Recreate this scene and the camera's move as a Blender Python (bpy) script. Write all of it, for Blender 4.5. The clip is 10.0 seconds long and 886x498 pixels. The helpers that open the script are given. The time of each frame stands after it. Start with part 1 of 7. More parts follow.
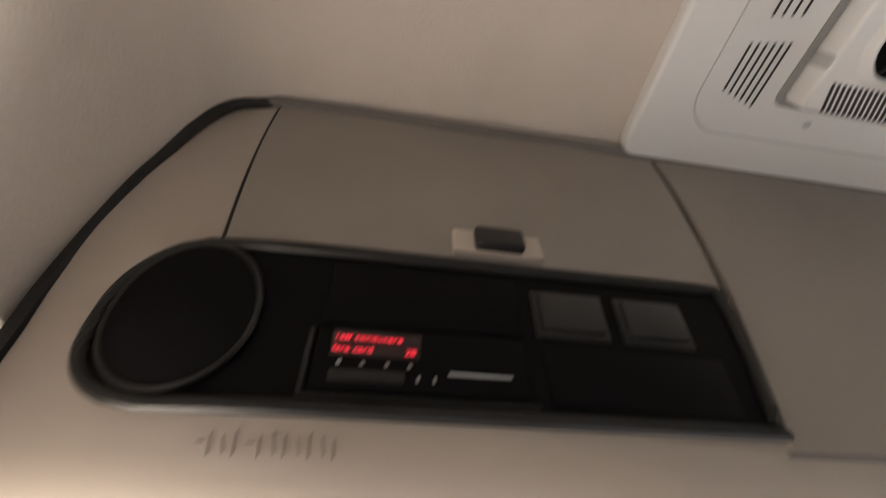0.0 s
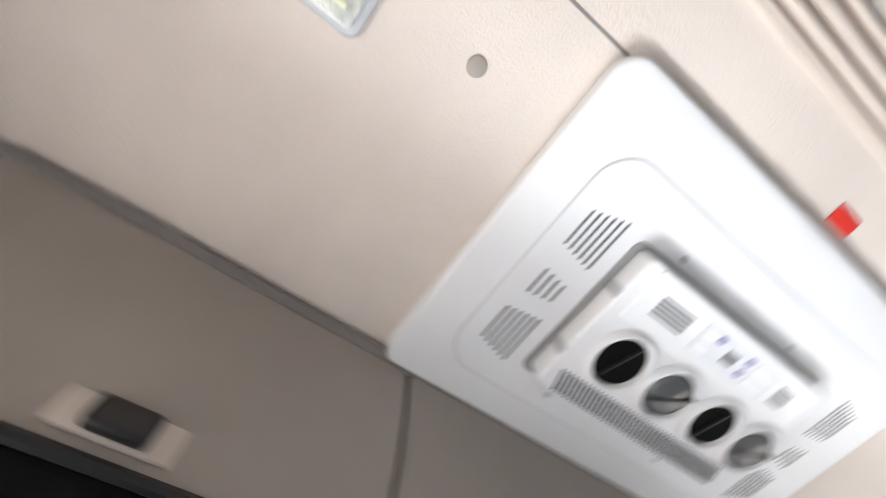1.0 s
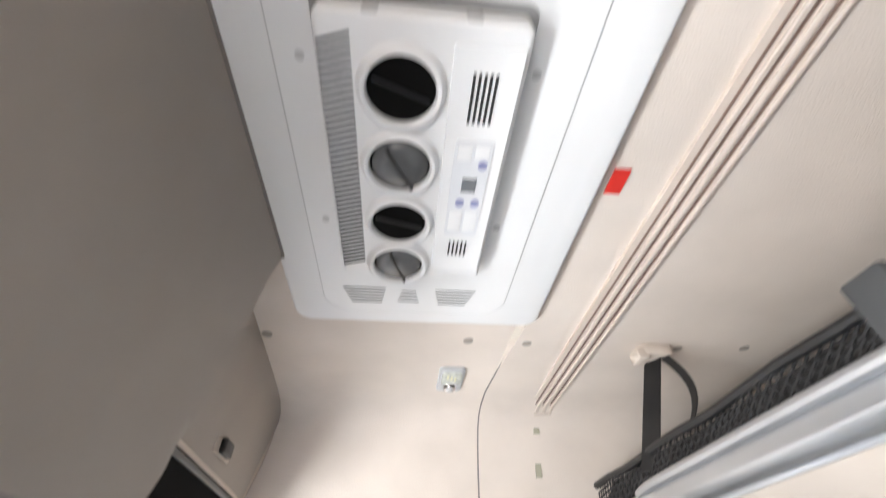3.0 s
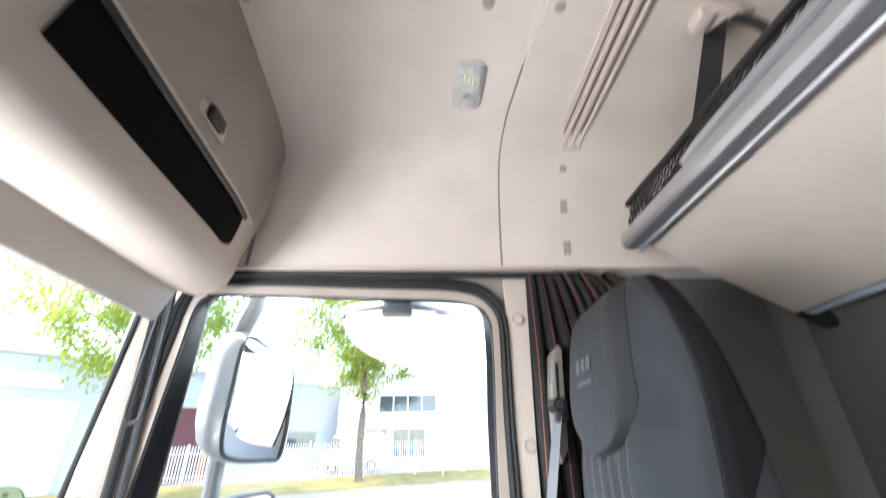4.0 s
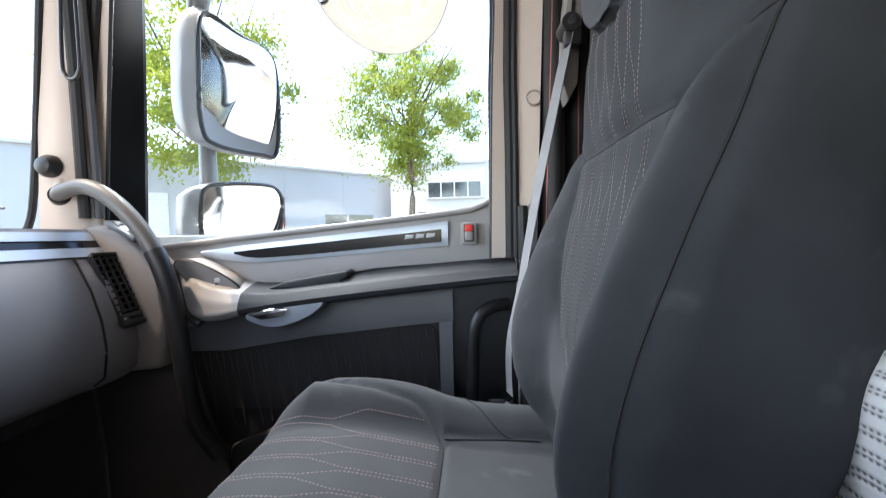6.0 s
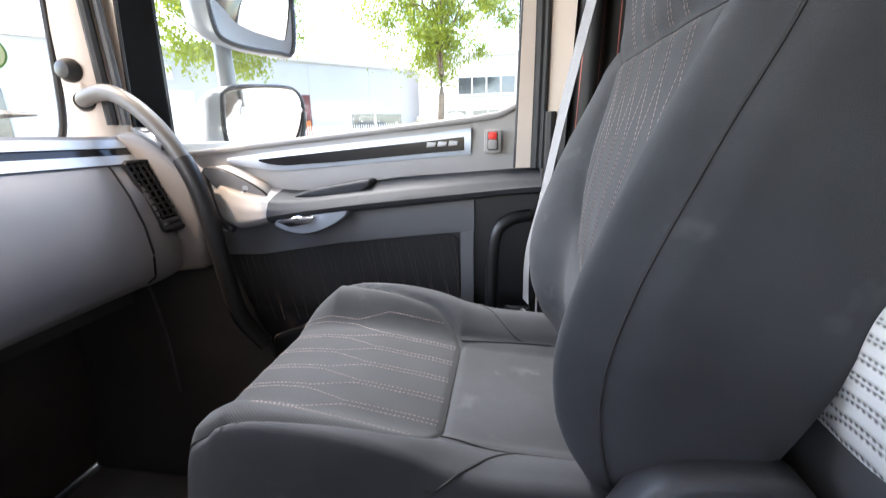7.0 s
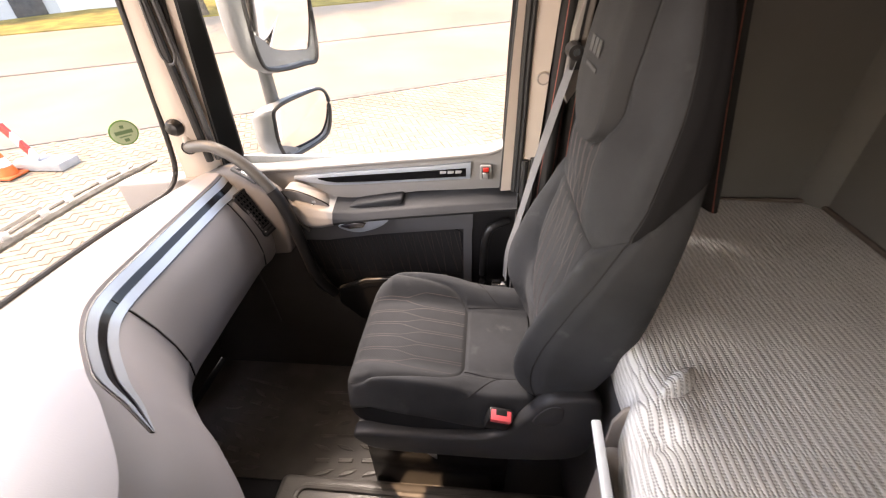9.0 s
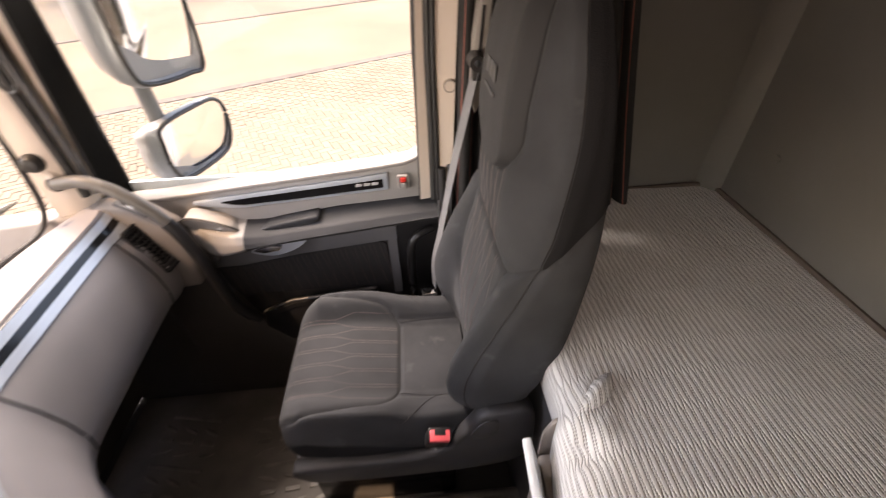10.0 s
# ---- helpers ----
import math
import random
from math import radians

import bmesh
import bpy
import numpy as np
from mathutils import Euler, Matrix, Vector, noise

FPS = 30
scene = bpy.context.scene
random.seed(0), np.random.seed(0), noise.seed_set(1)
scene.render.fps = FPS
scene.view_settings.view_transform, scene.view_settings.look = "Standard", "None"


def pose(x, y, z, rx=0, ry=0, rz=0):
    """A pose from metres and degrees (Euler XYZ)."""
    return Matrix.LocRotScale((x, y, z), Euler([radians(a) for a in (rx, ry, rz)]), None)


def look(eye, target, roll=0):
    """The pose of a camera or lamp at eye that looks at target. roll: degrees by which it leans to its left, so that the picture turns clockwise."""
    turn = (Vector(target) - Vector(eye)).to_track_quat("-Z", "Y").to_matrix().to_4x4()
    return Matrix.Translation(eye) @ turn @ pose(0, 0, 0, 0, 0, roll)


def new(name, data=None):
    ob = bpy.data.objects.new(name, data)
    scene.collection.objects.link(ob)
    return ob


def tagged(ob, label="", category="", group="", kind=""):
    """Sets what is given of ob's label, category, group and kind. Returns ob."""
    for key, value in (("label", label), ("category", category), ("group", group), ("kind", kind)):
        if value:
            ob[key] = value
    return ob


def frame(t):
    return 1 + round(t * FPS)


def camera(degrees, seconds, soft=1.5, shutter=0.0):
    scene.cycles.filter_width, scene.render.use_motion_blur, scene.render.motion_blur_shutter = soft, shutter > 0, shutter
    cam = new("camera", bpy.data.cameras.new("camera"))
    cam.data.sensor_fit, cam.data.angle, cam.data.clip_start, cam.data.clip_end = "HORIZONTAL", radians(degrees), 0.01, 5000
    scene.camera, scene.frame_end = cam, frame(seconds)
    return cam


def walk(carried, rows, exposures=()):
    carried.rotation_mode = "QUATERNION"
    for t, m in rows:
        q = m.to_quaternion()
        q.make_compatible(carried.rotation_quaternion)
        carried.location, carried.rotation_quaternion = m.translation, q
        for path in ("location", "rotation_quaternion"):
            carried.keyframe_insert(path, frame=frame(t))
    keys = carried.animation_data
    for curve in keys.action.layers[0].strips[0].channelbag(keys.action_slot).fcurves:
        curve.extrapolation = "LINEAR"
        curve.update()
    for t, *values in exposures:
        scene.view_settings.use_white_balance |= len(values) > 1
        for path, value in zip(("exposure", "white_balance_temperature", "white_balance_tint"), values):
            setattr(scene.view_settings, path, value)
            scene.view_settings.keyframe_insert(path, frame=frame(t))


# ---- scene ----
cam = camera(94.7, 10.0, soft=1.1, shutter=0.5)
PATH = [
    (0, (-0.004, -0.713, 1.313), (-1.248, -0.447, 2.856), -3.1),
    (0.3, (0.03, -0.667, 1.342), (-0.982, -0.397, 3.046), -4.1),
    (0.5, (0.056, -0.633, 1.357), (-0.774, -0.354, 3.155), -5.3),
    (0.8, (0.091, -0.592, 1.374), (-0.563, -0.22, 3.227), -7.7),
    (1, (0.092, -0.562, 1.38), (-0.444, -0.004, 3.225), -9.9),
    (1.2, (0.073, -0.538, 1.388), (-0.286, 0.275, 3.179), -9.3),
    (1.5, (0.049, -0.519, 1.407), (0.039, 0.715, 2.981), -3.8),
    (2, (0.014, -0.57, 1.435), (0.149, 0.809, 2.878), -0.7),
    (2.2, (0.014, -0.565, 1.434), (0.152, 0.808, 2.878), -0.8),
    (3.3, (-0.014, -0.238, 1.3), (0.147, 1.286, 2.585), -1.5),
    (3.5, (-0.004, -0.165, 1.216), (0.147, 1.409, 2.444), -1.5),
    (4, (0.019, 0.01, 1.096), (0.103, 1.798, 1.989), -1.1),
    (4.5, (0.046, 0.074, 1.032), (0.079, 1.978, 1.643), -1.2),
    (5, (0.102, 0.168, 0.955), (0.078, 2.143, 1.269), -1.3),
    (5.5, (0.157, 0.252, 0.889), (0.062, 2.248, 0.937), -1.3),
    (5.7, (0.142, 0.254, 0.845), (0.028, 2.249, 0.860), -1.4),
    (7, (0.159, 0.258, 0.861), (-0.137, 2.164, 0.33), -1.4),
    (7.5, (0.143, 0.25, 0.86), (-0.168, 2.098, 0.159), -1.5),
    (8, (0.144, 0.184, 1.008), (-0.156, 1.942, 0.105), -1.9),
    (8.5, (0.135, 0.097, 1.204), (-0.121, 1.764, 0.13), -2.3),
    (9, (0.127, 0.014, 1.361), (-0.059, 1.618, 0.18), -2.3),
    (9.5, (0.13, -0.006, 1.437), (0.054, 1.561, 0.196), -2.3),
    (10, (0.175, 0.096, 1.419), (0.27, 1.632, 0.142), -2.1),
]
EXPOSURES = [(0.0, 3.25, 7500, 13), (0.5, 3.85, 6300, 6), (1.0, 4.0, 6400, 10), (2.0, 3.9, 6600, 11), (3.5, 3.85, 6500, 10), (4.0, 3.6, 6400, 12), (4.5, 3.2, 6500, 14), (5.5, 2.8, 6500, 12), (7.0, 3.55, 7000, 16), (7.5, 3.72, 7000, 15), (9.0, 3.1, 8700, 25), (10.0, 2.9, 9000, 27)]
walk(cam, [(t, look(e, g, r)) for t, e, g, r in PATH], EXPOSURES)

# ---- world and sun ----
SUN_FROM = Vector((-1.0, -0.40, 2.05)).normalized()
world = bpy.data.worlds.new("sky")
scene.world = world
world.use_nodes = True
wn = world.node_tree.nodes
sky = wn.new("ShaderNodeTexSky")
sky.sky_type = "NISHITA"
sky.sun_disc = False
sky.sun_elevation = math.asin(SUN_FROM.z)
sky.sun_rotation = math.atan2(SUN_FROM.x, SUN_FROM.y)
world.node_tree.links.new(sky.outputs[0], wn["Background"].inputs[0])
wn["Background"].inputs[1].default_value = 0.15
sun = new("sun", bpy.data.lights.new("sun", "SUN"))
sun.data.energy, sun.data.angle, sun.data.color = 0.8, radians(0.5), (1.0, 0.80, 0.58)
sun.matrix_world = look(SUN_FROM * 30, (0, 0, 0))
# added fill lamp at the driver window, for light of sky and sunlit yard
doorlight = new("driver_window_fill", bpy.data.lights.new("driver_window_fill", "AREA"))
doorlight.data.shape, doorlight.data.size, doorlight.data.size_y = "RECTANGLE", 0.50, 0.36
doorlight.data.energy, doorlight.data.color = 0.5, (1.0, 0.95, 0.88)
doorlight.matrix_world = look((-0.40, -1.15, 1.07), (-0.20, -0.30, 1.45))
# added fill lamp, out of view above the windscreen's passenger half, for sky light
frontlight = new("front_fill", bpy.data.lights.new("front_fill", "AREA"))
frontlight.data.shape, frontlight.data.size, frontlight.data.size_y = "RECTANGLE", 1.1, 0.6
frontlight.data.energy, frontlight.data.color = 1.2, (0.92, 0.97, 1.0)
frontlight.matrix_world = look((-1.55, 0.45, 2.05), (-0.1, 0.72, 0.45))
# added fill lamp at the driver half of the windscreen, for sky light
screenlight = new("windscreen_fill", bpy.data.lights.new("windscreen_fill", "AREA"))
screenlight.data.shape, screenlight.data.size, screenlight.data.size_y = "RECTANGLE", 0.95, 0.24
screenlight.data.energy, screenlight.data.color = 2.8, (0.92, 0.97, 1.0)
screenlight.matrix_world = look((-0.78, -0.10, 1.03), (-0.15, 0.0, 1.80))
# added fill lamp, out of view above the side window, boosting its sky light
sidelight = new("side_window_fill", bpy.data.lights.new("side_window_fill", "AREA"))
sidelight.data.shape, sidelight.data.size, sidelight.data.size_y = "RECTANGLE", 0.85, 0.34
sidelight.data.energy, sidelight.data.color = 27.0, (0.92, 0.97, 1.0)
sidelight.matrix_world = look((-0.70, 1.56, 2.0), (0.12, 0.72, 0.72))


# ---- helpers of this scene ----
def part(name, bm, mat, parent=None, label="", smooth=35.0, kind=""):
    """Link a bmesh as one mesh object under a thing or a part."""
    me = bpy.data.meshes.new(name)
    bmesh.ops.recalc_face_normals(bm, faces=bm.faces[:])
    bm.to_mesh(me)
    bm.free()
    if smooth:
        me.shade_smooth()
        me.set_sharp_from_angle(angle=radians(smooth))
    me.materials.append(mat)
    ob = new(name, me)
    if parent is not None:
        ob.parent = parent
    return tagged(ob, label, "", "", kind)


def thing(name, label, category, at=(0, 0, 0), group="", kind=""):
    ob = new(name)
    ob.location = at
    ob.empty_display_size = 0.05
    ob.matrix_world = Matrix.Translation(at)
    return tagged(ob, label, category, group, kind)


def solid(name, bm, mat, label, category, smooth=35.0, kind="", group=""):
    ob = part(name, bm, mat, None, label, smooth)
    return tagged(ob, "", category, group, kind)


def box(x0, x1, y0, y1, z0, z1, bevel=0.0, seg=2, bm=None):
    bm = bm or bmesh.new()
    vs = bmesh.ops.create_cube(bm, size=1.0)["verts"]
    for v in vs:
        v.co = Vector((x0 + (v.co.x + 0.5) * (x1 - x0), y0 + (v.co.y + 0.5) * (y1 - y0), z0 + (v.co.z + 0.5) * (z1 - z0)))
    if bevel:
        es = list({e for v in vs for e in v.link_edges})
        bmesh.ops.bevel(bm, geom=es, offset=bevel, segments=seg, profile=0.5, affect="EDGES", clamp_overlap=True)
    return bm


def loft(rings, closed=True, caps=True, bm=None):
    """Skin a list of rings of points."""
    bm = bm or bmesh.new()
    rows = [[bm.verts.new(p) for p in r] for r in rings]
    n = len(rows[0])
    for a, b in zip(rows, rows[1:]):
        for i in range(n if closed else n - 1):
            j = (i + 1) % n
            bm.faces.new((a[i], a[j], b[j], b[i]))
    if caps and closed:
        bm.faces.new(rows[0])
        bm.faces.new(list(reversed(rows[-1])))
    return bm


def sheet(fn, nu, nv, thick=None, bm=None):
    """A surface fn(u, v), u and v from 0 to 1; thick: a vector that gives it depth."""
    bm = bm or bmesh.new()
    us, vs = [i / nu for i in range(nu + 1)], [j / nv for j in range(nv + 1)]
    top = [[bm.verts.new(fn(u, v)) for v in vs] for u in us]
    for i in range(nu):
        for j in range(nv):
            bm.faces.new((top[i][j], top[i + 1][j], top[i + 1][j + 1], top[i][j + 1]))
    if thick is not None:
        d = Vector(thick)
        low = [[bm.verts.new(v.co + d) for v in r] for r in top]
        for i in range(nu):
            for j in range(nv):
                bm.faces.new((low[i][j], low[i][j + 1], low[i + 1][j + 1], low[i + 1][j]))
        rim = [(i, 0) for i in range(nu)] + [(nu, j) for j in range(nv)] + [(i, nv) for i in range(nu, 0, -1)] + [(0, j) for j in range(nv, 0, -1)]
        for (a, b), (c, d2) in zip(rim, rim[1:] + rim[:1]):
            bm.faces.new((top[a][b], low[a][b], low[c][d2], top[c][d2]))
    return bm


def smooth_line(pts, n=8, closed=False):
    """A Catmull-Rom line through points."""
    P = [Vector(p) for p in pts]
    m = len(P)
    out = []
    for i in range(m if closed else m - 1):
        if closed:
            a, b, c, d = P[i - 1], P[i], P[(i + 1) % m], P[(i + 2) % m]
        else:
            a, b, c, d = P[max(i - 1, 0)], P[i], P[i + 1], P[min(i + 2, m - 1)]
        for k in range(n):
            t = k / n
            out.append(0.5 * ((2 * b) + (c - a) * t + (2 * a - 5 * b + 4 * c - d) * t * t + (3 * b - a - 3 * c + d) * t ** 3))
    if not closed:
        out.append(P[-1])
    return out


def tube(pts, radius, sides=8, bm=None, closed=False, flat=1.0, up=(0, 0, 1)):
    """A round or flattened bar along a line; radius may be a list."""
    pts = [Vector(p) for p in pts]
    m = len(pts)
    rings = []
    for i, p in enumerate(pts):
        a = pts[i - 1] if (i or closed) else p
        b = pts[(i + 1) % m] if (i < m - 1 or closed) else p
        d = (b - a).normalized()
        s = d.cross(Vector(up))
        if s.length < 1e-3:
            s = d.cross(Vector((1, 0, 0)))
        s.normalize()
        q = s.cross(d).normalized()
        r = radius[i] if isinstance(radius, (list, tuple)) else radius
        rings.append([p + r * (math.cos(t) * s + flat * math.sin(t) * q) for t in (2 * math.pi * k / sides for k in range(sides))])
    if closed:
        rings.append(rings[0])
        bm = bm or bmesh.new()
        rows = [[bm.verts.new(p) for p in r] for r in rings[:-1]]
        for i in range(m):
            a, b = rows[i], rows[(i + 1) % m]
            for k in range(sides):
                bm.faces.new((a[k], a[(k + 1) % sides], b[(k + 1) % sides], b[k]))
        return bm
    return loft(rings, bm=bm)


def rod(a, b, r0, r1=None, sides=20, bm=None):
    a, b = Vector(a), Vector(b)
    return tube([a, b], [r0, r0 if r1 is None else r1], sides, bm, up=(0.3, 0.9, 0.2))


def prism(outline, axis, a, b, bevel=0.0, seg=2):
    """Extrude a 2D outline along x, y or z from a to b."""
    def at(p, w):
        return {"x": (w, p[0], p[1]), "y": (p[0], w, p[1]), "z": (p[0], p[1], w)}[axis]
    bm = bmesh.new()
    lo = [bm.verts.new(at(p, a)) for p in outline]
    hi = [bm.verts.new(at(p, b)) for p in outline]
    n = len(outline)
    bm.faces.new(lo)
    bm.faces.new(list(reversed(hi)))
    for i in range(n):
        bm.faces.new((lo[i], hi[i], hi[(i + 1) % n], lo[(i + 1) % n]))
    bmesh.ops.recalc_face_normals(bm, faces=bm.faces[:])
    if bevel:
        es = [e for e in bm.edges if len(e.link_faces) == 2 and e.calc_face_angle(0) > 0.6]
        bmesh.ops.bevel(bm, geom=es, offset=bevel, segments=seg, profile=0.5, affect="EDGES", clamp_overlap=True)
    return bm


def rounded(x0, x1, y0, y1, r, n=5):
    """The outline of a rounded rectangle."""
    out = []
    for cx, cy, s in ((x1 - r, y1 - r, 0), (x0 + r, y1 - r, 90), (x0 + r, y0 + r, 180), (x1 - r, y0 + r, 270)):
        out += [(cx + r * math.cos(radians(s + 90 * k / n)), cy + r * math.sin(radians(s + 90 * k / n))) for k in range(n + 1)]
    return out


def frame_ring(outer, inner, axis, a, b):
    """A flat ring between two outlines of the same count, extruded along an axis."""
    def at(p, w):
        return {"x": (w, p[0], p[1]), "y": (p[0], w, p[1]), "z": (p[0], p[1], w)}[axis]
    bm = bmesh.new()
    L = [[bm.verts.new(at(p, w)) for p in o] for o, w in ((outer, a), (inner, a), (inner, b), (outer, b))]
    n = len(outer)
    for k in range(4):
        r, s = L[k], L[(k + 1) % 4]
        for i in range(n):
            bm.faces.new((r[i], r[(i + 1) % n], s[(i + 1) % n], s[i]))
    return bm


def curve_at(table, x):
    """A value from a table of (x, value), on a smooth line through its rows."""
    n = len(table)
    if x <= table[0][0]:
        return table[0][1]
    if x >= table[-1][0]:
        return table[-1][1]
    k = max(i for i in range(n - 1) if table[i][0] <= x)
    (a, p), (b, q) = table[k], table[k + 1]
    def slope(i):
        u, w = table[max(i - 1, 0)], table[min(i + 1, n - 1)]
        return (w[1] - u[1]) / (w[0] - u[0])
    d = b - a
    t = (x - a) / d
    return (2 * t ** 3 - 3 * t * t + 1) * p + (t ** 3 - 2 * t * t + t) * d * slope(k) + (3 * t * t - 2 * t ** 3) * q + (t ** 3 - t * t) * d * slope(k + 1)


def lin_at(table, x):
    if x <= table[0][0]:
        return table[0][1]
    for (a, p), (b, q) in zip(table, table[1:]):
        if x <= b:
            return p + (q - p) * (x - a) / (b - a)
    return table[-1][1]


def ease(t):
    t = min(max(t, 0), 1)
    return t * t * (3 - 2 * t)


# ---- materials ----
def material(name, color, rough=0.6, metal=0.0, grain=0.0, grain_size=400.0, stain=0.12, stain_size=6.0, spec=0.5, coat=0.0, sheen=0.0):
    """A surface with grain (fine relief) and stains (slow change of colour and gloss)."""
    m = bpy.data.materials.new(name)
    m.use_nodes = True
    t = m.node_tree
    b = t.nodes["Principled BSDF"]
    b.inputs["Metallic"].default_value = metal
    b.inputs["Specular IOR Level"].default_value = spec
    b.inputs["Coat Weight"].default_value = coat
    b.inputs["Sheen Weight"].default_value = sheen
    geo = t.nodes.new("ShaderNodeTexCoord")
    big = t.nodes.new("ShaderNodeTexNoise")
    big.inputs["Scale"].default_value, big.inputs["Detail"].default_value = stain_size, 5.0
    t.links.new(geo.outputs["Object"], big.inputs["Vector"])
    ramp = t.nodes.new("ShaderNodeMapRange")
    ramp.inputs[1].default_value, ramp.inputs[2].default_value = 0.3, 0.7
    ramp.inputs[3].default_value, ramp.inputs[4].default_value = 1.0 - stain, 1.0 + stain * 0.5
    t.links.new(big.outputs[0], ramp.inputs[0])
    mul = t.nodes.new("ShaderNodeVectorMath")
    mul.operation = "SCALE"
    mul.inputs[0].default_value = color
    t.links.new(ramp.outputs[0], mul.inputs["Scale"])
    t.links.new(mul.outputs[0], b.inputs["Base Color"])
    rr = t.nodes.new("ShaderNodeMapRange")
    rr.inputs[3].default_value, rr.inputs[4].default_value = max(rough - 0.08, 0.02), min(rough + 0.08, 1.0)
    t.links.new(big.outputs[0], rr.inputs[0])
    t.links.new(rr.outputs[0], b.inputs["Roughness"])
    if grain:
        fine = t.nodes.new("ShaderNodeTexNoise")
        fine.inputs["Scale"].default_value, fine.inputs["Detail"].default_value = grain_size, 2.0
        t.links.new(geo.outputs["Object"], fine.inputs["Vector"])
        bump = t.nodes.new("ShaderNodeBump")
        bump.inputs["Strength"].default_value, bump.inputs["Distance"].default_value = grain, 0.002
        t.links.new(fine.outputs[0], bump.inputs["Height"])
        t.links.new(bump.outputs[0], b.inputs["Normal"])
    return m


def glow(name, color, strength):
    m = bpy.data.materials.new(name)
    m.use_nodes = True
    b = m.node_tree.nodes["Principled BSDF"]
    b.inputs["Base Color"].default_value = (0.02, 0.02, 0.02, 1)
    b.inputs["Emission Color"].default_value = (*color, 1)
    b.inputs["Emission Strength"].default_value = strength
    return m


def pane_glass(name, tint=(0.97, 0.99, 0.98)):
    """Thin clear glass with a mirror gloss by Fresnel."""
    m = bpy.data.materials.new(name)
    m.use_nodes = True
    t = m.node_tree
    t.nodes.remove(t.nodes["Principled BSDF"])
    clear, gloss, mix, fres = (t.nodes.new("ShaderNodeBsdfTransparent"), t.nodes.new("ShaderNodeBsdfGlossy"), t.nodes.new("ShaderNodeMixShader"), t.nodes.new("ShaderNodeFresnel"))
    clear.inputs[0].default_value = (*tint, 1)
    gloss.inputs["Roughness"].default_value = 0.01
    fres.inputs[0].default_value = 1.12
    t.links.new(fres.outputs[0], mix.inputs[0])
    t.links.new(clear.outputs[0], mix.inputs[1])
    t.links.new(gloss.outputs[0], mix.inputs[2])
    t.links.new(mix.outputs[0], t.nodes["Material Output"].inputs[0])
    return m


LINING = material("headliner_fabric", (0.72, 0.64, 0.575), 0.9, grain=0.4, grain_size=300, stain=0.10, stain_size=4, spec=0.2)
BEIGE = material("beige_plastic", (0.62, 0.54, 0.475), 0.55, grain=0.12, grain_size=900, stain=0.06, spec=0.35)
CONSOLE_BEIGE = material("console_plastic", (0.50, 0.435, 0.38), 0.55, grain=0.15, grain_size=900, stain=0.08, spec=0.35)
BEIGE_DARK = material("taupe_plastic", (0.355, 0.315, 0.28), 0.5, grain=0.15, grain_size=900, stain=0.08, spec=0.4)
GREY_DASH = material("dash_plastic", (0.235, 0.227, 0.238), 0.5, grain=0.2, grain_size=800, stain=0.08, spec=0.45)
TAUPE_DASH = material("dash_top_plastic", (0.22, 0.20, 0.19), 0.6, grain=0.25, grain_size=800, stain=0.08, spec=0.4)
CHARCOAL = material("charcoal_plastic", (0.060, 0.062, 0.066), 0.5, grain=0.2, grain_size=800, stain=0.15)
BLACK = material("black_plastic", (0.012, 0.012, 0.013), 0.4, grain=0.1, stain=0.2)
GLOSS_BLACK = material("gloss_black", (0.008, 0.008, 0.009), 0.16, stain=0.1, spec=0.35)
DARK_PANEL = material("dark_panel", (0.004, 0.004, 0.005), 0.5, grain=0.05, stain=0.15, spec=0.1)
MATT_BLACK = material("matt_black", (0.004, 0.004, 0.004), 0.8, spec=0.1)
RUBBER = material("black_rubber", (0.018, 0.018, 0.019), 0.65, grain=0.2, stain=0.2)
WHITE_PLASTIC = material("white_plastic", (0.80, 0.80, 0.80), 0.4, grain=0.04, stain=0.03)
SILVER = material("silver_trim", (0.62, 0.64, 0.67), 0.32, metal=0.75, grain=0.03, stain=0.05)
ALU = material("aluminium", (0.52, 0.53, 0.55), 0.36, metal=0.8, grain=0.05, stain=0.08)
CHROME = material("chrome", (0.8, 0.8, 0.82), 0.08, metal=1.0, stain=0.02)
SEAT_CLOTH = material("seat_cloth", (0.036, 0.0385, 0.0425), 0.88, grain=0.35, grain_size=1600, stain=0.4, stain_size=7, spec=0.15, sheen=0.03)
SEAT_BACKING = material("seat_backing", (0.031, 0.033, 0.036), 0.75, grain=0.25, grain_size=1600, stain=0.2, spec=0.3)


def dusty(m, color, scale, low, high):
    """Pale dust rubbed into a cloth in soft smudges."""
    t = m.node_tree
    b = t.nodes["Principled BSDF"]
    co = t.nodes.new("ShaderNodeTexCoord")
    n = t.nodes.new("ShaderNodeTexNoise")
    n.inputs["Scale"].default_value, n.inputs["Detail"].default_value, n.inputs["Roughness"].default_value = scale, 4.0, 0.6
    t.links.new(co.outputs["Object"], n.inputs["Vector"])
    r = t.nodes.new("ShaderNodeMapRange")
    r.inputs[1].default_value, r.inputs[2].default_value, r.inputs[4].default_value = low, high, 0.55
    t.links.new(n.outputs[0], r.inputs[0])
    mix = t.nodes.new("ShaderNodeMix")
    mix.data_type = "RGBA"
    t.links.new(r.outputs[0], mix.inputs["Factor"])
    t.links.new(b.inputs["Base Color"].links[0].from_socket, mix.inputs["A"])
    mix.inputs["B"].default_value = (*color, 1)
    t.links.new(mix.outputs["Result"], b.inputs["Base Color"])


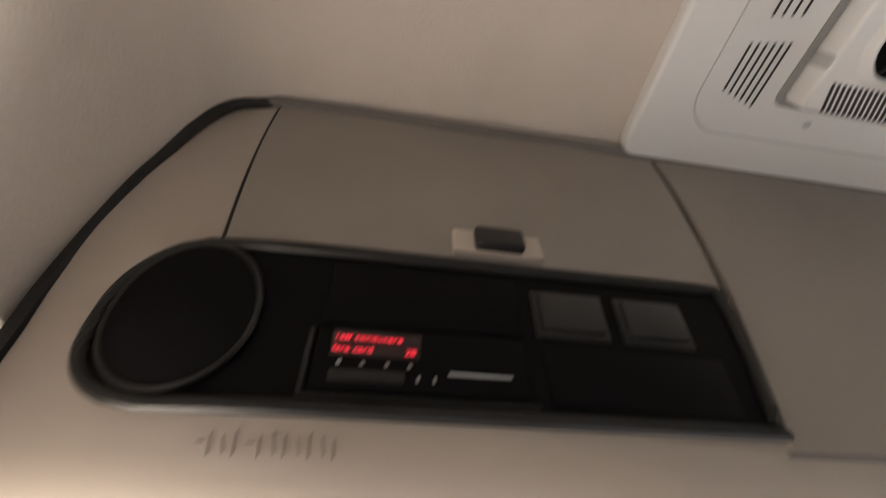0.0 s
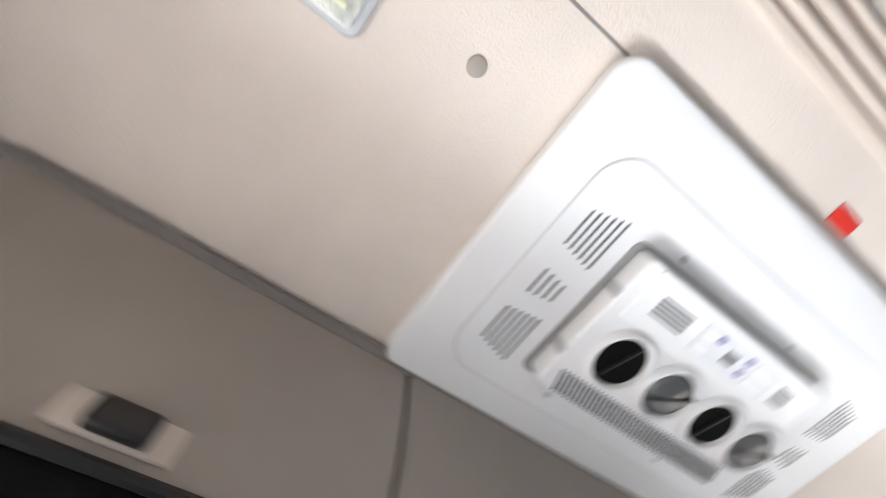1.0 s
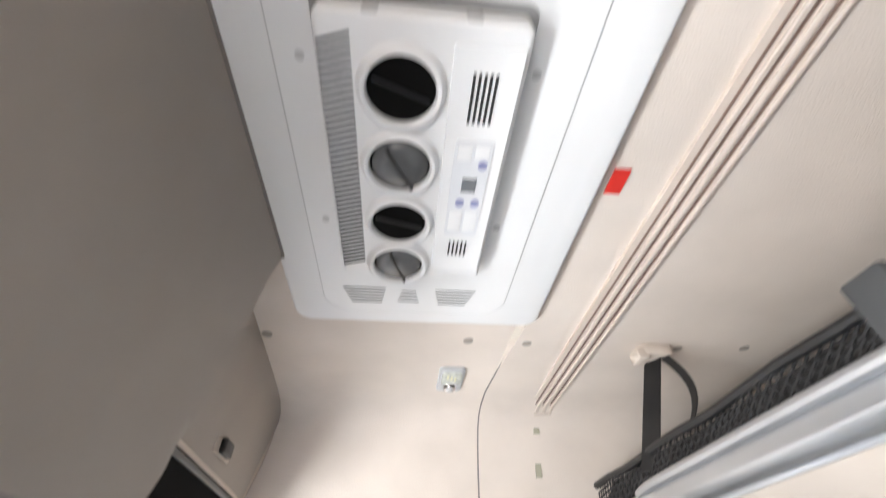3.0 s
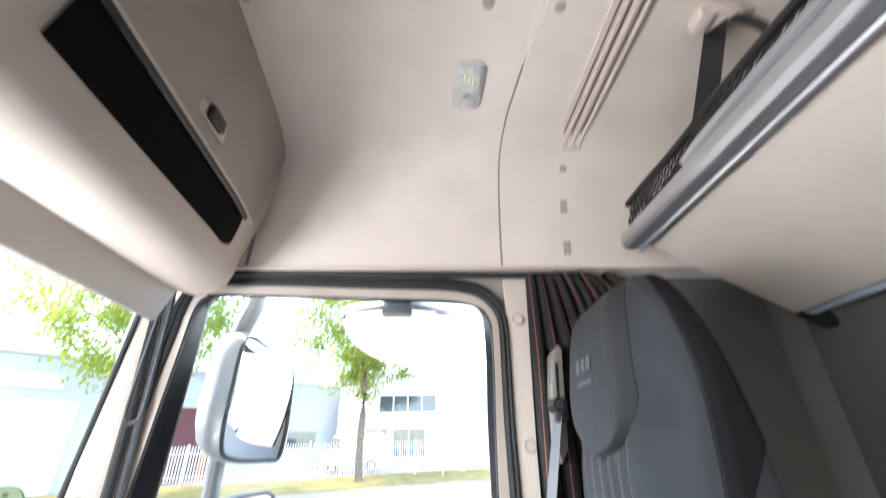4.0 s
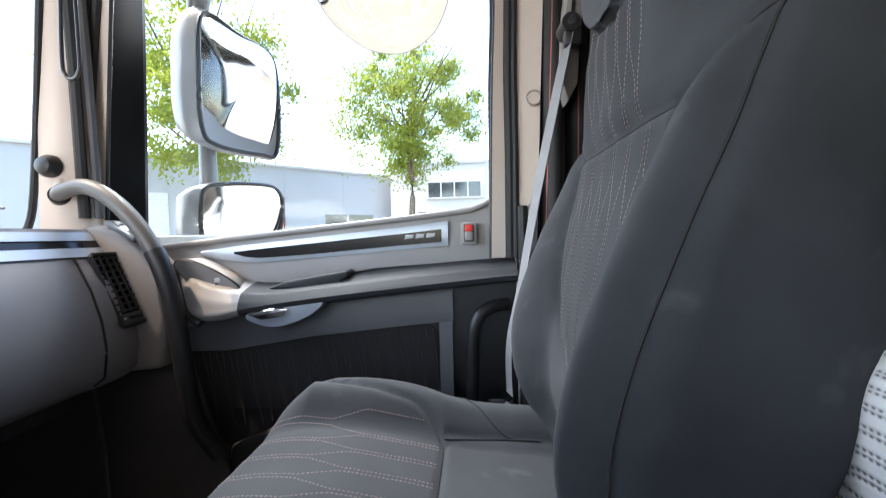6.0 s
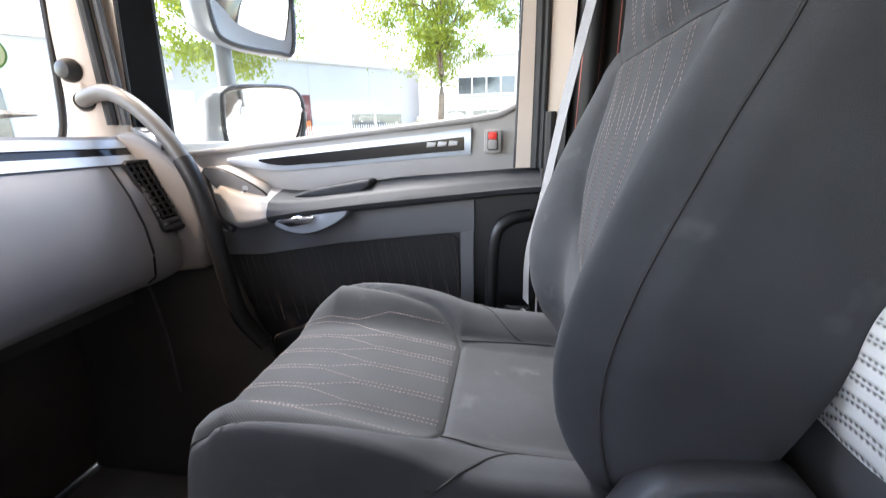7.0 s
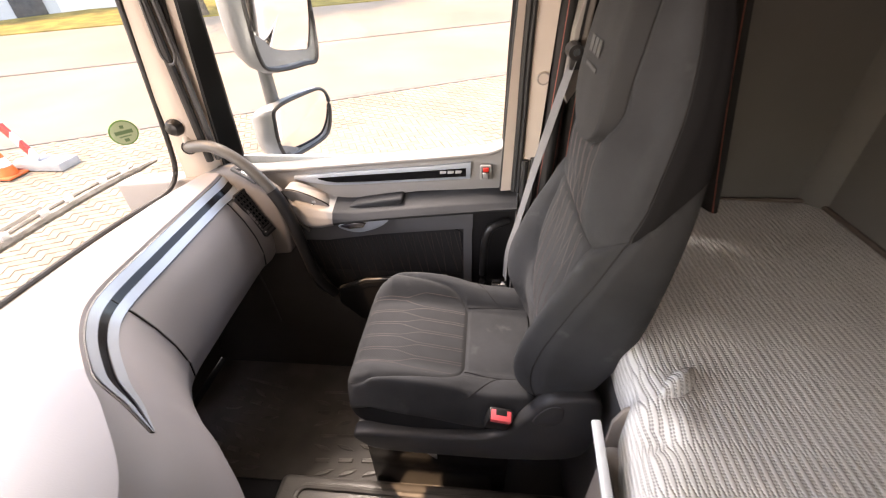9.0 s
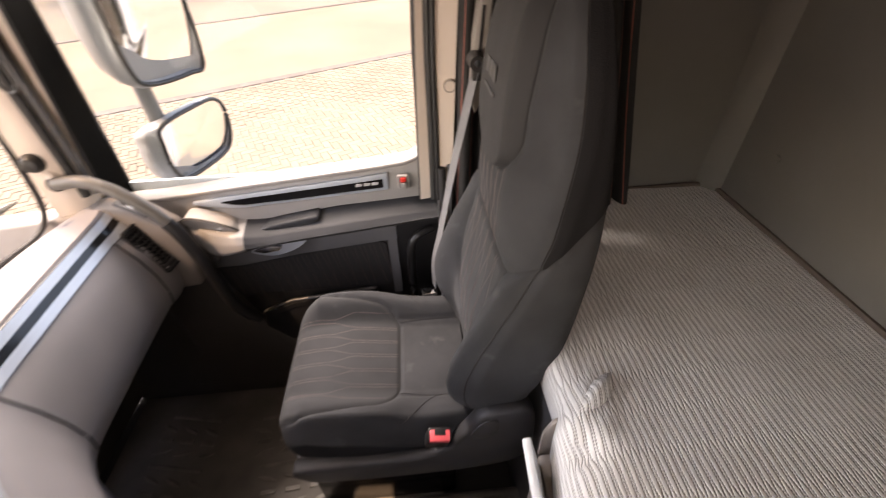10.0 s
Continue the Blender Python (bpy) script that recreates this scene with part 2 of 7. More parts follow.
dusty(SEAT_CLOTH, (0.12, 0.125, 0.13), 11.0, 0.60, 0.80)
MIRROR = material("mirror", (0.9, 0.9, 0.9), 0.02, metal=1.0, stain=0.01)
MIRROR_SHELL = material("mirror_shell", (0.12, 0.125, 0.13), 0.35, stain=0.1)
GLASS = pane_glass("window_glass")
RED = material("red_plastic", (0.62, 0.03, 0.02), 0.4, stain=0.05)
BELT = material("belt_webbing", (0.12, 0.124, 0.132), 0.6, grain=0.4, grain_size=1200, stain=0.1)
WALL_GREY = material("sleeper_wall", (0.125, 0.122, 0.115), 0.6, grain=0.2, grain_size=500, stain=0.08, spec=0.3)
SKY_GREY = material("pale_grey_plastic", (0.48, 0.49, 0.50), 0.5, stain=0.06)

# ---- the shell of the cab ----
CEIL = [(0.0, 1.878), (0.45, 1.877), (0.66, 1.875), (0.78, 1.872), (0.86, 1.866), (0.905, 1.852), (0.938, 1.825), (0.962, 1.78), (0.984, 1.717), (1.0, 1.655), (1.012, 1.598), (1.017, 1.565), (1.018, 1.545)]


def bend(y):
    """The seam runs further back over the middle and the driver's side."""
    t = min(max((0.80 - y) / 0.40, 0), 1)
    return 0.033 * t * t * (3 - 2 * t)


def ceiling_piece(x0, x1, drop):
    inner = [(-y, z) for y, z in reversed(CEIL)] + CEIL[1:]
    inner = [(y * (1 - drop * 0.9), z - drop) for y, z in inner]
    outer = [(1.13, 1.545), (1.13, 1.80), (1.02, 1.93), (-1.02, 1.93), (-1.13, 1.80), (-1.13, 1.545)]
    bm = bmesh.new()
    n = 24
    loops = []
    for k in range(n + 1):
        loops.append([bm.verts.new((x0 + bend(y) * (x0 > 0) + (x1 + bend(y) * (x0 < 0) - x0 - bend(y) * (x0 > 0)) * k / n, y, z)) for y, z in inner])
    for a, b in zip(loops, loops[1:]):
        for i in range(len(inner) - 1):
            bm.faces.new((a[i], a[i + 1], b[i + 1], b[i]))
    out = [[bm.verts.new((x, y, z)) for y, z in outer] for x in (x0, x1)]
    for i in range(5):
        bm.faces.new((out[0][i], out[0][i + 1], out[1][i + 1], out[1][i]))
    for o, l in ((out[0], loops[0]), (out[1], loops[-1])):
        bm.faces.new(o + l)
    for e in (0, -1):
        j = -1 if e == 0 else 0
        bm.faces.new([l[e] for l in loops] + [out[1][j], out[0][j]])
    return bm


solid("ceiling", ceiling_piece(-0.78, 0.225, 0.0), LINING, "beige fabric-lined cab ceiling curving down into the side walls", "ceiling", kind="structure")
solid("ceiling", ceiling_piece(0.2285, 1.10, 0.0015), LINING, "beige fabric-lined rear cab ceiling behind a seam", "ceiling", kind="structure")
solid("floor", box(-1.0, 1.1, -1.12, 1.12, -0.05, 0.0), CHARCOAL, "dark grey cab floor", "floor", kind="structure")
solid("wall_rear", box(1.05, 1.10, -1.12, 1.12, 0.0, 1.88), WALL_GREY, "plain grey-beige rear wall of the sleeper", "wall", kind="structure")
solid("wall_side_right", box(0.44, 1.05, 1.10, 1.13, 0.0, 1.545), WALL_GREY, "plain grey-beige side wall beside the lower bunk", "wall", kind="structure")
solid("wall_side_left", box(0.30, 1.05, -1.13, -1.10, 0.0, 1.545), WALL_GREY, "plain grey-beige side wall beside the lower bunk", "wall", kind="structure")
solid("wall_front", box(-1.0, -0.96, -1.12, 1.12, 0.0, 0.60), CHARCOAL, "dark front bulkhead under the windscreen", "wall", kind="structure")
# driver's side, closed with a plain door and its window opening
bm = box(0.24, 0.30, -1.13, -1.08, 0.0, 1.545)
box(-0.95, 0.24, -1.13, -1.08, 0.0, 0.86, bm=bm)
box(-0.74, -0.66, -1.13, -1.06, 0.86, 1.545, bm=bm)
box(-0.66, 0.28, -1.13, -1.08, 1.28, 1.545, bm=bm)
solid("door_left", bm, BEIGE_DARK, "plain driver door with its open window", "door", smooth=0, kind="structure")


def wind_x(y, z):
    return -0.815 + 0.065 * (abs(y) / 1.02) ** 6 + 0.105 * (z - 0.84)


glass = solid("windscreen", sheet(lambda u, v: Vector((wind_x((u - 0.5) * 2.04, 0.82 + 0.96 * v), (u - 0.5) * 2.04, 0.82 + 0.96 * v)), 32, 6, (-0.005, 0, 0)), GLASS, "clear curved windscreen", "window", kind="structure")
glass.visible_shadow = False

solid("roof_header", box(-0.845, -0.69, -1.1, 1.1, 1.775, 1.93, 0.01), BEIGE, "beige roof header over the windscreen", "trim", kind="structure")

# ---- overhead console ----
def console_step(y, z):
    """How far the console stands back at y: the passenger's third is recessed, and both ends curve away."""
    s = min(max((y - 0.195) / 0.08, 0), 1)
    s = s * s * (3 - 2 * s) * 0.102 + 0.035 * min(max((y - 0.28) / 0.6, 0), 1)
    low = min(max((1.88 - z) / 0.36, 0), 1)
    e = max(abs(y) - 0.74, 0) / 0.28
    return s + (0.0 + 0.045 * low) * min(e, 1.1) ** 2


BODY = [(-0.225, 1.89), (-0.236, 1.83), (-0.252, 1.72), (-0.268, 1.61), (-0.283, 1.53), (-0.296, 1.46), (-0.308, 1.425), (-0.335, 1.402), (-0.40, 1.395), (-0.50, 1.41), (-0.64, 1.45)]


def console_point(y, k, lift=0.0):
    """k runs along the console's section from top to underside."""
    i = min(int(k), len(BODY) - 2)
    f = k - i
    x = BODY[i][0] + (BODY[i + 1][0] - BODY[i][0]) * f
    z = BODY[i][1] + (BODY[i + 1][1] - BODY[i][1]) * f
    st = console_step(y, z)
    fade = min(max((x + 0.70) / 0.35, 0), 1)
    z += st * 0.33 * (1 - min(max((z - 1.40) / 0.45, 0), 1))
    return Vector((x - st * fade + lift, y, z))


ys = [-1.02 + 2.0 * i / 100 for i in range(101)]
rings = []
for y in ys:
    r = [console_point(y, k * 0.5) for k in range(2 * len(BODY) - 1)]
    rings.append(r + [Vector((-0.665, y, 1.50)), Vector((-0.68, y, 1.60)), Vector((-0.68, y, 1.89))])
console = solid("overhead_console", loft(rings), CONSOLE_BEIGE, "beige moulded overhead storage console above the windscreen", "console", kind="structure")



def under(ob, parent):
    """Parent a part whose mesh is laid out in world metres."""
    ob.parent = parent
    ob.matrix_parent_inverse = parent.matrix_world.inverted()
    return ob


def put(name, bm, mat, parent, label="", smooth=35.0):
    return under(part(name, bm, mat, None, label, smooth), parent)


# cove strips where the rear wall meets the sides
for sy, nm in ((1, "right"), (-1, "left")):
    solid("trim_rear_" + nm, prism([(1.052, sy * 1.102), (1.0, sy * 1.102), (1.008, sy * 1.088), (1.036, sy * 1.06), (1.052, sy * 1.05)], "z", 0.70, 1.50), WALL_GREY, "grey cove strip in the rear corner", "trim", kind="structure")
screw = rod((1.051, 0.93, 0.93), (1.047, 0.93, 0.93), 0.011, 0.009)
solid("screw_cap", screw, WALL_GREY, "round screw cap on the rear wall", "screw cap")

# seam backing between the two ceiling pieces
seam_line = [(y * 1.003, z + 0.004) for y, z in [(-a, c) for a, c in reversed(CEIL)] + CEIL[1:]]
solid("ceiling_seam", tube([(0.2268 + bend(y), y * 0.9985, z - 0.0015) for y, z in seam_line], 0.0042, 6), TAUPE_DASH, "dark seam between the ceiling panels", "trim", kind="structure")

# ledge and black seal over the right-hand door
solid("door_ledge", box(-0.66, 0.44, 1.012, 1.10, 1.538, 1.547, 0.003), BEIGE, "beige ledge above the door", "trim", kind="structure")
solid("door_seal", tube([(-0.62, 1.030, 1.532), (-0.2, 1.032, 1.530), (0.30, 1.034, 1.526), (0.44, 1.034, 1.526)], 0.0085, 8), RUBBER, "black rubber seal above the door", "seal", kind="structure")

# cowl under the windscreen, closing the dash towards the front
solid("wall_cowl", box(-0.99, -0.70, 0.40, 1.075, 0.50, 0.62), CHARCOAL, "dark cowl behind the dashboard", "wall", kind="structure")

# ---- overhead console: doors, instrument panel ----
def console_patch(y_lo, y_hi, k0, k1, lift, depth, nu=30, nv=24):
    """A plate that follows the console; y_lo and y_hi give its ends at each k."""
    def fn(u, v):
        k = k0 + (k1 - k0) * v
        y = y_lo(k) + (y_hi(k) - y_lo(k)) * u
        return console_point(y, k, lift)
    return sheet(fn, nu, nv, (-depth, 0, 0))


def split_y(k):
    return -0.346 + 0.010 * math.sin(math.pi * k / 3) if k < 3 else -0.346 - (k - 3.0) / 2.0 * 0.021


def driver_end(k):
    return -0.866 - 0.009 * math.sin(math.pi * min(k / 2.95, 1))


def centre_end(k):
    return 0.196 + 0.022 * math.sin(min(k / 5.6, 1) * math.pi) - 0.03 * max(k - 3.5, 0) / 2.1


put("locker_door", console_patch(lambda k: driver_end(k) + 0.002, lambda k: split_y(k) - 0.006, 0.12, 2.93, 0.004, 0.012), BEIGE_DARK, console, "taupe locker door", 40)
put("locker_door", console_patch(lambda k: split_y(k) + 0.004, centre_end, 0.12, 5.08, 0.005, 0.014), BEIGE_DARK, console, "taupe locker door", 40)


def strip_on_console(pts, radius, mat, name, label=""):
    return put(name, tube([console_point(y, k, 0.0) for y, k in pts], radius, 6), mat, console, label)


strip_on_console([(driver_end(0.1 + 2.85 * i / 20), 0.1 + 2.85 * i / 20) for i in range(21)], 0.003, BLACK, "door_gap")
strip_on_console([(split_y(0.1 + 2.9 * i / 20) - 0.002, 0.1 + 2.9 * i / 20) for i in range(21)], 0.0035, BLACK, "door_gap")
strip_on_console([(-0.90 + 1.10 * i / 60, 0.48) for i in range(61)], 0.012, TAUPE_DASH, "top_seal", "taupe rubber seal along the ceiling")

strip_on_console([(centre_end(0.2 + 4.9 * i / 40) + 0.003, 0.2 + 4.9 * i / 40) for i in range(41)], 0.0035, TAUPE_DASH, "door_gap")
strip_on_console([(split_y(5.1) + (centre_end(5.1) - split_y(5.1)) * i / 30, 5.11) for i in range(31)], 0.0035, TAUPE_DASH, "door_gap")
# latch of the driver-side locker
def latch(y, k, parent, sgn=1):
    p = console_point(y, k, 0.005)
    put("latch_recess", box(p.x - 0.004, p.x + 0.002, y - 0.048, y + 0.048, p.z - 0.018, p.z + 0.018, 0.002), BEIGE, parent, "beige latch recess")
    put("latch", box(p.x + 0.0, p.x + 0.014, y - 0.026, y + 0.026, p.z - 0.016, p.z + 0.014, 0.005, 3), BLACK, parent, "black push latch")


latch(-0.600, 2.68, console)

# black instrument panel
def panel_left(k):
    c = 4.05
    q = min(abs((k - c) / (1.08 if k < c else 0.83)), 1)
    return -0.858 - 0.080 * max(1 - q ** 2.4, 0) ** 0.46


PK0, PK1 = 2.98, 4.87
put("instrument_panel", console_patch(panel_left, lambda k: split_y(k) - 0.006, PK0, PK1, 0.004, 0.012, 40, 30), DARK_PANEL, console, "matt black instrument panel", 40)
rim = [(panel_left(PK0 + (PK1 - PK0) * i / 24), PK0 + (PK1 - PK0) * i / 24) for i in range(25)]
rim += [(panel_left(PK1) + (split_y(PK1) - panel_left(PK1)) * i / 20, PK1) for i in range(1, 21)]
rim += [(split_y(PK1 - (PK1 - PK0) * i / 12) - 0.006 - 0.012 * (i / 12) ** 6, PK1 - (PK1 - PK0) * i / 12) for i in range(1, 13)]
rim += [(split_y(PK0) + (panel_left(PK0) - split_y(PK0)) * i / 20, PK0) for i in range(1, 20)]
put("panel_rim", tube([console_point(y, k, 0.005) for y, k in rim], 0.0065, 8, closed=True), BLACK, console, "rounded dark rim")


def spk(r, a, lift):
    return console_point(-0.870 + 0.058 * r * math.cos(a), 3.90 + 0.86 * r * math.sin(a), lift)


MESH_BLACK = material("speaker_mesh", (0.005, 0.005, 0.006), 0.7, grain=0.6, grain_size=900, stain=0.1, spec=0.12)
put("speaker_grille", sheet(lambda u, v: spk(u, v * 2 * math.pi, 0.010 + 0.006 * (1 - u * u)), 8, 48), MESH_BLACK, console, "black perforated speaker grille", 60)
put("speaker_ring", tube([spk(1.0, 2 * math.pi * i / 48, 0.009) for i in range(48)], 0.0028, 6, closed=True), BLACK, console)


def on_panel(y0, y1, z0, z1, lift, thick, mat, name, label="", bevel=0.001):
    """A small flat piece on the instrument panel, between heights z0 and z1."""
    ym = (y0 + y1) / 2
    def place(z):
        lo, hi = 2.0, 6.0
        for _ in range(30):
            m = (lo + hi) / 2
            if console_point(ym, m).z > z:
                lo = m
            else:
                hi = m
        return console_point(ym, lo, lift)
    a, b = place(z0), place(z1)
    bm = box(-thick, 0, y0, y1, 0, (b - a).length, bevel)
    lean = math.atan2(b.x - a.x, b.z - a.z)
    bmesh.ops.transform(bm, matrix=Matrix.Translation((a.x, 0, a.z)) @ Matrix.Rotation(lean, 4, "Y"), verts=bm.verts[:])
    return put(name, bm, mat, console, label)


# tachograph
SWITCH_GREY = material("switch_grey", (0.016, 0.016, 0.017), 0.35, grain=0.2, grain_size=900, stain=0.1)
on_panel(-0.760, -0.588, 1.483, 1.534, 0.008, 0.006, DARK_PANEL, "tachograph", "gloss black tachograph")
on_panel(-0.760, -0.588, 1.538, 1.600, 0.006, 0.003, DARK_PANEL, "blank_panel", "gloss black blank panel")
on_panel(-0.749, -0.678, 1.509, 1.530, 0.0095, 0.003, glow("display_red", (0.30, 0.004, 0.012), 0.002), "display", "dim red lit display")
on_panel(-0.747, -0.690, 1.488, 1.497, 0.011, 0.005, BLACK, "button_bar")
on_panel(-0.655, -0.602, 1.498, 1.5005, 0.0095, 0.003, SILVER, "card_slot", "silver card slot edge")
on_panel(-0.768, -0.58, 1.477, 1.4795, 0.008, 0.004, BLACK, "frame_edge")
on_panel(-0.768, -0.764, 1.480, 1.532, 0.008, 0.004, BLACK, "frame_edge")
for yb in (-0.569, -0.484):
    on_panel(yb, yb + 0.062, 1.545, 1.584, 0.0125, 0.009, SWITCH_GREY, "blank_switch", "dark grey blank switch", 0.003)
    on_panel(yb - 0.005, yb + 0.067, 1.540, 1.589, 0.0065, 0.004, BLACK, "switch_frame")
on_panel(-0.57, -0.395, 1.480, 1.532, 0.006, 0.003, DARK_PANEL, "blank_panel")

LETTERS = glow("display_text", (1.0, 0.03, 0.06), 0.13)
ICON = material("icon_white", (0.45, 0.45, 0.46), 0.5)


def text_on_console(body, y, z, size, mat, name, lift):
    """Lettering laid on the console face, read from the cab."""
    cu = bpy.data.curves.new(name, "FONT")
    cu.body, cu.size, cu.extrude = body, size, 0.0004
    cu.materials.append(mat)
    ob = new(name, cu)
    lo, hi = 2.0, 6.0
    for _ in range(30):
        m = (lo + hi) / 2
        lo, hi = (m, hi) if console_point(y, m).z > z else (lo, m)
    p = console_point(y, lo, lift)
    ob.matrix_world = Matrix.Translation(p) @ Matrix(((0, 0, 1, 0), (1, 0, 0, 0), (0, 1, 0, 0), (0, 0, 0, 1))) @ Matrix.Rotation(radians(-10), 4, "X")
    mesh = bpy.data.meshes.new_from_object(ob)
    m = ob.matrix_world.copy()
    bpy.data.objects.remove(ob)
    out = new(name, mesh)
    mesh.transform(m)
    return under(out, console)


text_on_console("1a# conducere", -0.7475, 1.5208, 0.0090, LETTERS, "display_text", 0.0112)
text_on_console("fara card", -0.7475, 1.5108, 0.0090, LETTERS, "display_text", 0.0112)
text_on_console("28", -0.6905, 1.5108, 0.0090, LETTERS, "display_text", 0.0112)
for y in (-0.741, -0.723, -0.704, -0.686):
    on_panel(y - 0.0016, y + 0.0016, 1.5010, 1.5045, 0.0100, 0.002, ICON, "key_mark")
for y in (-0.679, -0.666):
    on_panel(y - 0.0012, y + 0.0012, 1.4905, 1.4955, 0.0100, 0.002, ICON, "key_mark")
PEN = material("pencil_grey", (0.16, 0.14, 0.12), 0.8)
# scribbled marks on the lip, as plain strokes
for i in range(12):
    y = -0.827 + 0.0083 * i
    a = console_point(y, 5.14 + 0.05 * (i % 3), 0.0012)
    b = console_point(y + 0.003 - 0.002 * (i % 2), 5.52 + 0.04 * (i % 2), 0.0012)
    if i in (0, 4):
        a, b = console_point(y, 5.34, 0.0012), console_point(y + 0.005, 5.34, 0.0012)
    put("pen_stroke", tube([a, b], 0.00055, 4), PEN, console)

# ---- passenger third of the console ----
put("locker_door", console_patch(lambda k: 0.298, lambda k: 0.93, 0.15, 3.28, 0.003, 0.008), BEIGE_DARK, console, "taupe locker door", 40)
latch(0.60, 2.70, console)
# no recess here: the shelf's dark inside is painted as a flat black patch
put("shelf_shade", console_patch(lambda k: 0.315, lambda k: 0.866 - 0.045 * abs((k - 4.0) / 0.72) ** 5, 3.42, 4.72, 0.003, 0.012), material("shelf_shade_black", (0.004, 0.004, 0.004), 0.9, spec=0.1), console, "flat black patch painting the shade inside the open shelf", 40)
shelf_rim = [(0.315 + 0.547 * i / 24, 3.42) for i in range(25)]
put("shelf_edge", tube([console_point(y, k, 0.006) for y, k in shelf_rim], 0.007, 8), BLACK, console, "rounded dark shelf edge")
put("door_lip", tube([console_point(0.30 + 0.62 * i / 24, 3.25, 0.003) for i in range(25)], 0.006, 8), BEIGE, console, "pale rounded door lip")
put("wall_seal", tube(smooth_line([(-0.392, 0.40, 1.872), (-0.382, 0.53, 1.872), (-0.379, 0.68, 1.871), (-0.384, 0.873, 1.858), (-0.402, 0.935, 1.822), (-0.416, 0.955, 1.79), (-0.437, 0.988, 1.688), (-0.453, 1.010, 1.57), (-0.458, 1.012, 1.55)], 4), 0.0045, 8), TAUPE_DASH, console, "dark taupe seal against the wall")
put("wall_seal", tube(smooth_line([(-0.230, -0.83, 1.866), (-0.230, -0.884, 1.857), (-0.229, -0.922, 1.834), (-0.241, -0.950, 1.797), (-0.262, -0.972, 1.739), (-0.274, -0.985, 1.699), (-0.292, -0.997, 1.644), (-0.307, -1.004, 1.585), (-0.317, -1.006, 1.55), (-0.327, -1.007, 1.51), (-0.347, -1.008, 1.42)], 4), 0.0072, 8), RUBBER, console, "dark rubber seal against the wall")

# ---- sun visor ----
visor = thing("sun_visor", "beige folding sun visor hanging over the windscreen", "sun visor", (-0.6, 0.5, 1.45))
put("visor_board", prism([(-0.570, 1.490), (-0.586, 1.492), (-0.628, 1.388), (-0.622, 1.382), (-0.612, 1.385)], "y", -0.02, 0.962, 0.002), BEIGE_DARK, visor, "taupe visor board")
put("visor_hinge", tube([(-0.575, -0.02, 1.487), (-0.575, 0.965, 1.487)], 0.008, 8), BEIGE, visor)
put("visor_clip", box(-0.60, -0.572, 0.945, 0.972, 1.470, 1.492, 0.004), BLACK, visor, "black hinge clip")
visor2 = thing("sun_visor", "beige folding sun visor hanging over the driver's windscreen", "sun visor", (-0.6, -0.5, 1.45))
put("visor_board", prism([(-0.570, 1.490), (-0.586, 1.492), (-0.628, 1.388), (-0.622, 1.382), (-0.612, 1.385)], "y", -0.96, -0.06, 0.002), BEIGE_DARK, visor2)
# unseen board, added only to keep sun off the driver's side of the dash
put("sun_block_board", box(-0.634, -0.624, -0.96, 0.28, 1.13, 1.395, 0.003), BEIGE_DARK, visor2, "unseen board added to shade the driver's side of the dash")

# ---- ceiling cooler unit ----
cooler = thing("ceiling_cooler", "white plastic parking cooler set in the ceiling hatch", "air conditioner", (0.016, 0.0, 1.855))
CO = rounded(-0.235, 0.268, -0.394, 0.396, 0.035, 6)
put("cover_plate", prism(CO, "z", 1.853, 1.881, 0.007, 3), WHITE_PLASTIC, cooler, "white hatch cover plate")


def taper(x, y):
    """The raised field is a little wider amidships."""
    return x * (1 + 0.16 * (1 - (y / 0.35) ** 2)) + 0.006


field = [(taper(x, y) - 0.004, y) for x, y in rounded(-0.166, 0.176, -0.328, 0.354, 0.045, 8)]
edge = [(x, y) for a, b in zip(field, field[1:] + field[:1]) for x, y in ((a[0], a[1]), ((a[0] + b[0]) / 2, (a[1] + b[1]) / 2))]
field = edge
put("field_line", tube([(x, y, 1.8535) for x, y in field], 0.0014, 6, closed=True), material("white_plastic_edge", (0.55, 0.55, 0.55), 0.5), cooler)
put("field", prism([(x * 0.995, y * 0.997) for x, y in field], "z", 1.8508, 1.854, 0.001, 1), WHITE_PLASTIC, cooler)
put("unit_body", prism(rounded(-0.117, 0.108, -0.212, 0.190, 0.012, 4), "z", 1.816, 1.852, 0.006, 3), WHITE_PLASTIC, cooler, "white raised blower unit")
# grey ring that paints the contact shade round the blower unit's foot
put("unit_shade_ring", frame_ring(rounded(-0.124, 0.115, -0.222, 0.197, 0.014, 4), rounded(-0.117, 0.108, -0.212, 0.190, 0.012, 4), "z", 1.8488, 1.852), material("shade_grey", (0.30, 0.30, 0.30), 0.7), cooler)
put("control_cover", prism(rounded(0.026, 0.103, -0.190, 0.166, 0.004, 3), "z", 1.8135, 1.8165, 0.001, 1), WHITE_PLASTIC, cooler, "white control cover")
for y0 in (-0.212,):
    for x in (-0.06, 0.045):
        put("notch", box(x - 0.009, x + 0.009, -0.2135, -0.198, 1.818, 1.85, 0.003), material("notch_grey", (0.5, 0.5, 0.5), 0.5), cooler)
INNER_NOZZLE = material("nozzle_grey", (0.11, 0.113, 0.117), 0.18, stain=0.2, stain_size=30)
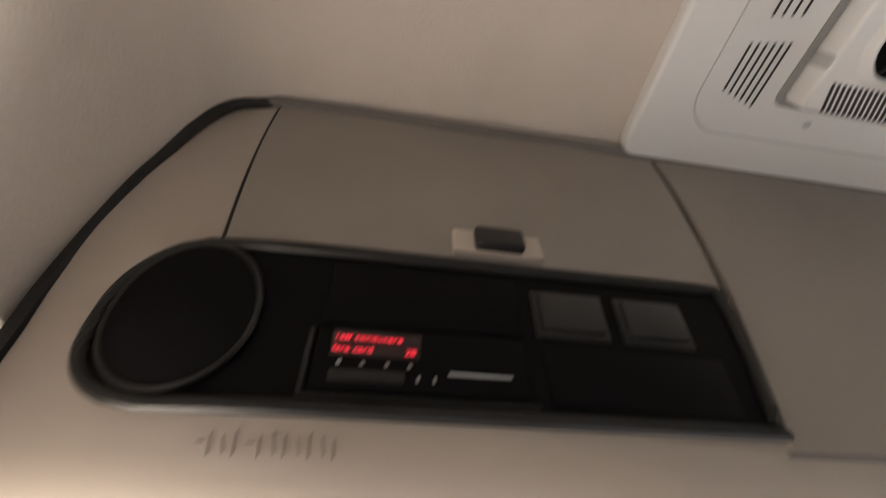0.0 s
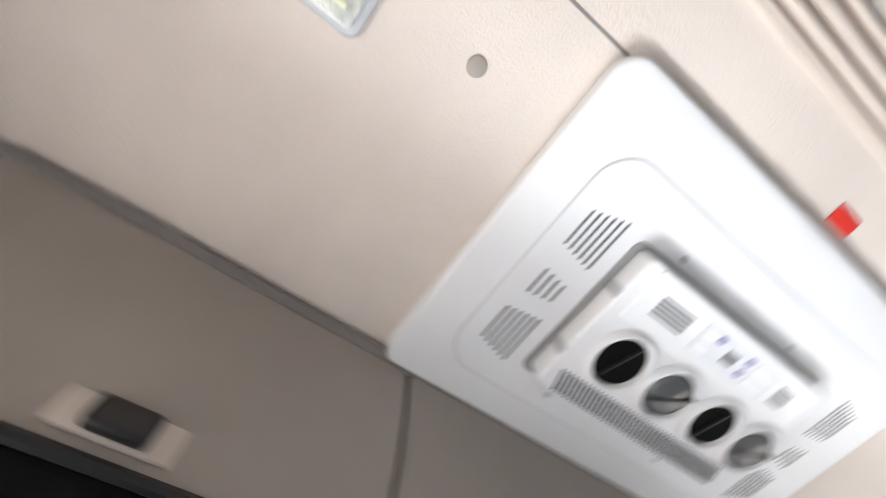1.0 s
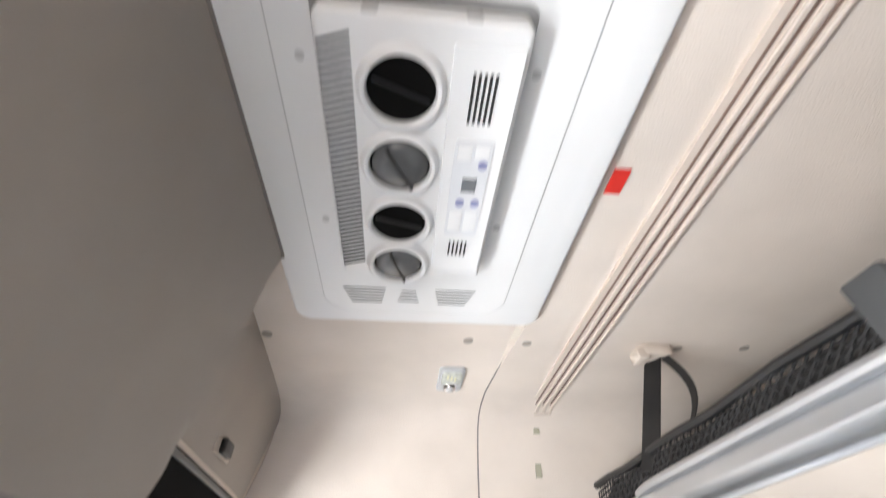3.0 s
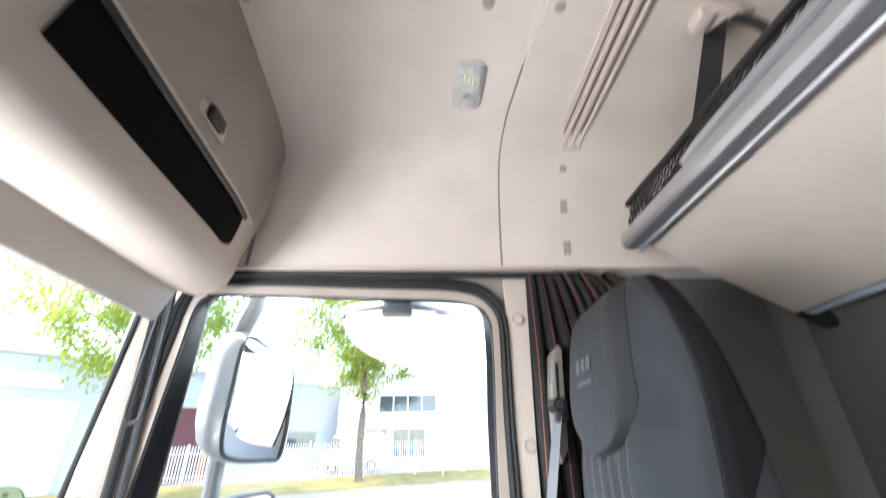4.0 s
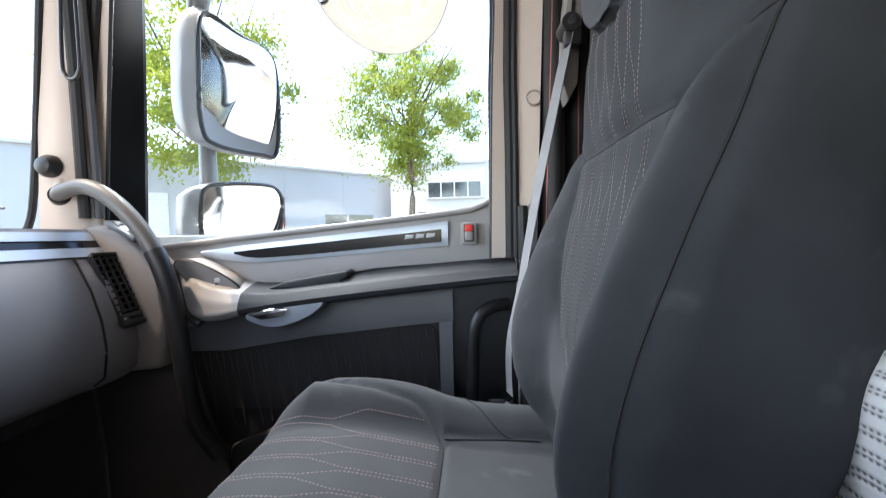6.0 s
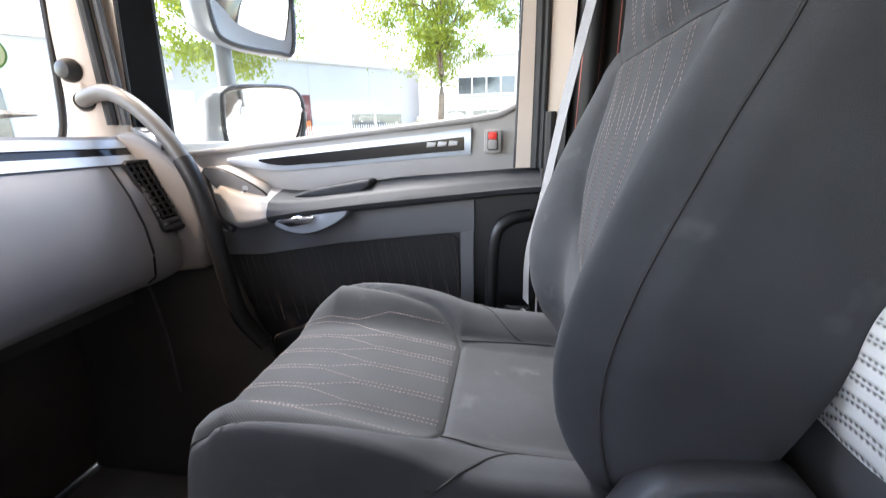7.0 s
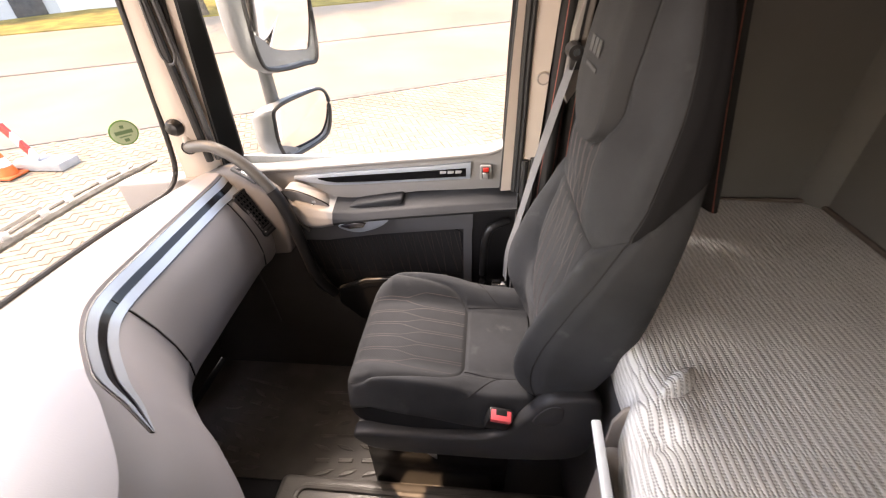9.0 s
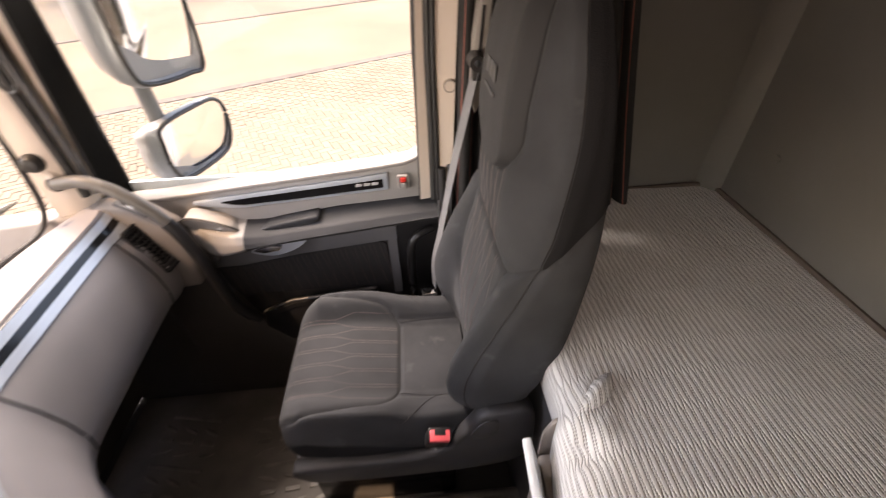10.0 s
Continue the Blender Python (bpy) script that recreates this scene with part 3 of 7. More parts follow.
for i, y in enumerate((-0.137, -0.037, 0.064, 0.157)):
    c = Vector((-0.027, y, 1.816))
    prof = [(0.051, 0.001), (0.0490, -0.006), (0.0445, -0.010), (0.0405, -0.009), (0.0385, -0.004), (0.0380, 0.003)]
    rings = [[c + Vector((r * math.cos(t), r * math.sin(t), h)) for t in (2 * math.pi * k / 36 for k in range(36))] for r, h in prof]
    noz = put("nozzle", loft(rings, caps=False), WHITE_PLASTIC, cooler, "round white air nozzle", 40)
    put("nozzle_throat", rod(c + Vector((0, 0, -0.0015)), c + Vector((0, 0, 0.004)), 0.0385, None, 32), MATT_BLACK, noz)
    turn = Matrix.Rotation(radians((20, 60, 15, 70)[i]), 4, "Z")
    if i % 2:
        # a grey ball with a slot across it
        rings = [[c + turn @ Vector((r * math.cos(t), r * math.sin(t), -h)) for t in (2 * math.pi * k / 32 for k in range(32))] for r, h in ((0.0365, 0.000), (0.0345, 0.006), (0.029, 0.010), (0.020, 0.0128), (0.009, 0.0142), (0.001, 0.0145))]
        put("nozzle_ball", loft(rings), INNER_NOZZLE, noz, "shiny grey nozzle ball", 70)
        bm = box(-0.033, 0.033, -0.0014, 0.0014, -0.0165, -0.004)
    else:
        bm = box(-0.034, 0.034, -0.0012, 0.0012, -0.006, 0.0)
    bmesh.ops.transform(bm, matrix=Matrix.Translation(c) @ turn, verts=bm.verts[:])
    put("nozzle_vane", bm, BLACK, noz)
SLOT = material("slot_dark", (0.03, 0.03, 0.03), 0.7)
for y_a, y_b, flip in ((-0.298, -0.245, 1), (0.270, 0.318, -1)):
    for cx, half0, half1, shift in ((-0.088, 0.029, 0.040, -0.003), (-0.008, 0.0215, 0.0125, 0.0), (0.078, 0.027, 0.039, 0.003)):
        n = 6 if abs(cx) > 0.05 else 4
        for i in range(n):
            f = i / 5 if n == 6 else 0.12 + 0.72 * i / 3
            y = (y_a if flip > 0 else y_b) + flip * f * (0.050 if flip > 0 else 0.044)
            h = half0 + (half1 - half0) * f
            put("slot", box(cx - h + shift * f, cx + h + shift * f, y - (0.0012 if flip > 0 else 0.0006), y + (0.0012 if flip > 0 else 0.0006), 1.8496, 1.8512), SLOT, cooler, smooth=0)
for i in range(44):
    y = -0.186 + 0.345 * i / 43
    bm = box(-0.018, 0.018, -0.0016, 0.0016, 0, 0.002)
    bmesh.ops.transform(bm, matrix=Matrix.Translation((-0.097, y, 1.8148)) @ Matrix.Rotation(radians(-18), 4, "Z"), verts=bm.verts[:])
    put("grille_slit", bm, SLOT, cooler, smooth=0)
for i in range(5):
    x = 0.051 + 0.0062 * i
    put("slot", box(x - 0.0014, x + 0.0014, -0.162, -0.103, 1.8122, 1.8137), SLOT, cooler, smooth=0)
    put("slot", box(x - 0.0012, x + 0.0012, 0.098, 0.128, 1.8122, 1.8137), SLOT, cooler, smooth=0)
put("control_panel", prism(rounded(0.040, 0.088, -0.080, 0.082, 0.004, 3), "z", 1.8118, 1.8137), material("control_grey", (0.72, 0.73, 0.75), 0.4), cooler, "pale grey control panel")
put("display", box(0.055, 0.074, -0.024, -0.002, 1.8105, 1.812), material("display_grey", (0.18, 0.19, 0.2), 0.2), cooler)
BLUE_KEY = material("key_blue", (0.25, 0.26, 0.45), 0.4)
for x, y in ((0.078, -0.046), (0.056, 0.018), (0.077, 0.018)):
    put("button", rod((x, y, 1.812), (x, y, 1.8102), 0.0062, None, 16), BLUE_KEY, cooler, "small blue-grey button")
for x0, x1, y0, y1 in ((0.044, 0.062, -0.074, -0.052), (0.066, 0.084, -0.074, -0.056), (0.044, 0.062, 0.034, 0.072), (0.066, 0.084, 0.034, 0.072)):
    put("key", box(x0, x1, y0, y1, 1.8108, 1.812, 0.0015), WHITE_PLASTIC, cooler)
for x, y in ((-0.142, -0.15), (0.128, -0.15), (-0.142, 0.10), (0.128, 0.10)):
    put("screw", rod((x, y, 1.852), (x, y, 1.8495), 0.0055, None, 14), material("screw_grey", (0.55, 0.55, 0.55), 0.4), cooler)

# ---- small things on the ceiling ----
solid("red_sticker", box(0.288, 0.313, -0.012, 0.034, 1.8722, 1.8748), RED, "small red sticker on the ceiling", "sticker", smooth=0)


def dimple(x, y):
    c = Vector((x, y, 1.8755))
    rings = [[c + Vector((r * math.cos(t), r * math.sin(t), -h)) for t in (2 * math.pi * k / 20 for k in range(20))] for r, h in ((0.0125, -0.004), (0.0115, 0.0015), (0.007, 0.003), (0.001, 0.0032))]
    return solid("ceiling_plug", loft(rings), BEIGE_DARK, "round taupe plug in the ceiling lining", "plug", group="ceiling plugs")


for x, y in ((-0.325, 0.499), (0.139, 0.501), (0.282, 0.505), (0.665, 0.507), (0.835, 0.495), (0.146, -0.514), (0.295, -0.499)):
    dimple(x, y)

RAIL_LINE = material("rail_groove", (0.20, 0.135, 0.11), 0.7)
rail = thing("curtain_rail", "beige grooved curtain rail along the ceiling", "curtain rail", (0.405, 0.0, 1.87))
for x, w, mat, nm in ((0.418, 0.076, BEIGE, "rail_body"), (0.393, 0.005, RAIL_LINE, "groove"), (0.405, 0.009, BEIGE, "rib"), (0.415, 0.005, RAIL_LINE, "groove"), (0.427, 0.011, BEIGE, "rib"), (0.439, 0.005, RAIL_LINE, "groove"), (0.448, 0.007, BEIGE, "rib")):
    line = [(-0.95, 1.840)] + [(-0.84 + 1.70 * i / 10, 1.870) for i in range(11)] + [(0.893, 1.860)]
    h = 0.0035 if nm == "rail_body" else 0.0048 if nm == "groove" else 0.0085
    rings = [[Vector((x - w / 2, y, z + 0.01)), Vector((x - w / 2, y, z - h + 0.0015)), Vector((x - w * 0.3, y, z - h)), Vector((x + w * 0.3, y, z - h)), Vector((x + w / 2, y, z - h + 0.0015)), Vector((x + w / 2, y, z + 0.01))] for y, z in line]
    put(nm, loft(rings), mat, rail)
put("end_stop", box(0.396, 0.441, 0.885, 0.893, 1.848, 1.866, 0.003), BEIGE, rail)


def ceiling_lamp(y, label):
    s = 1 if y > 0 else -1
    lamp = thing("ceiling_lamp", label, "lamp", (0.116, y, 1.874), "ceiling lamps")
    def span(p, q):
        return min(y + s * p, y + s * q), max(y + s * p, y + s * q)
    put("housing", prism(rounded(0.083, 0.152, *span(-0.056, 0.078), 0.014, 5), "z", 1.865, 1.878, 0.004), SKY_GREY, lamp, "pale grey lamp housing")
    put("well", prism(rounded(0.090, 0.145, *span(-0.048, 0.024), 0.009, 5), "z", 1.8635, 1.8655, 0.001), SILVER, lamp, "silvery reflector")
    put("lens", prism(rounded(0.091, 0.144, *span(-0.047, 0.023), 0.009, 5), "z", 1.860, 1.8632, 0.0015), material("lamp_lens", (0.62, 0.64, 0.58), 0.10, grain=0.8, grain_size=180, stain=0.35, stain_size=70), lamp, "clear ribbed lens")
    for k in range(3):
        put("bulb", box(0.104 + 0.010 * k, 0.110 + 0.010 * k, *span(-0.034 + 0.006 * k, -0.012 + 0.006 * k), 1.8582, 1.8602, 0.0008), material("bulb_yellow", (0.80, 0.78, 0.55), 0.25), lamp, "pale yellow light element")
    put("spot_ring", rod((0.118, y + s * 0.050, 1.866), (0.118, y + s * 0.050, 1.858), 0.020, 0.017), CHROME, lamp, "chrome spot ring")
    put("reading_spot", rod((0.118, y + s * 0.050, 1.859), (0.118, y + s * 0.050, 1.854), 0.011, 0.007), SKY_GREY, lamp, "reading spot")


ceiling_lamp(0.689, "white interior lamp with a clear lens and reading spot")
ceiling_lamp(-0.69, "white interior lamp with a clear lens on the driver's side")

# fastener strips on the side wall
FASTENER = material("fastener_strip", (0.42, 0.40, 0.31), 0.8, grain=0.5, grain_size=900)
for y, z in ((0.9355, 1.828), (0.9815, 1.717), (1.0095, 1.598)):
    lean = math.atan2(0.074, 0.23) if z > 1.75 else math.atan2(0.028, 0.119)
    bm = box(-0.009, 0.009, -0.0022, 0.0022, -0.019, 0.019)
    bmesh.ops.transform(bm, matrix=Matrix.Translation((0.411, y, z)) @ Matrix.Rotation(lean, 4, "X"), verts=bm.verts[:])
    solid("fastener_strip", bm, FASTENER, "small olive hook-and-loop strip stuck on the side wall", "fastener strip", smooth=0, group="fastener strips")

# ---- upper bunk ----
ubunk = thing("upper_bunk", "folded upper bunk with an aluminium front rail", "bunk bed", (0.75, 0.0, 1.5))
put("underside", prism([(0.548, 1.548), (0.548, 1.572), (0.86, 1.482), (0.876, 1.44), (0.874, 1.372), (0.862, 1.366)], "y", -0.92, 0.878, 0.004), BEIGE, ubunk, "beige underside panel")
RAILP = [(0.498, 1.545), (0.500, 1.568), (0.512, 1.580), (0.530, 1.580), (0.548, 1.574), (0.556, 1.555), (0.548, 1.540), (0.528, 1.530), (0.508, 1.531)]
put("front_rail", prism(RAILP, "y", -0.95, 0.884, 0.003), ALU, ubunk, "aluminium front rail")
put("rail_groove", tube([(0.541, -0.94, 1.530), (0.541, 0.882, 1.530)], 0.006, 6), SILVER, ubunk)
put("guard_bar", tube(smooth_line([(0.508, 0.607, 1.577), (0.506, 0.57, 1.581), (0.504, 0.50, 1.582), (0.503, 0.2, 1.582), (0.503, -0.9, 1.582)], 4), 0.011, 10), ALU, ubunk, "aluminium guard bar")
put("rear_tube", tube([(0.905, 0.886, 1.385), (0.905, -0.9, 1.385)], 0.022, 14), material("blue_grey_tube", (0.35, 0.40, 0.46), 0.4), ubunk, "blue-grey hinge tube")
put("end_cap", tube([(0.885, 0.880, 1.396), (0.905, 0.892, 1.384), (0.945, 0.892, 1.352), (0.96, 0.885, 1.345)], [0.012, 0.026, 0.020, 0.008], 12), BLACK, ubunk, "black tube end cap")
# honeycomb net above the rail, in cells
NET = material("net_black", (0.02, 0.02, 0.022), 0.6)
bm = bmesh.new()
s3 = 0.0125
for row in range(5):
    for colm in range(88):
        y = -0.92 + colm * s3 * 1.732 * 0.95 + (row % 2) * s3 * 0.82
        f = row / 4
        if y > 0.862:
            continue
        z0 = 1.585 + 0.058 * f * (0.72 + 0.28 * min(max((y + 0.2) / 1.0, 0), 1))
        x0 = 0.512 + 0.02 * f + 0.006 * math.sin(y * 23)
        ring = [Vector((x0, y + 0.0118 * math.cos(a), z0 + 0.0105 * math.sin(a))) for a in (math.pi / 6 + math.pi / 3 * k for k in range(6))]
        inner = [Vector((x0, y + 0.0082 * math.cos(a), z0 + 0.0072 * math.sin(a))) for a in (math.pi / 6 + math.pi / 3 * k for k in range(6))]
        A, B = [bm.verts.new(p) for p in ring], [bm.verts.new(p) for p in inner]
        C = [bm.verts.new(p + Vector((0.003, 0, 0))) for p in inner]
        for k in range(6):
            j = (k + 1) % 6
            bm.faces.new((A[k], A[j], B[j], B[k]))
            bm.faces.new((B[k], B[j], C[j], C[k]))
put("net", bm, NET, ubunk, "black honeycomb storage net", 0)
put("net_bag", sheet(lambda u, v: Vector((0.534 + 0.05 * v + 0.006 * math.sin(u * 60), -0.93 + 1.80 * u, 1.578 + (0.085 - 0.02 * (1 - u)) * v)), 60, 6, (0.004, 0, 0)), SEAT_BACKING, ubunk, "dark cloth behind the net")
put("net_hem", tube([(0.533, -0.93 + 1.80 * i / 20, 1.643 + 0.008 * i / 20 + 0.003 * math.sin(i * 1.7)) for i in range(21)], 0.009, 8), BLACK, ubunk)
put("net_post", box(0.500, 0.520, -0.06, -0.005, 1.578, 1.668, 0.005), CHARCOAL, ubunk, "grey net holder")

# strap that holds the bunk
holder = thing("bunk_strap", "black webbing strap hanging from a beige ceiling bracket", "strap", (0.597, 0.507, 1.87))
put("bracket", prism([(0.555, 0.492), (0.575, 0.482), (0.632, 0.484), (0.640, 0.497), (0.632, 0.528), (0.565, 0.535), (0.553, 0.52)], "z", 1.846, 1.876, 0.006, 2), BEIGE, holder, "beige moulded bracket")
put("bracket_cover", box(0.545, 0.575, 0.487, 0.53, 1.835, 1.866, 0.006), BEIGE, holder)
put("webbing", sheet(lambda u, v: Vector((0.597 - 0.078 * u - 0.022 * (v - 0.5), 0.517 + 0.040 * u + 0.038 * (v - 0.5), 1.856 - 0.245 * u)), 16, 2, (0.003, 0, 0)), BLACK, holder, "black webbing")
put("webbing_tail", sheet(lambda u, v: Vector((0.612 + 0.020 * math.sin(u * 3.0) - 0.045 * u * u + 0.010 * (v - 0.5), 0.500 - 0.050 * math.sin(u * 1.9) - 0.012 * (v - 0.5), 1.852 - 0.190 * u + 0.010 * (v - 0.5))), 20, 2, (0.003, 0.002, 0)), BLACK, holder, "loose black webbing")

# ---- dashboard ----
PATH_TOP = smooth_line([(-0.622, 1.035, 0), (-0.604, 0.966, 0), (-0.597, 0.82, 0), (-0.589, 0.66, 0), (-0.576, 0.508, 0), (-0.533, 0.424, 0), (-0.450, 0.342, 0), (-0.374, 0.284, 0), (-0.27, 0.18, 0), (-0.21, 0.02, 0), (-0.19, -0.2, 0)], 8)
NP = len(PATH_TOP)


def dash_frame(i):
    i = min(max(i, 0), NP - 1)
    a, b = PATH_TOP[max(i - 1, 0)], PATH_TOP[min(i + 1, NP - 1)]
    d = (b - a).normalized()
    return PATH_TOP[i], Vector((-d.y, d.x, 0))


DASH = [(0.0, 0.876), (0.004, 0.868), (0.031, 0.823), (0.037, 0.816), (0.060, 0.765), (0.076, 0.71), (0.082, 0.655), (0.076, 0.608), (0.045, 0.584)]


def dash_point(i, q, lift=0.0):
    """q runs down the dash section; i is the place along its front edge."""
    k = min(int(q), len(DASH) - 2)
    f = q - k
    d = DASH[k][0] + (DASH[k + 1][0] - DASH[k][0]) * f
    z = DASH[k][1] + (DASH[k + 1][1] - DASH[k][1]) * f
    i0 = int(i)
    p0, n0 = dash_frame(i0)
    p1, n1 = dash_frame(i0 + 1)
    p, n = p0.lerp(p1, i - i0), n0.lerp(n1, i - i0).normalized()
    d *= 1.0 + 0.16 * min(max((p.y - 0.915) / 0.03, 0), 1)
    out = Vector((n.x * 0.85, n.y * 0.85, 0.5)) if q < 3 else n
    return Vector((p.x, p.y, z)) + n * d + out * lift


def path_index(y):
    for i in range(NP - 1):
        if PATH_TOP[i + 1].y <= y:
            return i + (PATH_TOP[i].y - y) / (PATH_TOP[i].y - PATH_TOP[i + 1].y)
    return NP - 1


rings = []
for i in range(NP):
    p, n = dash_frame(i)
    w = Vector((wind_x(p.y, 0.83) + 0.010, p.y, 0.822))
    top = Vector((p.x, p.y, 0.876))
    rise = 0.016 + 0.01 * min(max((0.5 - p.y) / 0.3, 0), 1)
    sec = [w, w.lerp(top, 0.25) + Vector((0, 0, rise * 0.8)), w.lerp(top, 0.55) + Vector((0, 0, rise)), w.lerp(top, 0.85) + Vector((0, 0, rise * 0.5))]
    sec += [dash_point(i, k) for k in range(len(DASH))]
    t = min(max((0.53 - p.y) / 0.07, 0), 1)
    t = t * t * (3 - 2 * t)
    low = 0.565 * (1 - t) + 0.03 * t
    foot = Vector((p.x, p.y, low)) + n * (-0.05 * (1 - t) + 0.015 * t)
    sec += [foot, Vector((w.x, w.y, low))]
    rings.append(sec)
dash = solid("dashboard", loft(rings), GREY_DASH, "grey moulded truck dashboard sweeping round to the centre", "dashboard", 50, kind="structure")
# driver half of the dash, plain
bm = prism([(-0.91, 0.85), (-0.55, 0.90), (-0.25, 0.88), (-0.22, 0.60), (-0.45, 0.5), (-0.93, 0.5)], "y", -1.06, -0.19, 0.02, 3)
solid("dashboard_driver", bm, TAUPE_DASH, "plain grey driver half of the dashboard", "dashboard", kind="structure")

i_out, i_end = path_index(1.0), path_index(0.262)


def trim_q(q, u):
    """The trim narrows to a point at its inner end."""
    c = 1.0 + 0.93 * max((u - 0.80) / 0.20, 0) ** 1.6
    return c + (q - 1.0) * (2.0 - c)


def dash_band(q0, q1, ia, ib, lift, n=90, m=4):
    return sheet(lambda u, v: dash_point(ia + (ib - ia) * u, trim_q(q0 + (q1 - q0) * v, u), lift), n, m)


SKY_STRIP = material("pale_blue_silver", (0.40, 0.45, 0.51), 0.36, metal=0.45, stain=0.05)
put("outer_strip", dash_band(1.0, 1.34, i_out, i_end, 0.004), SKY_STRIP, dash, "pale silver trim strip", 50)
put("gloss_inlay", dash_band(1.33, 1.66, i_out, i_end, 0.0015), GLOSS_BLACK, dash, "gloss black inlay", 50)
put("inner_strip", dash_band(1.65, 2.03, i_out, i_end, 0.004), SKY_STRIP, dash, "pale silver trim strip", 50)
put("strip_end", sheet(lambda u, v: dash_point(i_out - 0.5 + 0.55 * u, 1.0 + 1.03 * v, 0.0045), 4, 6), SKY_STRIP, dash, "", 50)
for q in (0.97, 2.05):
    put("trim_gap", tube([dash_point(i_out - 0.5 + (i_end - i_out + 0.5) * k / 60, trim_q(q, k / 60), 0.0005) for k in range(61)], 0.0018, 5), BLACK, dash)
put("panel_gap", tube([dash_point(path_index(0.512), 0.95 + 6.6 * k / 30, 0.0) for k in range(31)], 0.0024, 5), BLACK, dash)
put("panel_gap", tube([dash_point(path_index(0.925), 2.2 + 5.4 * k / 30, 0.0) for k in range(31)], 0.0024, 5), BLACK, dash)

VENT_GREY = material("vent_grey", (0.018, 0.018, 0.019), 0.5)
# face vent at the outer end
VQ = (Vector((-0.563, 0.952, 0.827)), Vector((-0.555, 1.002, 0.827)), Vector((-0.497, 1.010, 0.698)), Vector((-0.512, 0.960, 0.691)))
VN = (VQ[1] - VQ[0]).cross(VQ[3] - VQ[0]).normalized()
VN = VN if VN.x > 0 else -VN


def on_vent(s, r, lift=0.0):
    """s across, r down the vent."""
    return VQ[0].lerp(VQ[1], s).lerp(VQ[3].lerp(VQ[2], s), r) + VN * lift


vent = put("air_vent", sheet(lambda u, v: on_vent(u, v, 0.001), 4, 8, VN * -0.03), MATT_BLACK, dash, "black slatted air vent", 50)
corners = [(0.08, 0.0), (0.92, 0.0), (1.0, 0.03), (1.0, 0.97), (0.92, 1.0), (0.08, 1.0), (0.0, 0.97), (0.0, 0.03)]
under(part("vent_frame", tube([on_vent(a, b, 0.002) for a, b in corners], 0.0042, 6, closed=True), BLACK, None), vent)
for k in range(9):
    r = 0.06 + 0.74 * k / 8
    under(part("vent_slat", tube([on_vent(q, r, 0.002) for q in (0.03, 0.5, 0.97)], 0.0024, 5), VENT_GREY, None), vent)
for q in (0.26, 0.5, 0.74):
    under(part("vent_bar", tube([on_vent(q, 0.03 + 0.79 * k / 4, 0.003) for k in range(5)], 0.0022, 5), BLACK, None), vent)
under(part("vent_plate", sheet(lambda u, v: on_vent(0.04 + 0.92 * u, 0.845 + 0.14 * v, 0.004), 2, 2, VN * -0.004), CHARCOAL, None), vent)
under(part("vent_wheel", tube([on_vent(q, 0.91, 0.0055) for q in (0.3, 0.7)], 0.0042, 10), BLACK, None), vent)
for q in (0.14, 0.86):
    under(part("vent_screw", tube([on_vent(q, 0.91, 0.004), on_vent(q, 0.91, 0.0065)], 0.0025, 8), SILVER, None), vent)

# demister grille on the top corner
grille = thing("demister_vent", "dark grey demister vent in the dash corner", "vent", (-0.53, 1.0, 0.88))
bm = box(-0.040, 0.040, -0.020, 0.020, -0.006, 0.004, 0.003)
M = Matrix.Translation((-0.535, 1.012, 0.872)) @ Matrix.Rotation(radians(-10), 4, "Z") @ Matrix.Rotation(radians(28), 4, "Y")
bmesh.ops.transform(bm, matrix=M, verts=bm.verts[:])
put("vent_body", bm, CHARCOAL, grille)
for k in range(3):
    bm = box(-0.034 + 0.024 * k, -0.016 + 0.024 * k, -0.013, 0.013, 0.003, 0.006, 0.002)
    bmesh.ops.transform(bm, matrix=M, verts=bm.verts[:])
    put("vent_slot", bm, BLACK if k % 2 == 0 else SILVER, grille)
put("corner_filler", prism([(-0.95, 0.84), (-0.70, 0.86), (-0.60, 0.885), (-0.545, 0.875), (-0.47, 0.80), (-0.455, 0.70), (-0.47, 0.60), (-0.66, 0.58), (-0.95, 0.58)], "y", 0.998, 1.064, 0.012, 3), TAUPE_DASH, grille, "taupe end of the dashboard")

FOOTWELL = material("footwell_vinyl", (0.060, 0.055, 0.052), 0.6, grain=0.3, grain_size=300, stain=0.25)
# dark footwell lining under the dash
solid("footwell_lining", sheet(lambda u, v: Vector((-0.94 + 0.05 * math.sin(v * 3), 0.52 + 0.56 * u, 0.02 + 0.56 * v)), 6, 6, (-0.01, 0, 0)), FOOTWELL, "dark moulded footwell lining", "lining", kind="structure")
solid("footwell_side", prism([(-0.95, 0.0), (-0.95, 0.60), (-0.44, 0.60), (-0.40, 0.46), (-0.34, 0.33), (-0.26, 0.25), (-0.22, 0.22), (-0.22, 0.0)], "y", 1.035, 1.06, 0.008), FOOTWELL, "black moulded footwell side under the door", "lining", kind="structure")
put("cable_rod", tube(smooth_line([(-0.62, 1.0, 0.60), (-0.60, 1.0, 0.45), (-0.585, 0.99, 0.30)], 6), 0.003, 6), CHARCOAL, grille)

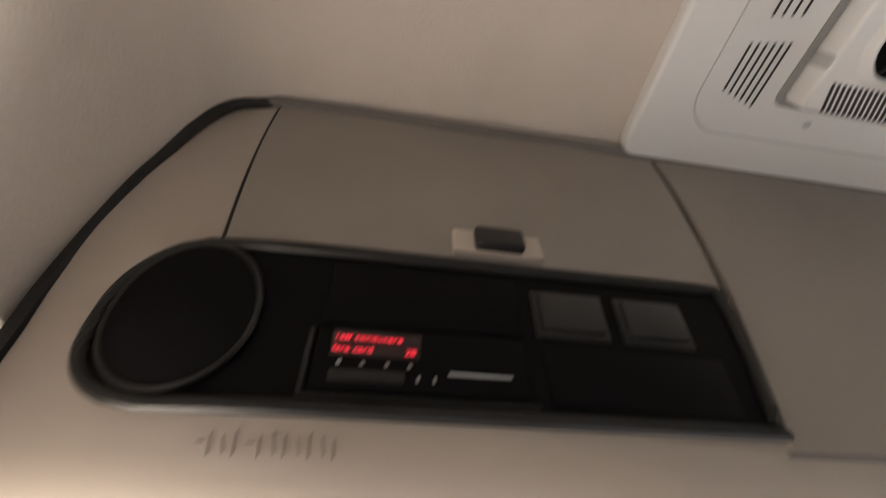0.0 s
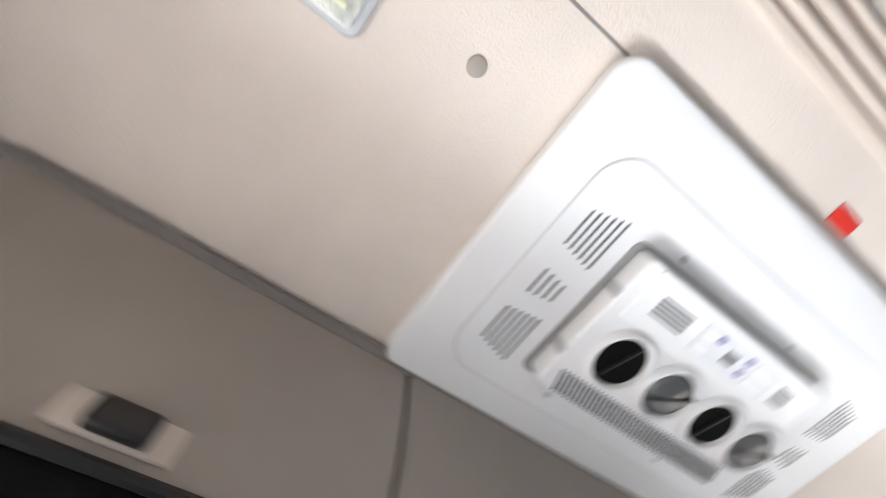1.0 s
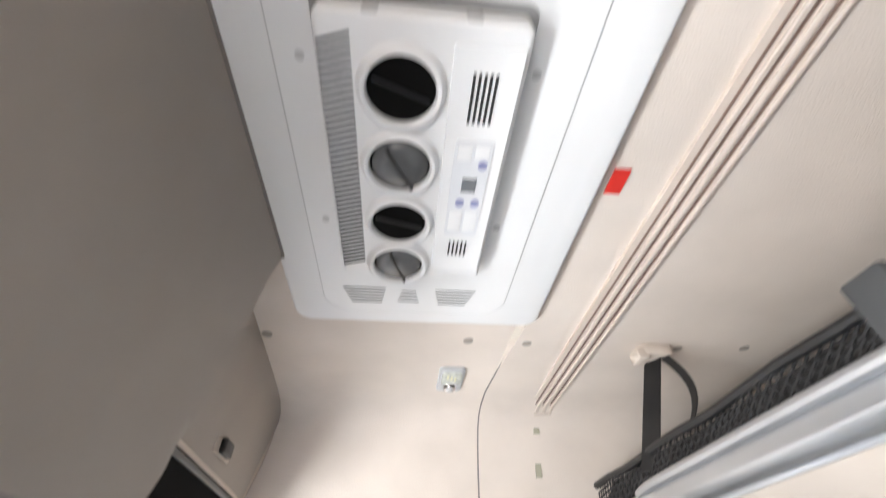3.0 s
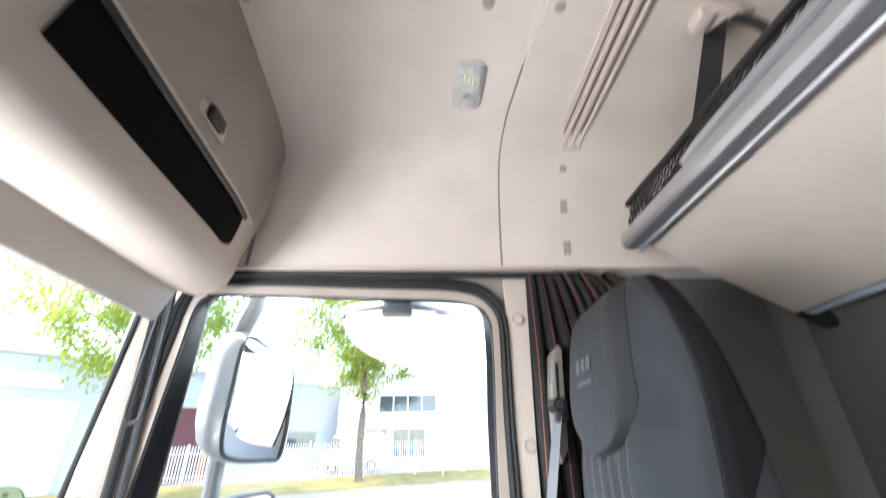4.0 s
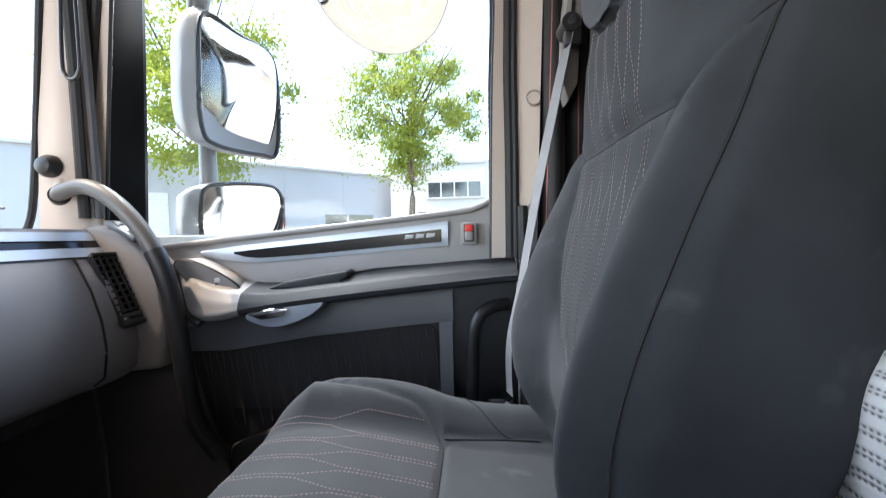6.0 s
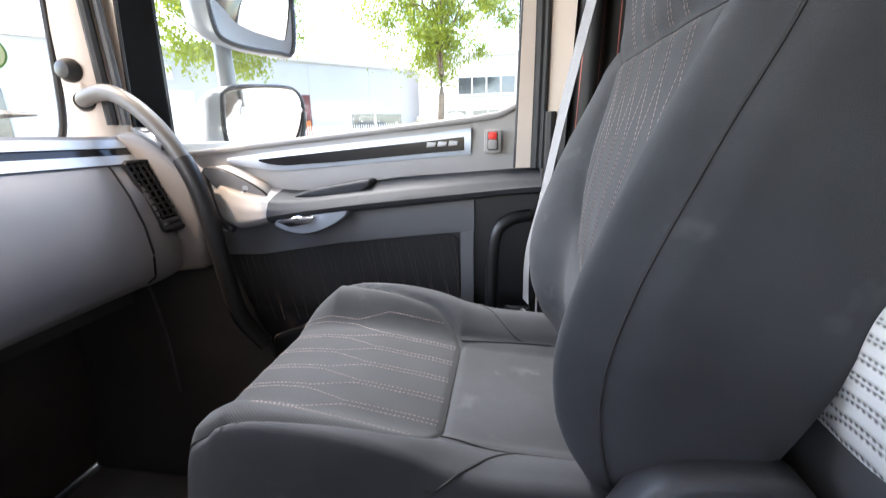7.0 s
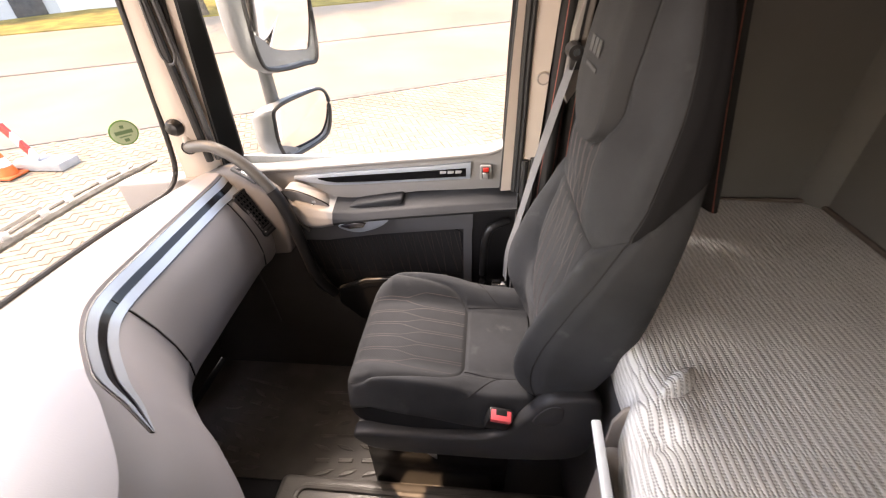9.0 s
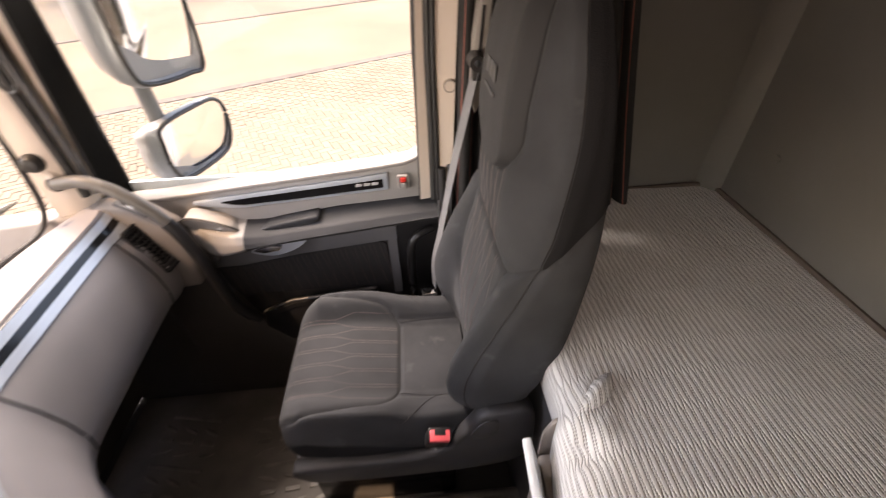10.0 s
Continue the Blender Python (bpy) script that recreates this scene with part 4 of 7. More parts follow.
# ---- engine tunnel ----
TUNNEL = material("tunnel_vinyl", (0.13, 0.123, 0.115), 0.34, grain=0.35, grain_size=300, stain=0.3, stain_size=9)
tunnel = solid("engine_tunnel", box(-0.46, 0.42, -0.55, 0.572, 0.0, 0.085, 0.022, 4), TUNNEL, "dark grey moulded engine tunnel cover with a raised rim", "floor cover", kind="structure")
put("rim", tube([(x, y, 0.087) for x, y in rounded(-0.395, 0.375, -0.35, 0.535, 0.03, 5)], 0.010, 8, closed=True, flat=0.8), TUNNEL, tunnel)

# ---- floor mat with moulded pattern ----
MAT_RUBBER = material("mat_rubber", (0.17, 0.16, 0.15), 0.55, grain=0.3, grain_size=250, stain=0.3, stain_size=8)
MAT_RAISED = material("mat_worn", (0.20, 0.19, 0.175), 0.4, grain=0.3, grain_size=250, stain=0.4, stain_size=14)
mat = thing("floor_mat", "dark brown-black rubber floor mat with a raised leaf and bar pattern", "floor mat", (-0.5, 0.8, 0.0))
put("mat_sheet", box(-0.92, 0.18, 0.578, 1.03, 0.001, 0.009, 0.003), MAT_RUBBER, mat)
LEAF = [(-0.034, -0.012), (-0.012, -0.010), (0.012, -0.004), (0.034, 0.012), (0.012, 0.011), (-0.014, 0.004)]


def mat_piece(name, x, y, outline, turn):
    bm = prism(outline, "z", 0.008, 0.0135, 0.003, 1)
    bmesh.ops.transform(bm, matrix=Matrix.Translation((x, y, 0)) @ Matrix.Rotation(radians(turn), 4, "Z"), verts=bm.verts[:])
    put(name, bm, MAT_RAISED, mat)


for cx, cy, turn, half, n in ((-0.706, 0.753, -11, 0.094, 3), (-0.335, 0.736, 4, 0.086, 3)):
    c, sn = math.cos(radians(turn)), math.sin(radians(turn))
    for u0, v0, kind in ((0, 0, "bar"), (0, 0.048, "leaf_up"), (0.02, -0.042, "leaf_down"), (0.03, -0.085, "block"), (0.045, -0.125, "leaf_up"), (-0.01, 0.088, "block"), (-0.02, 0.128, "leaf_down"), (-0.02, 0.172, "bar")):
        if kind == "bar":
            mat_piece("mat_bar", cx + u0 * c - v0 * sn, cy + u0 * sn + v0 * c, [(-half, -0.006), (half, -0.006), (half, 0.006), (-half, 0.006)], turn)
            continue
        for k in range(n):
            u = u0 + (k - (n - 1) / 2) * 0.078
            if kind == "block":
                mat_piece("mat_block", cx + u * c - v0 * sn, cy + u * sn + v0 * c, [(-0.025, -0.008), (0.025, -0.008), (0.025, 0.008), (-0.025, 0.008)], turn)
            else:
                mat_piece("mat_leaf", cx + u * c - v0 * sn, cy + u * sn + v0 * c, LEAF if kind == "leaf_up" else [(a, -b) for a, b in LEAF], turn)

# ---- lower bunk ----
bunk = thing("lower_bunk", "lower bunk with a beige ribbed woven mattress cover", "bed", (0.7, 0.0, 0.0))


def woven():
    """Beige cover knitted in long ribs that part and join in rows, with a dotted line of holes between them."""
    m = material("woven_cover", (0.69, 0.705, 0.71), 0.92, stain=0.10, spec=0.12)
    t = m.node_tree
    b = t.nodes["Principled BSDF"]

    def calc(op, a, c=None, e=None):
        n = t.nodes.new("ShaderNodeMath")
        n.operation = op
        for k, val in enumerate((a, c, e)):
            if val is None:
                continue
            if isinstance(val, (int, float)):
                n.inputs[k].default_value = val
            else:
                t.links.new(val, n.inputs[k])
        return n.outputs[0]

    co = t.nodes.new("ShaderNodeTexCoord")
    sep = t.nodes.new("ShaderNodeSeparateXYZ")
    wob = t.nodes.new("ShaderNodeTexNoise")
    wob.inputs["Scale"].default_value = 9.0
    t.links.new(co.outputs["Object"], wob.inputs["Vector"])
    t.links.new(co.outputs["Object"], sep.inputs[0])
    pitch, row, part_len, pair_gap = 0.0125, 0.0645, 0.018, 0.0017
    sway = calc("MULTIPLY", calc("SUBTRACT", wob.outputs[0], 0.5), 0.007)
    across = calc("ADD", calc("MULTIPLY_ADD", calc("MINIMUM", sep.outputs["Z"], 0.755), 0.8, sep.outputs["X"]), sway)
    along = calc("ADD", sep.outputs["Y"], sway)
    turn = calc("MULTIPLY_ADD", calc("SUBTRACT", calc("PINGPONG", along, row), row / 2), 1 / part_len, 0.5)
    turn = calc("MINIMUM", calc("MAXIMUM", turn, 0.0), 1.0)
    shift = calc("MULTIPLY_ADD", turn, pitch / 2 - 2 * pair_gap, pair_gap)
    gap = calc("ABSOLUTE", calc("SUBTRACT", calc("PINGPONG", across, pitch / 2), shift))
    line = calc("SUBTRACT", 1.0, calc("MINIMUM", calc("DIVIDE", gap, 0.0015), 1.0))
    dots = calc("MULTIPLY_ADD", calc("SINE", calc("MULTIPLY", along, 2 * math.pi / 0.0046)), 0.5, 0.5)
    hole = calc("MULTIPLY", line, dots)
    rib = calc("POWER", calc("MINIMUM", calc("DIVIDE", gap, pitch / 5), 1.0), 0.6)
    bump = t.nodes.new("ShaderNodeBump")
    bump.inputs["Strength"].default_value, bump.inputs["Distance"].default_value = 0.6, 0.0030
    t.links.new(calc("SUBTRACT", rib, hole), bump.inputs["Height"])
    t.links.new(bump.outputs[0], b.inputs["Normal"])
    shade = calc("MULTIPLY_ADD", hole, -0.80, 1.0)
    old = b.inputs["Base Color"].links[0].from_socket
    sc = t.nodes.new("ShaderNodeVectorMath")
    sc.operation = "SCALE"
    t.links.new(old, sc.inputs[0])
    t.links.new(shade, sc.inputs["Scale"])
    t.links.new(sc.outputs[0], b.inputs["Base Color"])
    return m


MATTRESS = woven()


def mattress_pt(u, v):
    """u along the bunk, v round from the front foot over the top to the rear."""
    y = -1.09 + 2.185 * u
    prof = [(0.0, 0.385, 0.60), (0.12, 0.372, 0.66), (0.22, 0.372, 0.72), (0.30, 0.382, 0.750), (0.38, 0.405, 0.767), (0.5, 0.46, 0.773), (0.75, 0.75, 0.772), (1.0, 1.046, 0.762)]
    x = curve_at([(a, b) for a, b, _ in prof], v)
    z = curve_at([(a, c) for a, _, c in prof], v)
    x -= 0.03 * min(max((0.40 - y) / 0.12, 0), 1) * max(1 - v / 0.6, 0)
    x += 0.030 * ease((y - 0.405) / 0.05) * max(1 - v / 0.55, 0)
    s = Vector((x, y, z))
    # bunched fold by the seat, and soft waves
    g = math.exp(-((x - 0.43) / 0.035) ** 2 - ((y - 0.44) / 0.075) ** 2)
    z += 0.008 * g * (1 + 0.4 * math.sin((y - x) * 85)) + 0.002 * noise.noise(s * 5) + 0.0012 * math.exp(-((x - 0.36) / 0.08) ** 2) * math.sin(y * 40 + 9 * x)
    x += 0.003 * noise.noise(Vector((3, y * 7, z * 5))) if v < 0.45 else 0
    d = math.exp(-((x - 0.40) / 0.03) ** 2 - ((y - 0.365) / 0.02) ** 2)
    z -= 0.022 * d
    return Vector((x, y, z))


rings = []
bm = sheet(mattress_pt, 260, 90, None)
put("mattress", bm, MATTRESS, bunk, "beige ribbed woven mattress cover", 80)
put("piping", tube([(1.046, -1.08, 0.768), (1.046, 1.085, 0.768)], 0.007, 6), material("piping_brown", (0.10, 0.08, 0.07), 0.8), bunk, "dark piping along the wall")
put("piping", tube([(0.44, 1.092, 0.768), (1.044, 1.092, 0.768)], 0.007, 6), material("piping_brown", (0.10, 0.08, 0.07), 0.8), bunk)
put("base_box", box(0.43, 1.045, -1.09, 1.095, 0.0, 0.60), CHARCOAL, bunk, "dark bunk base")
A, B = Vector((0.408, 0.424, 0.771)), Vector((0.490, 0.492, 0.772))
side = Vector((-0.64, 0.77, 0))
fold = sheet(lambda u, v: A.lerp(B, u) + side * (0.042 * (v - 0.75) * math.sin(u * math.pi) ** 0.6 + 0.006 * math.sin(u * 3.1)) + Vector((0, 0, 0.024 * math.sin(u * math.pi) ** 0.6 * math.sin(min(v * 1.15, 1) * math.pi * 0.92))), 24, 12, (0, 0, -0.002))
put("fold", fold, MATTRESS, bunk, "pinched fold in the cover", 80)
# pale-blue board and beige flap at the front of the bunk
board = thing("bunk_side_board", "pale blue-grey board standing at the bunk front", "board", (0.31, 0.3, 0.6))
bm = box(-0.008, 0.008, -0.42, 0.13, -0.40, 0.01, 0.004)
bmesh.ops.transform(bm, matrix=Matrix.Translation((0.318, 0.285, 0.715)) @ Matrix.Rotation(radians(-4), 4, "Z") @ Matrix.Rotation(radians(-14), 4, "Y"), verts=bm.verts[:])
put("panel", bm, material("pale_blue_panel", (0.55, 0.60, 0.64), 0.35, stain=0.06), board)
bm = prism([(0.366, 0.68), (0.378, 0.718), (0.405, 0.738), (0.43, 0.74), (0.43, 0.60), (0.366, 0.60)], "y", 0.435, 0.443, 0.002)
solid("bunk_flap", bm, BEIGE_DARK, "beige plastic flap at the bunk corner", "flap")
solid("bunk_front_wall", box(0.36, 0.43, -1.08, 0.43, 0.085, 0.62, 0.01), BEIGE_DARK, "grey-beige lower bunk front", "panel", kind="structure")
solid("seat_back_locker", box(0.40, 0.43, 0.45, 1.0, 0.0, 0.72, 0.006), CHARCOAL, "dark locker front behind the seat", "panel", kind="structure")

# ---- curtain by the rear pillar ----
def curtain_cloth():
    m = material("curtain_cloth", (0.009, 0.0085, 0.009), 0.85, grain=0.4, grain_size=800, stain=0.2)
    t = m.node_tree
    b = t.nodes["Principled BSDF"]
    uv = t.nodes.new("ShaderNodeUVMap")
    uv.uv_map = "stripe"
    sep = t.nodes.new("ShaderNodeSeparateXYZ")
    t.links.new(uv.outputs[0], sep.inputs[0])
    pp = t.nodes.new("ShaderNodeMath")
    pp.operation, pp.inputs[1].default_value = "PINGPONG", 0.5
    m8 = t.nodes.new("ShaderNodeMath")
    m8.operation, m8.inputs[1].default_value = "MULTIPLY", 26.0
    t.links.new(sep.outputs["X"], m8.inputs[0])
    t.links.new(m8.outputs[0], pp.inputs[0])
    gt = t.nodes.new("ShaderNodeMath")
    gt.operation, gt.inputs[1].default_value = "GREATER_THAN", 0.472
    t.links.new(pp.outputs[0], gt.inputs[0])
    mix = t.nodes.new("ShaderNodeMix")
    mix.data_type = "RGBA"
    t.links.new(gt.outputs[0], mix.inputs["Factor"])
    t.links.new(b.inputs["Base Color"].links[0].from_socket, mix.inputs["A"])
    mix.inputs["B"].default_value = (0.26, 0.075, 0.055, 1)
    t.links.new(mix.outputs["Result"], b.inputs["Base Color"])
    return m


def curtain_pt(u, v):
    """u across, v down."""
    x1 = 0.52 + 0.125 * min(v / 0.3, 1) ** 0.8 + 0.152 * max(v - 0.3, 0)
    x = 0.288 + (x1 - 0.288) * u - 0.036 * v * (1 - u)
    ph = u * 62 + 0.5 * math.sin(v * 4 + u * 9)
    y = 1.030 + 0.024 * math.sin(ph) * (0.65 + 0.35 * v)
    return Vector((x + 0.006 * math.cos(ph), y, 1.522 - 0.76 * v + (0.010 * math.sin(u * 40) if v < 0.02 else 0)))


bm = sheet(curtain_pt, 200, 24)
uvl = bm.loops.layers.uv.new("stripe")
cols = {}
bm.verts.ensure_lookup_table()
for i, v in enumerate(bm.verts):
    cols[v] = (i // 25) / 200
for f in bm.faces:
    for l in f.loops:
        l[uvl].uv = (cols[l.vert], 0)
solid("curtain", bm, curtain_cloth(), "black pleated cab curtain with rust-red stripes beside the seat", "curtain", 80)

# ---- right-hand door ----
door = thing("door_right", "closed passenger door with grey trim and a large side window", "door", (0, 1.1, 0), kind="structure")
OUT = [(-0.668, 0.80), (-0.655, 1.0), (-0.641, 1.169), (-0.616, 1.372), (-0.611, 1.43), (-0.599, 1.479), (-0.578, 1.500), (-0.545, 1.510), (-0.353, 1.507), (-0.149, 1.500), (0.054, 1.494), (0.121, 1.486), (0.161, 1.473), (0.187, 1.451), (0.203, 1.426), (0.211, 1.390), (0.209, 1.28), (0.206, 1.15), (0.206, 1.0), (0.204, 0.80)]
MID = [(-0.640, 0.80), (-0.628, 1.0), (-0.615, 1.169), (-0.598, 1.372), (-0.593, 1.43), (-0.585, 1.462), (-0.567, 1.482), (-0.540, 1.488), (-0.351, 1.482), (-0.148, 1.475), (0.054, 1.469), (0.118, 1.462), (0.152, 1.452), (0.173, 1.441), (0.187, 1.419), (0.195, 1.388), (0.194, 1.28), (0.188, 1.15), (0.183, 1.0), (0.178, 0.80)]
INN = [(-0.628, 0.80), (-0.620, 1.0), (-0.614, 1.169), (-0.607, 1.39), (-0.606, 1.45), (-0.603, 1.490), (-0.590, 1.508), (-0.562, 1.516), (-0.353, 1.509), (-0.149, 1.501), (0.054, 1.494), (0.122, 1.489), (0.152, 1.484), (0.172, 1.472), (0.183, 1.452), (0.188, 1.41), (0.188, 1.31), (0.182, 1.166), (0.180, 1.0), (0.176, 0.80)]


def outset(o, d):
    """An open outline moved outwards by d."""
    out = []
    for i, (x, z) in enumerate(o):
        (xa, za), (xb, zb) = o[max(i - 1, 0)], o[min(i + 1, len(o) - 1)]
        l = math.hypot(xb - xa, zb - za)
        out.append((x - (zb - za) / l * d, z + (xb - xa) / l * d))
    return out


def refine(o):
    return [(p.x, p.y) for p in smooth_line([(a, b, 0) for a, b in o], 4)]


def open_band(a, ya, b, yb, thick=0.012):
    """A band between two open outlines that stand at depths ya and yb."""
    A = [Vector((x, ya, z)) for x, z in refine(a)]
    B = [Vector((x, yb, z)) for x, z in refine(b)]
    n = len(A) - 1
    return sheet(lambda u, v: A[round(u * n)].lerp(B[round(u * n)], v), n, 3, (0, thick, 0))


put("window_frame", open_band(outset(OUT, 0.004), 1.070, MID, 1.064), BEIGE, door, "beige painted window frame")
put("frame_back", open_band(outset(OUT, 0.002), 1.078, outset(OUT, 0.045), 1.078, 0.07), CHARCOAL, door)
put("frame_seal", tube([(x, 1.066, z) for x, z in refine(outset(OUT, 0.011))], 0.0095, 8, up=(0, 1, 0)), RUBBER, door, "black rubber seal")
put("outer_seal", tube([(x, 1.058, z) for x, z in refine(outset(OUT, 0.021))], 0.0055, 8, up=(0, 1, 0)), RUBBER, door)
put("inner_seal", tube([(x, 1.069, z) for x, z in refine(MID)], 0.0045, 8, up=(0, 1, 0)), RUBBER, door)
put("window_reveal", open_band(MID, 1.068, INN, 1.148), MATT_BLACK, door, "black window reveal")
pane = put("window_pane", sheet(lambda u, v: Vector((-0.635 + 0.84 * u, 1.150, 0.78 + 0.74 * v)), 2, 2, (0, 0.004, 0)), GLASS, door, "clear side glass")
pane.visible_shadow = False
put("outer_skin", box(-0.70, 0.24, 1.158, 1.172, 0.05, 0.862, 0.004), material("cab_paint", (0.55, 0.57, 0.60), 0.25, coat=0.5, stain=0.04), door, "silver-grey painted outer skin")
put("outer_frame", open_band(INN, 1.156, [(x * 1.0 + (0.03 if x > 0 else -0.03), z + (0.03 if z > 1.46 else 0)) for x, z in INN], 1.165), BLACK, door)


def door_band(name, xs, top, bot, y, mat, label="", bulge=0.0, depth=0.03, n=40, m=8, lean=0.0):
    """A moulded strip of the door card between two curves of height."""
    def fn(u, v):
        x = xs[0] + (xs[1] - xs[0]) * u
        z = lin_at(top, x) + (lin_at(bot, x) - lin_at(top, x)) * v
        return Vector((x, y - bulge * math.sin(math.pi * v) ** 0.7 + lean * v, z))
    return put(name, sheet(fn, n, m, (0, depth, 0)), mat, door, label, 45)


SILL = [(-0.66, 0.832), (-0.54, 0.838), (-0.38, 0.853), (-0.15, 0.873), (0.08, 0.893), (0.150, 0.902), (0.178, 0.918), (0.20, 0.925), (0.224, 0.924)]
ARM_TOP = [(-0.66, 0.725), (-0.35, 0.730), (-0.234, 0.757), (-0.06, 0.783), (0.18, 0.797), (0.224, 0.797)]
ARM_BOT = [(-0.66, 0.66), (-0.45, 0.672), (-0.40, 0.677), (-0.30, 0.703), (-0.175, 0.720), (0.0, 0.738), (0.18, 0.750), (0.224, 0.752)]
ARM_GREY = material("armrest_slate", (0.030, 0.032, 0.036), 0.65, grain=0.2, grain_size=800, stain=0.15, spec=0.25)
CARD_DARK = material("door_card_dark", (0.10, 0.102, 0.108), 0.5, grain=0.2, grain_size=800, stain=0.08)
CARD = material("door_card_grey", (0.25, 0.24, 0.235), 0.5, grain=0.2, grain_size=800, stain=0.06)
door_band("upper_trim", (-0.66, 0.224), SILL, ARM_TOP, 1.101, CARD, "taupe-grey moulded upper trim", 0.004, 0.06, lean=-0.012)
door_band("sill_cap", (-0.66, 0.205), [(x, z + 0.004) for x, z in SILL], [(x, z - 0.008) for x, z in SILL], 1.094, CARD, "", 0.003, 0.055)
ARM_CREST = [(-0.46, 0.800), (-0.43, 0.790), (-0.36, 0.766), (-0.28, 0.756), (-0.15, 0.768), (0.0, 0.784), (0.18, 0.797), (0.224, 0.798)]
ARM_EDGE = [(-0.46, 0.770), (-0.43, 0.708), (-0.40, 0.690), (-0.36, 0.690), (-0.30, 0.703), (-0.175, 0.720), (0.0, 0.738), (0.18, 0.755), (0.224, 0.758)]
ARM_OUT = [(-0.46, 1.050), (-0.43, 1.020), (-0.40, 1.010), (-0.30, 1.008), (0.0, 1.010), (0.224, 1.016)]


def arm_point(x, v):
    """Round the armrest from its inner crest over the pad to its underside."""
    top, low, y0 = curve_at(ARM_CREST, x), curve_at(ARM_EDGE, x), curve_at(ARM_OUT, x)
    sec = [(1.098, top + 0.002), (1.082, top), (1.055, top - 0.006), (y0 + 0.016, top - 0.016), (y0 + 0.004, lin_at([(0, top - 0.026), (1, low + 0.012)], 0.35)), (y0, low + 0.012), (y0 + 0.006, low + 0.002), (y0 + 0.020, low - 0.002), (1.06, low - 0.004)]
    k = min(int(v * 8), 7)
    f = v * 8 - k
    return Vector((x, sec[k][0] + (sec[k + 1][0] - sec[k][0]) * f, sec[k][1] + (sec[k + 1][1] - sec[k][1]) * f))


put("armrest", sheet(lambda u, v: arm_point(-0.318 + 0.542 * u, v), 60, 32), ARM_GREY, door, "dark slate padded armrest", 50)
put("switch_pod", sheet(lambda u, v: arm_point(-0.46 + 0.143 * u, v), 24, 32), CARD, door, "taupe switch pod", 50)
put("grip_flap", prism([(-0.275, 0.748), (-0.24, 0.762), (-0.18, 0.772), (-0.108, 0.783), (-0.104, 0.770), (-0.13, 0.757), (-0.20, 0.746)], "y", 1.042, 1.090, 0.006, 3), ARM_GREY, door, "slate pull grip on the armrest")
door_band("lower_card", (-0.56, 0.224), ARM_BOT, [(-0.56, 0.10), (0.224, 0.10)], 1.056, BLACK, "black lower door card", 0.0, 0.06)
door_band("card_band", (-0.47, 0.10), ARM_BOT, [(-0.47, 0.620), (-0.364, 0.622), (-0.186, 0.650), (0.055, 0.675), (0.10, 0.678)], 1.050, CARD_DARK, "grey band below the armrest", 0.003, 0.012)
door_band("card_band", (0.072, 0.098), [(0.07, 0.678), (0.10, 0.684)], [(0.07, 0.46), (0.10, 0.46)], 1.050, CARD_DARK, "", 0.002, 0.012, 6, 20)
# silver trim and gloss inlay
door_band("silver_trim", (-0.44, 0.091), [(-0.44, 0.826), (-0.36, 0.835), (-0.188, 0.850), (0.0, 0.866), (0.091, 0.876)], [(-0.44, 0.817), (-0.40, 0.808), (-0.34, 0.800), (-0.308, 0.799), (-0.19, 0.807), (0.0, 0.820), (0.091, 0.826)], 1.087, SKY_STRIP, "pale silver door trim strip", 0.002, 0.008)
door_band("gloss_inlay", (-0.365, 0.078), [(-0.365, 0.823), (-0.30, 0.829), (-0.188, 0.838), (0.0, 0.853), (0.078, 0.860)], [(-0.365, 0.819), (-0.34, 0.812), (-0.307, 0.809), (-0.19, 0.815), (0.0, 0.829), (0.078, 0.834)], 1.0845, GLOSS_BLACK, "gloss black inlay", 0.0, 0.004)
# badge as three plain blocks
for i, x in enumerate((0.012, 0.034, 0.056)):
    put("badge_block", prism([(x - 0.010, 0.841 + 0.001 * i), (x + 0.008, 0.8425 + 0.001 * i), (x + 0.010, 0.850 + 0.001 * i), (x - 0.008, 0.8505 + 0.001 * i)], "y", 1.0825, 1.086, 0.001, 1), ICON, door, "silver badge block")
# lock switch
put("lock_plate", prism(rounded(0.118, 0.150, 0.828, 0.872, 0.005, 4), "y", 1.074, 1.086, 0.002), CARD, door)
put("lock_recess", prism(rounded(0.124, 0.144, 0.833, 0.868, 0.003, 4), "y", 1.0735, 1.076), BLACK, door)
put("lock_lever", box(0.126, 0.142, 1.066, 1.076, 0.836, 0.853, 0.002), CARD, door)
put("lock_flag", box(0.126, 0.142, 1.070, 1.076, 0.854, 0.867, 0.002), RED, door, "red lock flag")
# switch pod at the front of the armrest
pod = [(-0.458, 0.800), (-0.446, 0.812), (-0.415, 0.806), (-0.370, 0.783), (-0.336, 0.757), (-0.338, 0.745), (-0.366, 0.738), (-0.405, 0.742), (-0.440, 0.770)]


def on_pod(x, z, lift=0.0):
    """The sloping face of the switch pod."""
    return Vector((x, 1.040 - lift - 0.25 * (z - 0.775), z))


